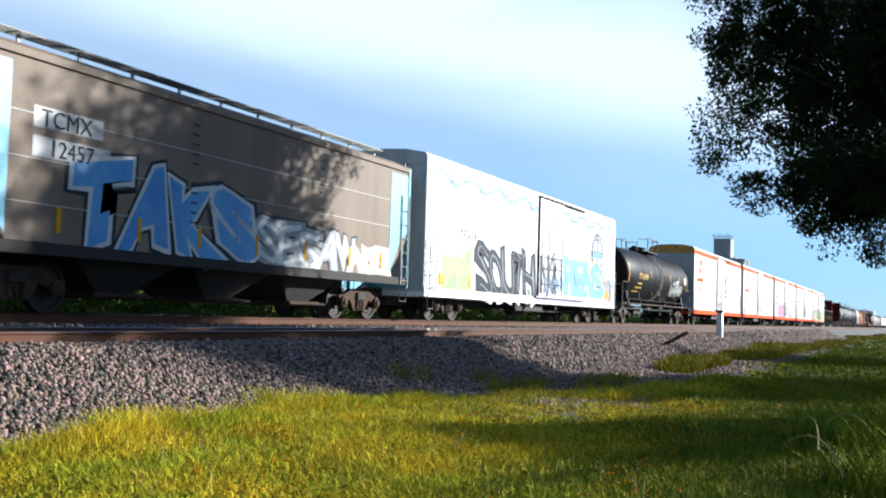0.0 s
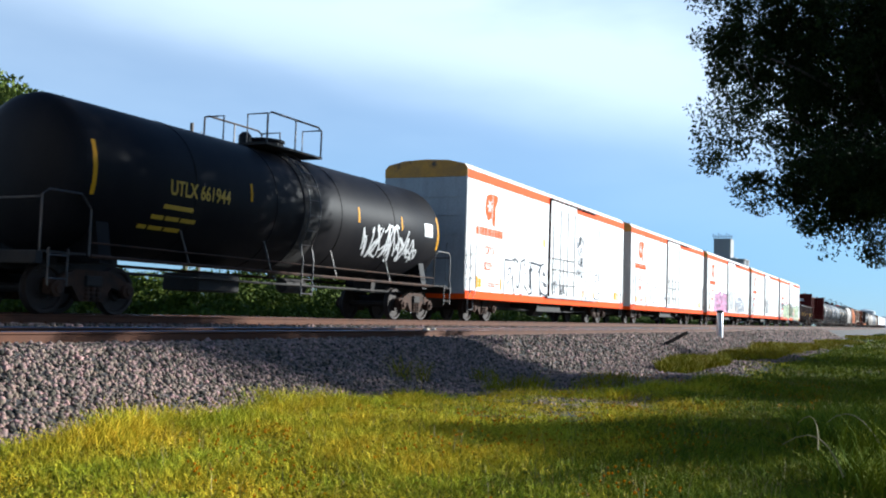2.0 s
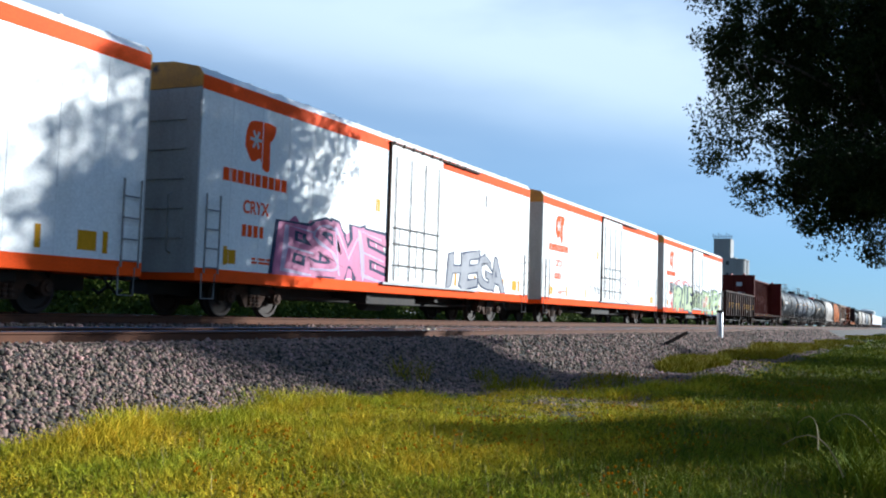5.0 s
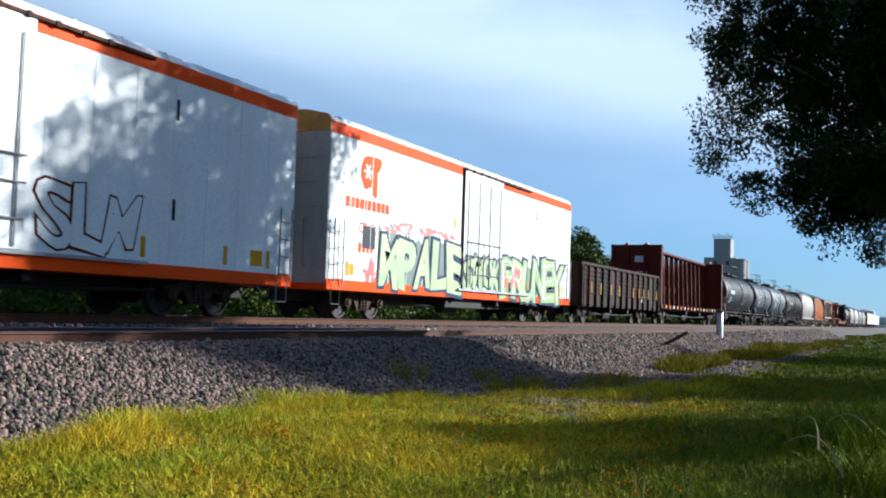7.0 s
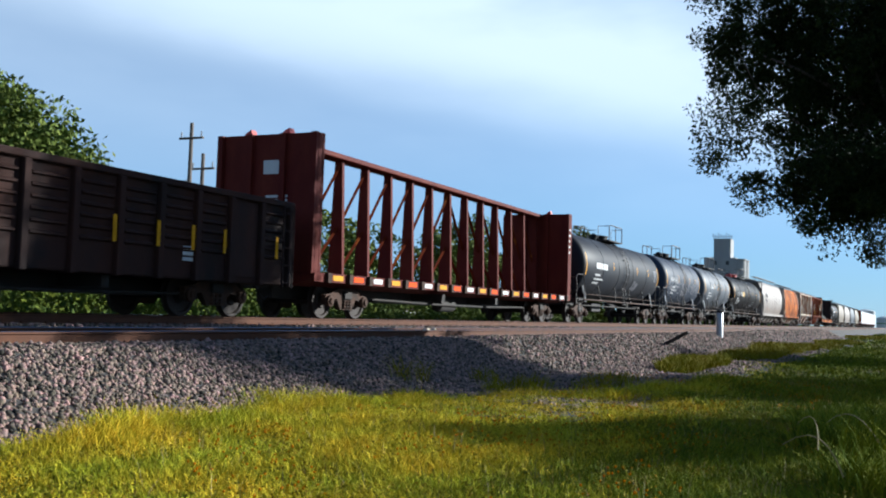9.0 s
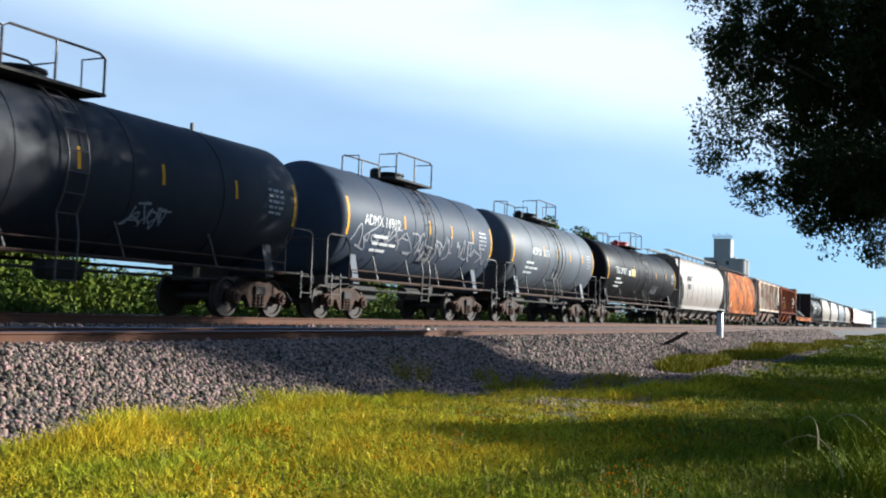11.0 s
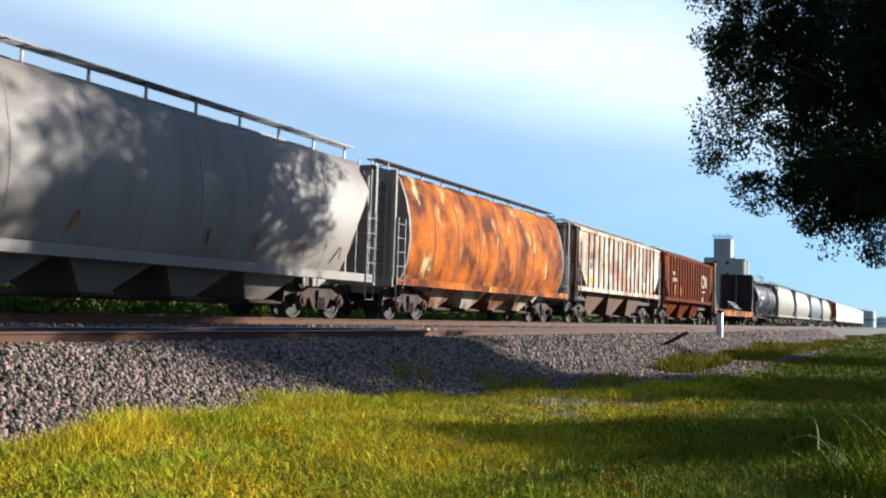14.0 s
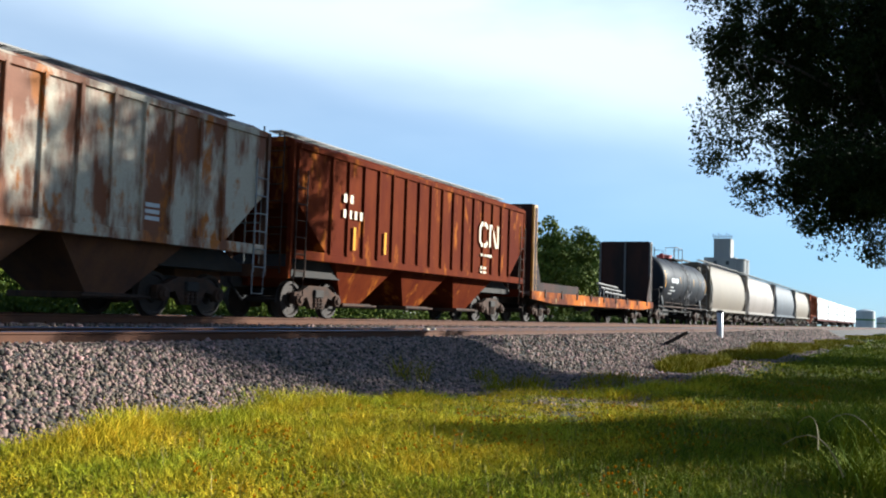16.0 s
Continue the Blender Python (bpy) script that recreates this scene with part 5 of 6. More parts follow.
    z_side = 1.58 if style == "flat" else z_sill        # lower edge of the sides
    z_low = z_side + 0.05
    roof_w = 0.92 if style == "round" else 1.16
    inset = 0.95 if style == "round" else 0.25
    bm = new_bm()
    if style == "round":
        prof = [(-1.28, z_low), (-1.48, z_low + 0.55), (-W, z_low + 1.2), (-1.50, z_low + 1.75), (-1.36, z_low + 2.35), (-1.14, z_top - 0.32), (-roof_w, z_top - 0.12), (-0.5, z_top - 0.02)]
        prof = prof + [(-p[0], p[1]) for p in prof[::-1]]
        if cut:
            inset = 0.22
            prism(bm, prof, "x", -h + inset, h - inset)
            bm.verts.ensure_lookup_table()
            for v in bm.verts:
                q = float(np.interp(v.co.z, [1.2, 1.8, 2.4, 3.0, 3.5], [1.35, 1.2, 0.95, 0.5, 0.0]))
                v.co.x -= math.copysign(q, v.co.x)
        else:
            prism(bm, prof, "x", -h + inset, h - inset)
        body = part("body", bm, mt, car, smooth=True)
        for s in () if cut else (-1, 1):
            bm = new_bm()
            x = s * (h - inset)
            prism(bm, [(p[0] * 1.012, p[1] * 1.003) for p in prof], "x", x - 0.05, x + 0.05)
            part("end_rim", bm, mt if end_mt is None else end_mt, body, smooth=True)
            bm = new_bm()
            prism(bm, [(s * (h - inset + 0.05), z_sill), (s * (h - inset + 0.05), z_top - 0.5), (s * (h - 0.25), z_top - 0.35), (s * (h - 0.20), z_top - 0.3), (s * (h - 0.25), z_top - 0.75), (s * (h - inset + 0.35), z_sill)], "y", -0.7, 0.7)
            part("end_sheet", bm, end_mt or mt, car)
    else:
        cutz, cutx = (2.75, 1.35) if style == "flat" else (2.3, 1.05)
        pts = [(-h + inset, z_top - 0.22), (h - inset, z_top - 0.22), (h - inset, cutz), (h - inset - cutx, z_low), (-h + inset + cutx, z_low), (-h + inset, cutz)]
        prism(bm, pts, "y", -W + 0.02, W - 0.02)
        body = part("body", bm, mt, car)
        bm = new_bm()
        prism(bm, [(-W + 0.02, z_top - 0.22), (-roof_w, z_top - 0.03), (0, z_top), (roof_w, z_top - 0.03), (W - 0.02, z_top - 0.22)], "x", -h + inset, h - inset)
        part("roof", bm, mt, body)
        bm = new_bm()
        box(bm, -h + inset, h - inset, -W - 0.03, -W + 0.03, z_top - 0.34, z_top - 0.20, 0.01)
        box(bm, -h + inset, h - inset, W - 0.03, W + 0.03, z_top - 0.34, z_top - 0.20, 0.01)
        part("top_chord", bm, mt, body)
    if ribs:
        bm = new_bm()
        x_a, x_b = (-h + inset + 1.5, h - inset - 1.5)
        for i in range(ribs):
            x = x_a + (x_b - x_a) * i / (ribs - 1)
            for s in (-1, 1):
                box(bm, x - 0.045, x + 0.045, s * W - 0.045, s * W + 0.03, z_low - 0.02, z_top - 0.3, 0.008)
        part("side_post", bm, mt, body)
    # side sill, end platforms, corner posts
    bm = new_bm()
    for s in (-1, 1):
        box(bm, -h + 0.15, h - 0.15, s * 1.46 - 0.08, s * 1.46 + 0.08, z_side - 0.16, z_side + 0.06, 0.01)
    part("side_sill", bm, mt if style != "smooth" else bay_mt, car)
    for s in (-1, 1):
        bm = new_bm()
        box(bm, min(s * h, s * (h - 0.12)), max(s * h, s * (h - 0.12)), -1.5, 1.5, z_sill - 0.22, z_sill + 0.06)
        box(bm, min(s * (h - 0.1), s * (h - 1.7)), max(s * (h - 0.1), s * (h - 1.7)), -0.3, 0.3, z_sill - 0.4, z_sill - 0.02)
        plat = part("end_platform", bm, end_mt or mt, car)
        bm = new_bm()
        for y in (-1.45, 1.45):
            box(bm, s * (h - 0.08) - 0.05, s * (h - 0.08) + 0.05, y - 0.06, y + 0.06, z_sill, z_top - 0.2)
        for y in (-0.55, 0.55):
            box(bm, s * (h - 0.08) - 0.04, s * (h - 0.08) + 0.04, y - 0.05, y + 0.05, z_sill, z_top - 0.3)
        box(bm, s * (h - 0.08) - 0.05, s * (h - 0.08) + 0.05, -1.45, 1.45, z_top - 0.3, z_top - 0.18)
        part("end_post", bm, end_mt or mt, plat)
        lad = "grab" if mt not in ("maroon",) else "truck"
        ladder(car, s * (h - 0.38), -1.56, z_sill - 0.15, z_sill + (1.75 if style == "round" else 2.4), 0.44, mt=lad)
        ladder(car, s * (h + 0.03), -1.05, z_sill - 0.1, z_top, 0.42, "y", lad)
        stirrup(car, s * (h - 0.38), -1.54, z_sill - 0.2, lad)
        bm = new_bm()
        tube(bm, [(s * (h - 0.1), -1.4, z_sill + 1.0), (s * (h - 0.1), -0.3, z_sill + 1.0)], 0.02, 5)
        part("end_handrail", bm, lad, plat)
    bays(car, L, n_bays, z_side, bay_mt, 0.62 if style != "flat" else 0.70)
    # slope sheet as a dark block that fills the shaded void under each end
    for s in (-1, 1) if style == "flat" else ():
        bm = new_bm()
        prism(bm, [(s * (h - 1.5), z_side + 0.03), (s * (h - 3.1), z_side + 0.03), (s * (h - 3.1), 1.02), (s * (h - 0.3), 1.02), (s * (h - 0.3), 1.16)], "y", -1.05, 1.05)
        part("slope_sheet", bm, "understeel", car, "sloping sheet coloured dark for the shaded void over the end truck")
    # roof fittings
    rb = L - (1.0 if style != "round" else 0.4)
    running_boards(car, rb, z_top + (0.28 if cut or style == "smooth" else 0.16), mt="grate" if mt != "rust" else "truck")
    bm = new_bm()
    for i in range(6):
        x = -L * 0.38 + L * 0.76 * i / 5
        box(bm, x - 0.7, x + 0.7, -0.3, 0.3, z_top - 0.02, z_top + 0.10, 0.02)
    part("roof_hatch", bm, mt, car)
    return car, L


# tank cars ---------------------------------------------------------------
def tank_car(s0, s1, shell0, shell1, label, mt, R=1.5, zc=2.62, dome="black", ladder_mt="darkgrab", rail_mt="darkgrab", band=None):
    """Horizontal drum with domed heads on a low frame, top platform with railings, side ladder."""
    car, L = car_base(label, s0, s1, 1.75, "tank cars")
    h, mid = L / 2, (s0 + s1) / 2
    a, b = shell0 - mid, shell1 - mid
    head = [(0.52 * math.sin(k * math.pi / 12), math.cos(k * math.pi / 12)) for k in range(6)]
    bm = new_bm()
    prof = [(a - d, R * max(r, 0.05)) for d, r in head[::-1]] + [(a + (b - a) * k / 6, R) for k in range(1, 6)] + [(b + d, R * max(r, 0.05)) for d, r in head]
    lathe(bm, prof, "x", 48, (0, 0, zc))
    tank = part("tank_shell", bm, mt, car, smooth=True)
    bm = new_bm()
    for x in [a + (b - a) * k / 5 for k in range(1, 5)]:
        lathe(bm, [(x - 0.02, R + 0.004), (x - 0.018, R + 0.012), (x + 0.018, R + 0.012), (x + 0.02, R + 0.004)], "x", 48, (0, 0, zc))
    part("weld_seam", bm, mt, tank, smooth=True)
    if band:
        bm = new_bm()
        lathe(bm, [(-0.35, R + 0.012), (-0.34, R + 0.02), (0.34, R + 0.02), (0.35, R + 0.012)], "x", 48, (0, 0, zc))
        part("shell_band", bm, band, tank, "stained band round the tank's middle", smooth=True)
    # stub sills, side rails, saddles
    for s in (-1, 1):
        bm = new_bm()
        x0, x1 = sorted((s * h, s * (h - 3.2)))
        box(bm, x0, x1, -0.3, 0.3, 0.78, 1.12, 0.015)
        x0, x1 = sorted((s * h, s * (h - 0.16)))
        box(bm, x0, x1, -1.45, 1.45, 0.86, 1.08, 0.01)
        x0, x1 = sorted((s * (h - 0.2), s * (h - 1.2)))
        box(bm, x0, x1, -1.4, 1.4, 1.06, 1.10)
        sill = part("stub_sill", bm, "understeel", car)
        bm = new_bm()
        x = s * (h - 1.75)
        prism(bm, [(-1.35, 0.95), (-1.2, 1.75), (-0.6, 1.35), (0, 1.25), (0.6, 1.35), (1.2, 1.75), (1.35, 0.95)], "x", x - 0.16, x + 0.16)
        part("saddle", bm, mt, sill)
        bm = new_bm()
        for y in (-1.42, 1.42):
            tube(bm, [(s * (h - 0.1), y, 1.05), (s * (h - 0.1), y, 2.05), (s * (h - 0.25), y, 2.15), (s * (h - 1.0), y, 2.15), (s * (h - 1.25), y, 1.9), (s * (h - 1.25), y, 1.06)], 0.022, 5)
        tube(bm, [(s * (h - 0.06), -1.4, 2.0), (s * (h - 0.06), 1.4, 2.0)], 0.02, 5)
        part("end_handrail", bm, rail_mt, sill)
        ladder(car, s * (h - 0.45), -1.5, 0.5, 1.15, 0.44, mt=rail_mt, name="step_ladder")
    bm = new_bm()
    for y in (-1.4, 1.4):
        tube(bm, [(-h + 1.3, y, 1.06), (h - 1.3, y, 1.06)], 0.04, 6)
        tube(bm, [(-h + 1.3, y * 1.02, 1.30), (h - 1.3, y * 1.02, 1.30)], 0.018, 5)
    part("side_rail", bm, "truck", car)
    bm = new_bm()
    for i in range(4):
        x = a + (b - a) * (0.2 + 0.2 * i)
        tube(bm, [(x, -1.38, 1.08), (x - 0.25, -1.32, 1.75)], 0.025, 5)
    part("rail_bracket", bm, rail_mt, car)
    bm = new_bm()
    box(bm, -3.2, -1.7, -0.7, 0.3, 0.55, 0.95, 0.03)
    lathe(bm, [(0.2, 0.05), (0.28, 0.18), (1.2, 0.18), (1.28, 0.05)], "x", 12, (0, -0.5, 0.8))
    tube(bm, [(-h + 2.5, -0.75, 0.82), (h - 2.5, -0.75, 0.82)], 0.03, 5)
    part("brake_gear", bm, "understeel", car)
    # dome platform
    zt = zc + R
    bm = new_bm()
    box(bm, -1.25, 1.25, -0.95, 0.95, zt - 0.02, zt + 0.035)
    plat = part("dome_platform", bm, "understeel", car)
    bm = new_bm()
    lathe(bm, [(zt - 0.05, 0.48), (zt + 0.22, 0.48), (zt + 0.25, 0.52), (zt + 0.30, 0.52), (zt + 0.36, 0.2)], "z", 20)
    lathe(bm, [(zt, 0.16), (zt + 0.3, 0.16), (zt + 0.38, 0.08)], "z", 12, (-0.8, 0, 0))
    part("manway", bm, dome, plat, "round manway housing on the platform", smooth=True)
    bm = new_bm()
    for y in (-0.93, 0.93):
        tube(bm, [(-1.2, y, zt), (-1.2, y, zt + 0.70), (-1.05, y, zt + 0.78), (1.05, y, zt + 0.78), (1.2, y, zt + 0.70), (1.2, y, zt)], 0.026, 6)
        tube(bm, [(0, y, zt), (0, y, zt + 0.78)], 0.022, 5)
    for x in (-1.2, 1.2):
        tube(bm, [(x, -0.93, zt + 0.73), (x, -0.35, zt + 0.73), (x, -0.35, zt)], 0.022, 5)
        tube(bm, [(x, 0.93, zt + 0.73), (x, 0.35, zt + 0.73), (x, 0.35, zt)], 0.022, 5)
    part("platform_railing", bm, rail_mt, plat)
    # curved side ladder
    bm = new_bm()
    for x in (-0.24, 0.24):
        pts = [(x, -(R + 0.10) * math.cos(k), zc + (R + 0.10) * math.sin(k)) for k in np.linspace(-0.55, 1.15, 9)]
        tube(bm, [(x, -1.42, 0.55), (x, -1.45, 1.4)] + pts, 0.022, 5)
    for k in np.linspace(-0.55, 1.1, 8):
        y, z = -(R + 0.10) * math.cos(k), zc + (R + 0.10) * math.sin(k)
        tube(bm, [(-0.24, y, z), (0.24, y, z)], 0.016, 5)
    for z in (0.6, 0.95, 1.3):
        tube(bm, [(-0.24, -1.43, z), (0.24, -1.43, z)], 0.016, 5)
    part("side_ladder", bm, ladder_mt, car)
    return car, tank, a, b, R, zc


def on_shell(tank, x0, x1, z0, z1, R, zc, mt, name, label=""):
    """A painted patch that follows the drum."""
    bm = new_bm()
    ang = [math.asin(max(-0.99, min(0.99, (z - zc) / R))) for z in np.linspace(z0, z1, 5)]
    rr = R + 0.006
    cols = [[bm.verts.new((x, -rr * math.cos(a), zc + rr * math.sin(a))) for a in ang] for x in (x0, x1)]
    for k in range(4):
        bm.faces.new((cols[0][k], cols[1][k], cols[1][k + 1], cols[0][k + 1]))
    return part(name, bm, mt, tank, label)


def wrap_on_shell(ob, R, zc):
    """Lay flat lettering or strokes, drawn on the plane y = -R, onto the drum."""
    me = ob.data
    m = ob.matrix_basis.copy()
    ob.matrix_basis = Matrix()
    for v in me.vertices:
        p = m @ v.co
        lift = R + 0.012 + max(0.0, -R - p.y)
        a = (p.z - zc) / R
        v.co = (p.x, -lift * math.cos(a), zc + lift * math.sin(a))
    me.update()
    return ob


def end_stripes(tank, a, b, R, zc):
    """Curved reflective stripes near the heads."""
    for x in (a + 0.06, b - 0.06):
        on_shell(tank, x - 0.05, x + 0.05, zc - 0.45, zc + 0.55, R, zc, "yellow", "reflector")
    for k in (0.33, 0.5, 0.66, 0.83):
        x = a + (b - a) * k
        on_shell(tank, x - 0.04, x + 0.04, zc - 0.05, zc + 0.35, R, zc, "yellow", "reflector")


# open cars -----------------------------------------------------------------
def gondola(s0, s1):
    car, L = car_base("weathered dark brown steel gondola with ribbed sides", s0, s1, 2.1, "open cars")
    h, W, z0, z1 = L / 2, 1.50, 0.78, 2.58
    for s in (-1, 1):
        bm = new_bm()
        box(bm, -h + 0.05, h - 0.05, s * W - 0.03, s * W + 0.03, z0, z1)
        side = part("side_wall", bm, "gonsteel", car)
        bm = new_bm()
        box(bm, -h, h, s * (W + 0.03) - 0.10, s * (W + 0.03) + 0.10, z1, z1 + 0.13, 0.015)
        part("top_rail", bm, "gonsteel", side)
        n = 13
        bm = new_bm()
        for i in range(n + 1):
            x = -h + 0.15 + (L - 0.3) * i / n
            box(bm, x - 0.08, x + 0.08, s * (W + 0.09) - 0.06, s * (W + 0.09) + 0.06, z0 - 0.05, z1, 0.015)
        part("side_post", bm, "gonsteel", side)
        bm = new_bm()
        for i in range(n):
            x = -h + 0.15 + (L - 0.3) * (i + 0.5) / n
            if i in (4, 11):
                box(bm, x - 0.42, x + 0.42, s * (W + 0.05) - 0.02, s * (W + 0.05) + 0.02, z0 + 0.1, z1 - 0.1)
                continue
            for zz in np.arange(z0 + 0.55, z1 - 0.1, 0.2):
                prism(bm, [(s * (W + 0.02), zz), (s * (W + 0.09), zz + 0.03), (s * (W + 0.09), zz + 0.06), (s * (W + 0.02), zz + 0.1)], "x", x - 0.4, x + 0.4)
        part("side_corrugation", bm, "gonsteel", side)
        bm = new_bm()
        box(bm, s * (h - 0.03) - 0.05, s * (h - 0.03) + 0.05, -W, W, z0, z1 + 0.1)
        part("end_wall", bm, "gonsteel", car)
    bm = new_bm()
    box(bm, -h, h, -W, W, z0 - 0.02, z0 + 0.08)
    part("floor_plate", bm, "gonsteel", car)
    underframe(car, L, z0 - 0.02)
    reflectors(car, [-h + L * k for k in (0.1, 0.2, 0.32, 0.42, 0.6, 0.68, 0.75, 0.82, 0.95)], 1.35, 1.85, -W - 0.152, 0.09)
    bars("stencil_bar", car, h - 3.9, 1.35, -W - 0.07, ((0.5,), (0.5,), (0.35,)), 0.07, "letterwhite")
    for s in (-1, 1):
        ladder(car, s * (h - 0.35), -W - 0.2, 0.7, z1, 0.42, mt="gonsteel")
    return car


def centerbeam(s0, s1):
    car, L = car_base("dark red centre-beam flat car, empty, with truss", s0, s1, 2.4, "open cars")
    h = L / 2
    zd, zt = 1.12, 4.62
    bm = new_bm()
    prism(bm, [(-1.5, zd), (-1.5, zd - 0.10), (-0.9, zd - 0.3), (0.9, zd - 0.3), (1.5, zd - 0.10), (1.5, zd)], "x", -h, h)
    part("deck", bm, "darkmaroon", car)
    bm = new_bm()
    for s in (-1, 1):
        box(bm, -h, h, s * 1.5 - 0.03, s * 1.5 + 0.03, zd - 0.2, zd + 0.02)
    sill = part("side_sill", bm, "darkmaroon", car)
    n = 19
    bm = new_bm()
    for i in range(n):
        x = -h + 0.6 + (L - 1.2) * i / (n - 1)
        box(bm, x - 0.09, x + 0.09, -1.62, -1.50, zd - 0.22, zd + 0.03, 0.01)
    part("winch", bm, "truck", sill)
    for i in range(n - 1):
        x = -h + 0.6 + (L - 1.2) * (i + 0.5) / (n - 1)
        patch("reflector", car, x - 0.25, x + 0.25, zd - 0.15, zd - 0.02, -1.532, ("yellow", "orange", "letterwhite")[i * 7 % 3])
    for s in (-1, 1):
        bm = new_bm()
        x0, x1 = sorted((s * h, s * (h - 0.22)))
        box(bm, x0, x1, -1.5, 1.42, zd, zt, 0.02)
        bulk = part("bulkhead", bm, "darkmaroon", car, "solid dark red steel end bulkhead")
        bm = new_bm()
        for y in (-1.42, -0.5, 0.5, 1.42):
            box(bm, min(s * h, s * (h + 0.10)), max(s * h, s * (h + 0.10)), y - 0.08, y + 0.08, zd, zt)
            box(bm, min(s * (h - 0.22), s * (h - 0.30)), max(s * (h - 0.22), s * (h - 0.30)), y - 0.08, y + 0.08, zd, zt)
        part("bulkhead_post", bm, "darkmaroon", bulk)
        for k in (-0.55, 0.6):
            bm = new_bm()
            prism(bm, [(k - 0.12, zt), (k - 0.06, zt + 0.14), (k + 0.12, zt + 0.04), (k + 0.12, zt)], "x", x0, x1)
            part("lifting_lug", bm, "red", bulk)
    bm = new_bm()
    box(bm, -h - 0.012, -h - 0.008, -0.55, 0.1, 3.6, 3.95)
    box(bm, -h - 0.012, -h - 0.008, -0.65, 0.0, 3.0, 3.06)
    box(bm, -h - 0.012, -h - 0.008, -0.65, 0.0, 2.9, 2.96)
    part("stencil_board", bm, "letterwhite", car)
    bars("stencil_bar", car, h - 0.24, 3.9, -1.505, ((0.18,), (0.18,), (0.1,), (0.18,), (0.16,)), 0.08, "letterwhite", 0.3, 3.0)
    bm = new_bm()
    box(bm, -h + 0.2, h - 0.2, -0.28, 0.28, zt - 0.16, zt - 0.02, 0.02)
    beam = part("top_beam", bm, "darkmaroon", car)
    n = 14
    for i in range(n):
        bm = new_bm()
        x = -h + 0.6 + (L - 1.2) * i / (n - 1)
        prism(bm, [(-0.24, zd), (-0.12, zt - 0.16), (0.12, zt - 0.16), (0.24, zd)], "x", x - 0.06, x + 0.06)
        part("column", bm, "darkmaroon", car)
    for i in range(0, n - 1):
        bm = new_bm()
        x = -h + 0.6 + (L - 1.2) * i / (n - 1)
        d = (L - 1.2) / (n - 1) * (1 if i < n / 2 else -1)
        xa = x if d > 0 else x - d
        tube(bm, [(xa, 0, zd + 1.4), (xa + d, 0, zt - 0.3)], 0.055, 4)
        tube(bm, [(xa, 0, zd + 0.05), (xa + d, 0, zd + 1.45)], 0.055, 4)
        part("brace", bm, "maroon", beam)
    underframe(car, L, zd - 0.28)
    return car


def bulkhead_flat(s0, s1):
    car, L = car_base("rusty bulkhead flat car with a yellow side sill, nearly empty", s0, s1, 2.2, "open cars")
    h, zd, zt = L / 2, 1.18, 4.6
    bm = new_bm()
    box(bm, -h, h, -1.4, 1.4, zd - 0.1, zd)
    part("deck", bm, "pole", car, "worn timber deck")
    for s in (-1, 1):
        bm = new_bm()
        prism(bm, [(-h, zd + 0.03), (h, zd + 0.03), (h, zd - 0.28), (h - 2.5, zd - 0.42), (-h + 2.5, zd - 0.42), (-h, zd - 0.28)], "y", s * 1.47 - 0.05, s * 1.47 + 0.05)
        part("side_sill", bm, "rust", car, "chipped orange-yellow side sill")
        bm = new_bm()
        x0, x1 = sorted((s * (h - 0.25), s * (h - 0.5)))
        prism(bm, [(-1.48, zd), (-1.48, zt - 0.15), (-1.3, zt), (1.3, zt), (1.48, zt - 0.15), (1.48, zd)], "x", x0, x1)
        bulk = part("bulkhead", bm, "gonsteel", car, "tall dark steel bulkhead")
        bm = new_bm()
        for y in (-1.42, 0.0, 1.42):
            box(bm, x0 - 0.06, x1 + 0.06, y - 0.05, y + 0.05, zd, zt - 0.05)
        part("bulkhead_post", bm, "ochre" if s < 0 else "grate", bulk)
        bm = new_bm()
        x2, x3 = sorted((s * (h - 0.26), s * (h - 0.9)))
        prism(bm, [(s * (h - 0.5), zd), (s * (h - 0.5), zd + 1.6), (s * (h - 1.3), zd)], "y", -1.46, -1.40)
        part("bulkhead_brace", bm, "gonsteel", bulk)
    bm = new_bm()
    for i in range(9):
        x = -h + 1.5 + (L - 3) * i / 8
        box(bm, x - 0.07, x + 0.07, -1.56, -1.52, zd - 0.2, zd + 0.12, 0.01)
    part("stake_pocket", bm, "truck", car)
    bm = new_bm()
    for k, (xa, xb, z) in enumerate(((2.2, 6.0, 1.55), (2.6, 6.4, 1.78), (3.0, 6.8, 2.0))):
        tube(bm, [(xa, -0.9 + 0.3 * k, z), (xb, -0.9 + 0.3 * k, z - 0.1)], 0.05, 6)
        for q in (0.15, 0.5, 0.85):
            x = xa + (xb - xa) * q
            tube(bm, [(x, -0.9 + 0.3 * k, zd), (x, -0.9 + 0.3 * k, z)], 0.04, 5)
    part("steel_rack", bm, "grate", car, "pale steel rack lying on the deck")
    bm = new_bm()
    box(bm, -6.5, 1.5, 0.2, 1.3, zd, zd + 0.55, 0.03)
    part("timber_stack", bm, "gonsteel", car)
    underframe(car, L, zd - 0.1)
    return car


def lumber_car(s0, s1):
    car, L = car_base("far flat car stacked with white-wrapped lumber packs", s0, s1, 2.4, "open cars")
    h = L / 2
    bm = new_bm()
    box(bm, -h, h, -1.5, 1.5, 0.95, 1.15)
    part("deck", bm, "darkmaroon", car)
    for i in range(4):
        for k in range(3):
            bm = new_bm()
            a = -h + 0.4 + (L - 0.8) * i / 4
            box(bm, a + 0.05, a + (L - 0.8) / 4 - 0.05, -1.4, 1.4, 1.2 + k * 1.1, 2.22 + k * 1.1, 0.04)
            part("lumber_pack", bm, "wrap", car)
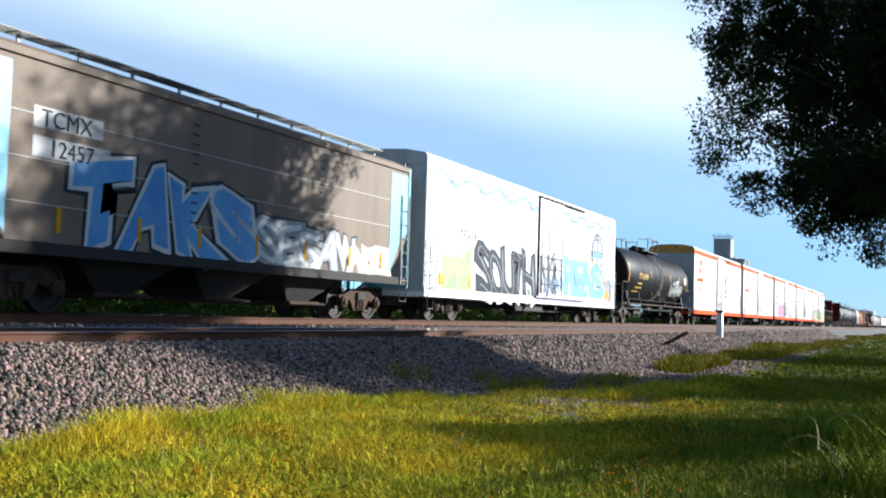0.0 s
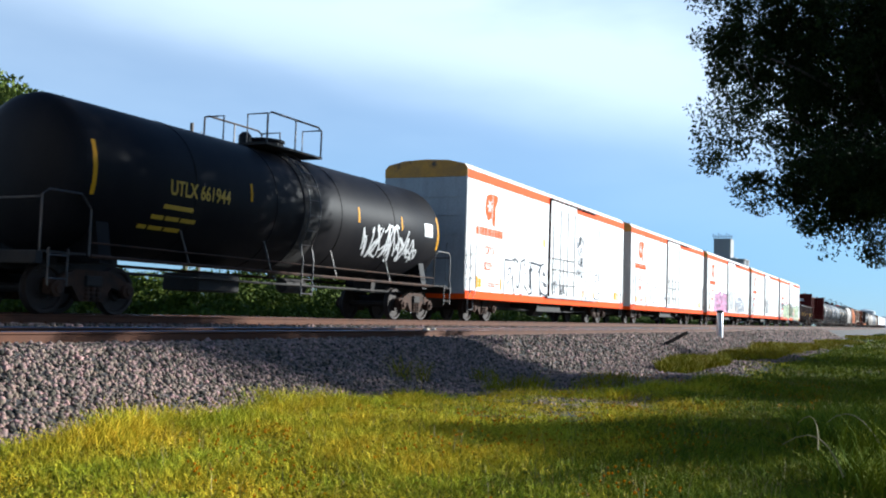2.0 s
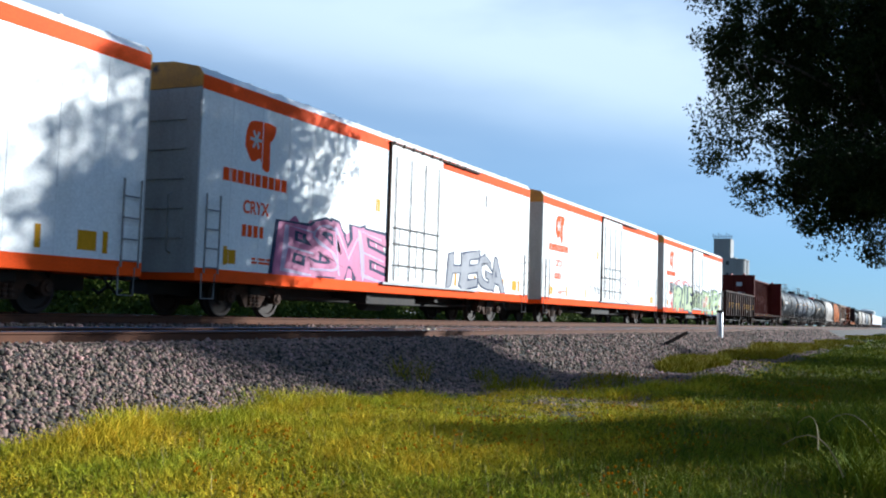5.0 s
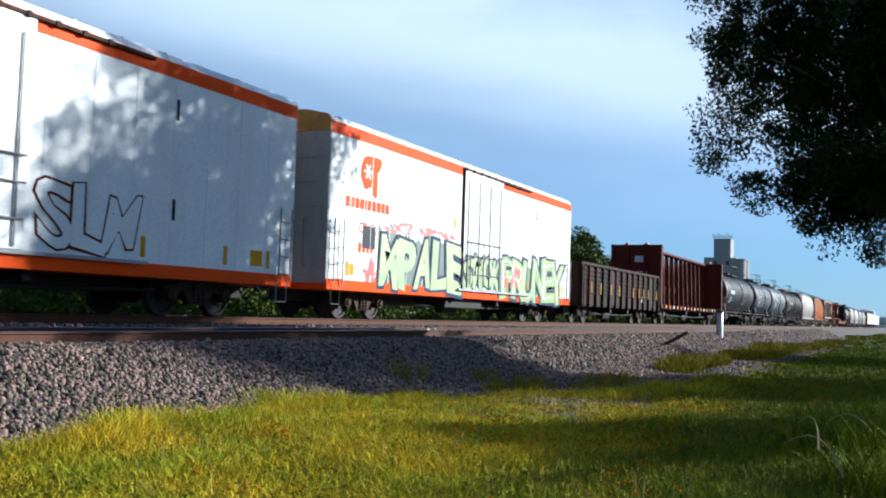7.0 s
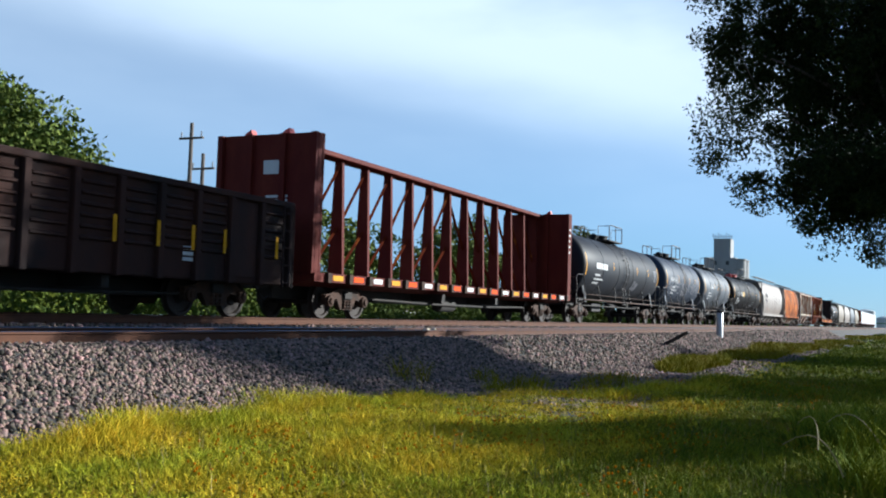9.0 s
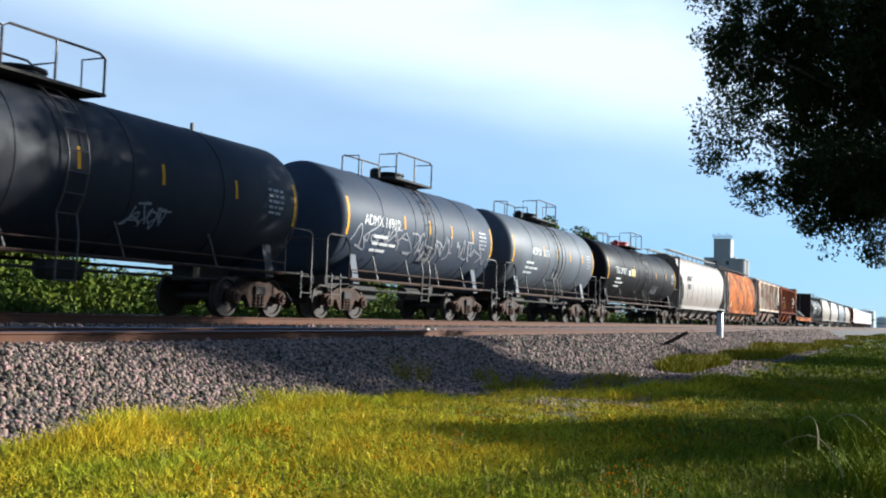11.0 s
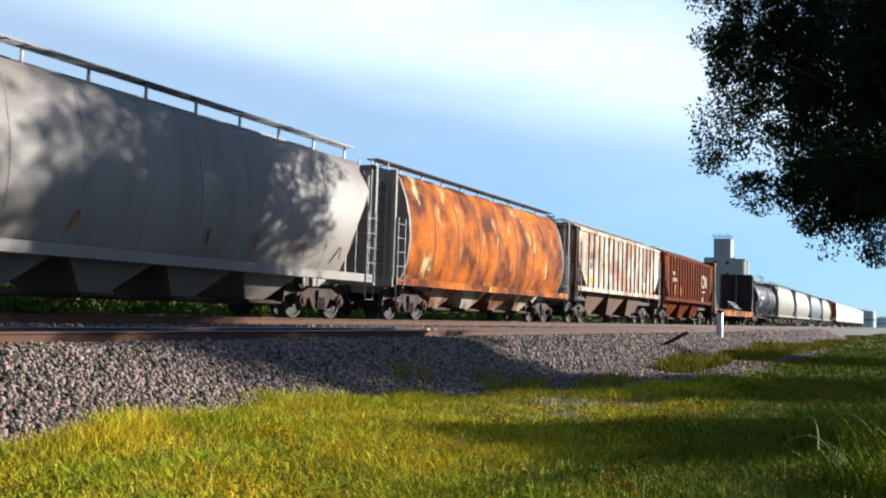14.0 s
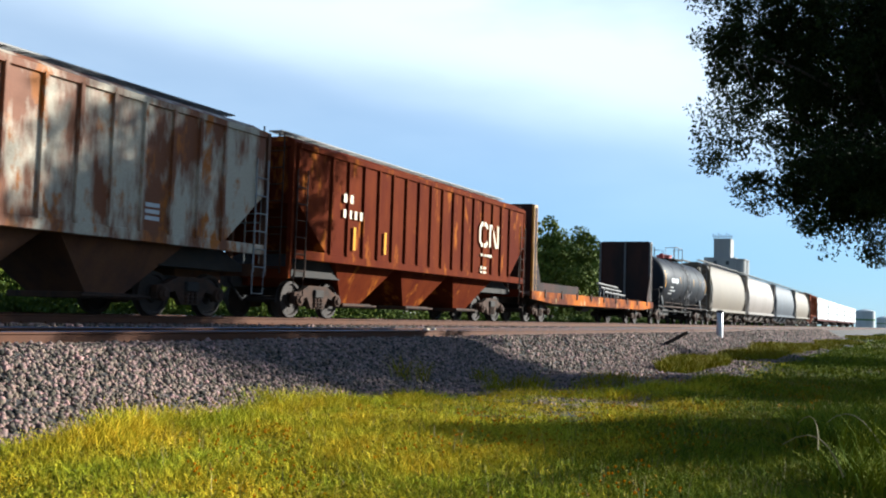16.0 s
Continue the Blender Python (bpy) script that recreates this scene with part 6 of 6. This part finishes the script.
    underframe(car, L, 0.95, False)
    return car


# ---------- the train ----------
def build_train():
    # taupe hopper with light blue ends
    car, L = hopper_car(10.55, 26.3, "smooth", "taupe covered hopper with light blue ends and large mural", "taupe", "understeel", 4.6, 1, "cyan", 0, 3)
    h = L / 2
    y = -1.522
    bm = new_bm()
    for s in (-1, 1):
        x0, x1 = sorted((s * (h - 0.24), s * (h - 1.25)))
        prism(bm, [(s * (h - 0.24), 4.15), (s * (h - 1.25), 4.15), (s * (h - 1.27), 1.3), (s * (h - 0.62), 2.25), (s * (h - 0.24), 2.5)], "y", y - 0.008, y)
    part("end_panel", bm, "cyan", car, "light blue painted end panel")
    bm = new_bm()
    for z in (3.35, 2.6, 1.85):
        box(bm, -h + 1.25, h - 1.25, y - 0.006, y, z, z + 0.018)
    part("side_seam", bm, "end_grey", car)
    bm = new_bm()
    for x in (-1.9, 3.0):
        for z in np.arange(1.9, 4.1, 0.2):
            if not 2.9 < z < 3.05:
                box(bm, x - 0.1, x + 0.1, y - 0.012, y, z, z + 0.035)
    part("rivet_row", bm, "letterdark", car)
    patch("stencil_board", car, -h + 1.75, -h + 3.35, 3.15, 3.5, y, "silver")
    patch("stencil_board", car, -h + 1.75, -h + 3.55, 2.65, 3.0, y, "silver")
    lettering("reporting_mark", "TCMX", 0.42, "letterdark", car, -h + 1.9, y - 0.012, 3.18, 1.0)
    lettering("reporting_number", "12457", 0.42, "letterdark", car, -h + 2.1, y - 0.012, 2.68, 1.0)
    graffiti(car, "TAKS", -h + 2.7, -h + 8.1, 1.22, 2.85, y, ((0.15, "letterdark"), (0.11, "letterwhite"), (0.065, "muralblue")), 21, 0.04, 0.09)
    graffiti(car, "SESAW", -h + 8.2, -h + 12.6, 1.24, 2.2, y, ((0.12, "letterdark"), (0.08, "silver"), (0.0, "letterwhite")), 22, 0.03, 0.09)
    graffiti(car, "NoE", -h + 12.4, h - 1.3, 1.24, 1.95, y, ((0.10, "cream"), (0.02, "letterwhite")), 23, 0.03, 0.1)
    reflectors(car, [-h + k for k in (2.4, 4.4, 6.2, 8.2, 10.2, 12.3, 14.0)], 1.4, 1.85, y - 0.012, 0.1)

    insulated_car(27.3, 48.4, "bn", "white insulated box car with round herald and spray murals", 0)

    # black tank car
    car, tank, a, b, R, zc = tank_car(50.25, 67.15, 51.4, 66.0, "black tank car with a stained middle band and yellow lettering", "blacktank", 1.50, 2.62, "black", band="understeel")
    end_stripes(tank, a, b, R, zc)
    wrap_on_shell(lettering("reporting_mark", "UTLX 661944", 0.42, "letteryellow", tank, a + 2.1, -R, zc - 0.2, 0.8, bold=0.006), R, zc)
    for k, row in enumerate(((0.9,), (0.35, 0.4, 0.45), (0.25, 0.4, 0.45))):
        wrap_on_shell(bars("stencil_bar", tank, a + 2.0 - 0.25 * k, zc - 0.5 - 0.24 * k, -R, (row,), 0.09, "letteryellow"), R, zc)
    bm = new_bm()
    rng = random.Random(3)
    for i in range(16):
        x0 = b - 4.6 + 3.0 * i / 16
        stroke(bm, curve_pts([(x0 + rng.uniform(-0.1, 0.5), zc - 1.0 + rng.uniform(0, 1.0)) for _ in range(5)]), 0.06, -R)
    wrap_on_shell(part("spray_tag", bm, "letterwhite", tank, "white sprayed scribble on the tank"), R, zc)
    on_shell(tank, b - 1.0, b - 0.45, zc - 0.1, zc + 0.3, R, zc, "letterwhite", "data_board")

    for i in range(5):
        s = 68.0 + 21.17 * i
        insulated_car(s, s + 19.6, "cryo", ("white insulated box car with orange stripe and dark spray outlines", "white insulated box car with orange stripe and pale spray piece",
                                            "white insulated box car with orange stripe and pink mural", "white insulated box car with orange stripe and red scribble",
                                            "white insulated box car with orange stripe and green mural")[i], i + 1)
    gondola(173.7, 188.5)
    centerbeam(189.6, 209.9)

    for s0, s1, c0, c1, mt, lab, dome, lt in ((211.0, 227.1, 212.2, 226.1, "greytank", "dark grey tank car with small white stencilling", "black", "letterwhite"),
                                              (227.6, 239.2, 228.5, 238.4, "bluegrey", "short blue-grey tank car with pale sprayed scribbles", "black", "letterwhite"),
                                              (239.8, 251.5, 240.5, 250.7, "paletank", "short pale grey tank car", "black", "letterwhite"),
                                              (252.0, 269.2, 253.2, 268.1, "blacktank", "black tank car with a red manway cover", "red", "letterwhite"),
                                              (359.0, 374.0, 360.4, 373.0, "greytank", "dark grey tank car near the end of the train", "red", "letterwhite")):
        short = c1 - c0 < 12
        car, tank, a, b, R, zc = tank_car(s0, s1, c0, c1, lab, mt, 1.52, 2.62 if not short else 2.66, dome)
        end_stripes(tank, a, b, R, zc)
        if c0 == 253.2:
            wrap_on_shell(lettering("reporting_mark", "TILX 291037", 0.44, "letterwhite", tank, a + 1.3, -R, zc - 0.12, 0.9), R, zc)
            on_shell(tank, a + 4.3, a + 5.1, zc - 0.15, zc + 0.2, R, zc, "letteryellow", "hazard_board")
            on_shell(tank, a + 3.8, a + 4.1, zc - 0.15, zc + 0.1, R, zc, "letterwhite", "stencil_square")
        elif c0 == 228.5:
            wrap_on_shell(lettering("reporting_mark", "ADMX 16910", 0.40, "letterwhite", tank, a + 0.9, -R, zc - 0.1, 0.9), R, zc)
            bm = new_bm()
            for i in range(26):
                x0 = a + 0.5 + (b - a - 1.2) * i / 26
                stroke(bm, curve_pts([(x0 + rng.uniform(-0.2, 0.5), zc - 0.8 + rng.uniform(0, 0.8)) for _ in range(4)]), 0.05, -R)
            wrap_on_shell(part("spray_tag", bm, "silver", tank, "pale sprayed scribbles along the tank"), R, zc)
        elif c0 == 240.5:
            wrap_on_shell(lettering("reporting_mark", "ADMX 16213", 0.40, "letterwhite", tank, a + 2.0, -R, zc - 0.05, 0.9), R, zc)
        else:
            wrap_on_shell(bars("number_bar", tank, a + 1.6, zc - 0.1, -R, ((0.2, 0.2, 0.2, 0.2, 0.05, 0.2, 0.2, 0.2),), 0.28, lt, 0.1), R, zc)
        for k, row in enumerate(((0.8,), (0.35, 0.5, 0.4), (0.3, 0.5))):
            wrap_on_shell(bars("stencil_bar", tank, a + 1.5, zc - 0.42 - 0.2 * k, -R, (row,), 0.08, lt), R, zc)
        for k, row in enumerate(((0.12, 0.22, 0.1), (0.2, 0.12, 0.14), (0.1, 0.26, 0.1), (0.16, 0.1, 0.18), (0.22, 0.2))):
            wrap_on_shell(bars("data_line", tank, b - 1.15, zc + 0.28 - 0.13 * k, -R, (row,), 0.06, "silver", 0.5), R, zc)
        bm = new_bm()
        for i in range(9):
            x0 = b - 5.6 + 1.1 * i / 9
            stroke(bm, curve_pts([(x0 + rng.uniform(-0.1, 0.3), zc - 1.0 + rng.uniform(0, 0.55)) for _ in range(4)]), 0.04, -R)
        wrap_on_shell(part("spray_tag", bm, "silver", tank, "pale sprayed scribble"), R, zc)

    car, L = hopper_car(269.3, 286.0, "round", "pale grey covered hopper with curved sides", "hopgrey", "hopgrey", 4.42, 2, None, 0, 4, True)
    h = L / 2
    lettering("reporting_mark", "BNGX", 0.46, "letterdark", car, -h + 2.4, -1.562, 2.85, 0.95, bold=0.012)
    lettering("reporting_number", "31033", 0.46, "letterdark", car, -h + 2.3, -1.572, 2.3, 0.95, bold=0.012)
    bm = new_bm()
    for i in range(1, 9):
        x = -h + 0.95 + (L - 1.9) * i / 9
        pr = [(-1.285, 1.22), (-1.488, 1.77), (-1.548, 2.41), (-1.508, 2.96), (-1.368, 3.56), (-1.148, 4.1)]
        prism(bm, pr + [(p[0] + 0.03, p[1]) for p in pr[::-1]], "x", x - 0.014, x + 0.014)
    part("side_seam", bm, "hopgrey", car)
    bm = new_bm()
    for k in (0.22, 0.34, 0.56, 0.66, 0.78, 0.88):
        stroke(bm, [(-h + k * L, 1.5), (-h + k * L + 0.12, 1.85)], 0.07, -1.52)
    part("reflector", bm, "rust", car)

    car, L = hopper_car(287.0, 303.0, "round", "heavily rusted orange cylindrical covered hopper", "rust", "rustwhite", 4.45, 3, "hopgrey", 0, 4)
    h = L / 2
    bm = new_bm()
    for i in range(1, 8):
        x = -h + 0.95 + (L - 1.9) * i / 8
        pr = [(-1.285, 1.22), (-1.488, 1.77), (-1.55, 2.41), (-1.512, 2.96), (-1.372, 3.56), (-1.152, 4.12)]
        prism(bm, pr + [(p[0] + 0.03, p[1]) for p in pr[::-1]], "x", x - 0.03, x + 0.03)
    part("side_seam", bm, "rustdark", car)
    # rusty bays, in the darker rust colour to carry the shadow under the body
    car, L = hopper_car(304.0, 319.9, "flat", "rust-streaked white covered hopper with ribbed sides", "rustwhite", "rustdark", 4.4, 4, "rustdark", 16, 3)
    h = L / 2
    bars("number_bar", car, -h + 2.0, 2.9, -1.52, ((0.08, 0.16, 0.16, 0.16), (0.15, 0.15, 0.15, 0.15)), 0.28, "letterdark", 0.15, 1.6)
    bars("stencil_bar", car, h - 4.1, 2.1, -1.525, ((0.4,), (0.4,), (0.4,)), 0.08, "letterwhite")
    patch("placard", car, -h + 2.05, -h + 2.45, 1.75, 2.07, -1.525, "yellow")
    car, L = hopper_car(320.8, 336.6, "flat", "brown-red ribbed covered hopper with pale emblem", "maroon", "maroon", 4.4, 5, "maroon", 16, 3)
    h = L / 2
    bm = new_bm()
    for pts in ([(h - 3.85, 3.18), (h - 4.0, 3.3), (h - 4.35, 3.3), (h - 4.5, 3.15), (h - 4.5, 2.72), (h - 4.35, 2.58), (h - 4.0, 2.58), (h - 3.85, 2.7)],
                [(h - 3.62, 2.55), (h - 3.62, 3.3), (h - 3.45, 3.3), (h - 3.05, 2.58), (h - 2.9, 2.58), (h - 2.9, 3.33)]):
        stroke(bm, pts, 0.15, -1.575)
    part("emblem", bm, "cream", car, "pale round-cornered line emblem")
    bars("stencil_bar", car, h - 4.4, 2.2, -1.575, ((0.3, 0.1, 0.5), (), (), (0.5,), (0.5,)), 0.09, "cream")
    bars("number_bar", car, -h + 2.3, 3.0, -1.575, ((0.16, 0.16), (0.13, 0.13, 0.13, 0.13)), 0.22, "cream", 0.35, 1.8)
    reflectors(car, (-h + 4.6, -h + 2.9), 1.8, 2.4, -1.575, 0.12)
    bulkhead_flat(337.5, 357.3)
    for s0, s1, mt in ((374.6, 391.6, "tan"), (392.4, 411.0, "hopgrey"), (411.9, 430.2, "paletank"), (431.0, 448.6, "tan")):
        hopper_car(s0, s1, "round", "curved-side covered hopper far down the train", mt, mt, 4.5, 6, None, 0, 3)
    hopper_car(449.4, 461.5, "flat", "dark ribbed hopper far down the train", "maroon", "maroon", 4.6, 7, None, 10, 2)
    for i in range(5):
        lumber_car(462.4 + 21.4 * i, 482.8 + 21.4 * i)


build_train()


def split_pieces():
    """Give every separate piece of a repeated part its own object."""
    kinds = ("panel_seam", "side_post", "lock_rod", "end_rib", "roof_seam", "roof_hatch", "board_bracket", "end_post", "winch",
             "stake_pocket", "side_corrugation", "cross_bearer", "grab_iron", "rail_bracket", "side_rail", "bulkhead_post", "weld_seam", "end_panel", "side_seam", "spring_nest", "side_frame", "bearing_cap", "name_bar", "number_bar", "rivet_row", "spray_tag", "platform_railing")
    done = {}
    for ob in [o for o in scene.objects if o.type == "MESH" and o.parent and o.name.split(".")[0] in kinds]:
        me = ob.data
        if not me.polygons:
            bpy.data.objects.remove(ob)
            continue
        if me.name not in done:
            bm = bmesh.new()
            bm.from_mesh(me)
            todo, pieces = set(bm.verts), []
            while todo:
                stack, seen = [next(iter(todo))], set()
                while stack:
                    v = stack.pop()
                    if v in seen:
                        continue
                    seen.add(v)
                    stack += [e.other_vert(v) for e in v.link_edges if e.other_vert(v) not in seen]
                todo -= seen
                pieces.append(sorted(v.index for v in seen))
            bm.free()
            pieces.sort()
            smooth = me.polygons[0].use_smooth
            out = []
            if len(pieces) > 1:
                for ids in pieces:
                    remap = {v: k for k, v in enumerate(ids)}
                    polys = [[remap[v] for v in p.vertices] for p in me.polygons if p.vertices[0] in remap]
                    m2 = bpy.data.meshes.new(me.name)
                    m2.from_pydata([me.vertices[v].co[:] for v in ids], [], polys)
                    m2.materials.append(me.materials[0])
                    if smooth:
                        m2.polygons.foreach_set("use_smooth", [True] * len(m2.polygons))
                        m2.set_sharp_from_angle(angle=radians(38))
                    out.append(m2)
            done[me.name] = out
        out = done[me.name]
        if not out:
            continue
        ob.data = out[0]
        for m2 in out[1:]:
            q = part(ob.name.split(".")[0], m2, None, ob.parent, at=ob.matrix_basis.copy())
            if "label" in ob:
                tagged(q, ob["label"])


split_pieces()

# ---------- movement ----------
SPEED = 18.70
LAG = [(0.0, 0.0), (0.5, -0.42), (1.0, -0.6), (1.5, 0.56), (2.0, 0.28), (2.5, 0.08), (3.0, 0.35), (3.5, 0.35), (4.0, 0.2), (6.5, 0.26), (7.0, 0.05), (7.5, -0.19),
       (8.0, -0.43), (8.5, 0.5), (9.0, 0.1), (11.5, 0.15), (12.0, 0.01), (12.5, -0.15), (13.0, -0.42), (13.5, 0.24), (14.0, -0.12), (14.5, 0.8), (15.0, 1.8), (15.5, 1.85), (16.0, 1.5)]


def motions():
    """The train runs towards -x; its wheels roll on the rails."""
    for car, mid in CARS:
        walk(car, [(t, pose(mid - SPEED * t - d, TRAIN_TRACK, 0)) for t, d in LAG])
    ts = [i / 30 for i in range(481)]
    gone = np.interp(ts, [q[0] for q in LAG], [SPEED * q[0] + q[1] for q in LAG])
    turns = [Matrix.Rotation(-g / RW, 4, "Y") for g in gone]
    for wheel, k in WHEELS:
        base = pose(k, 0, RW)
        walk(wheel, [(t, base @ m) for t, m in zip(ts, turns)])


motions()
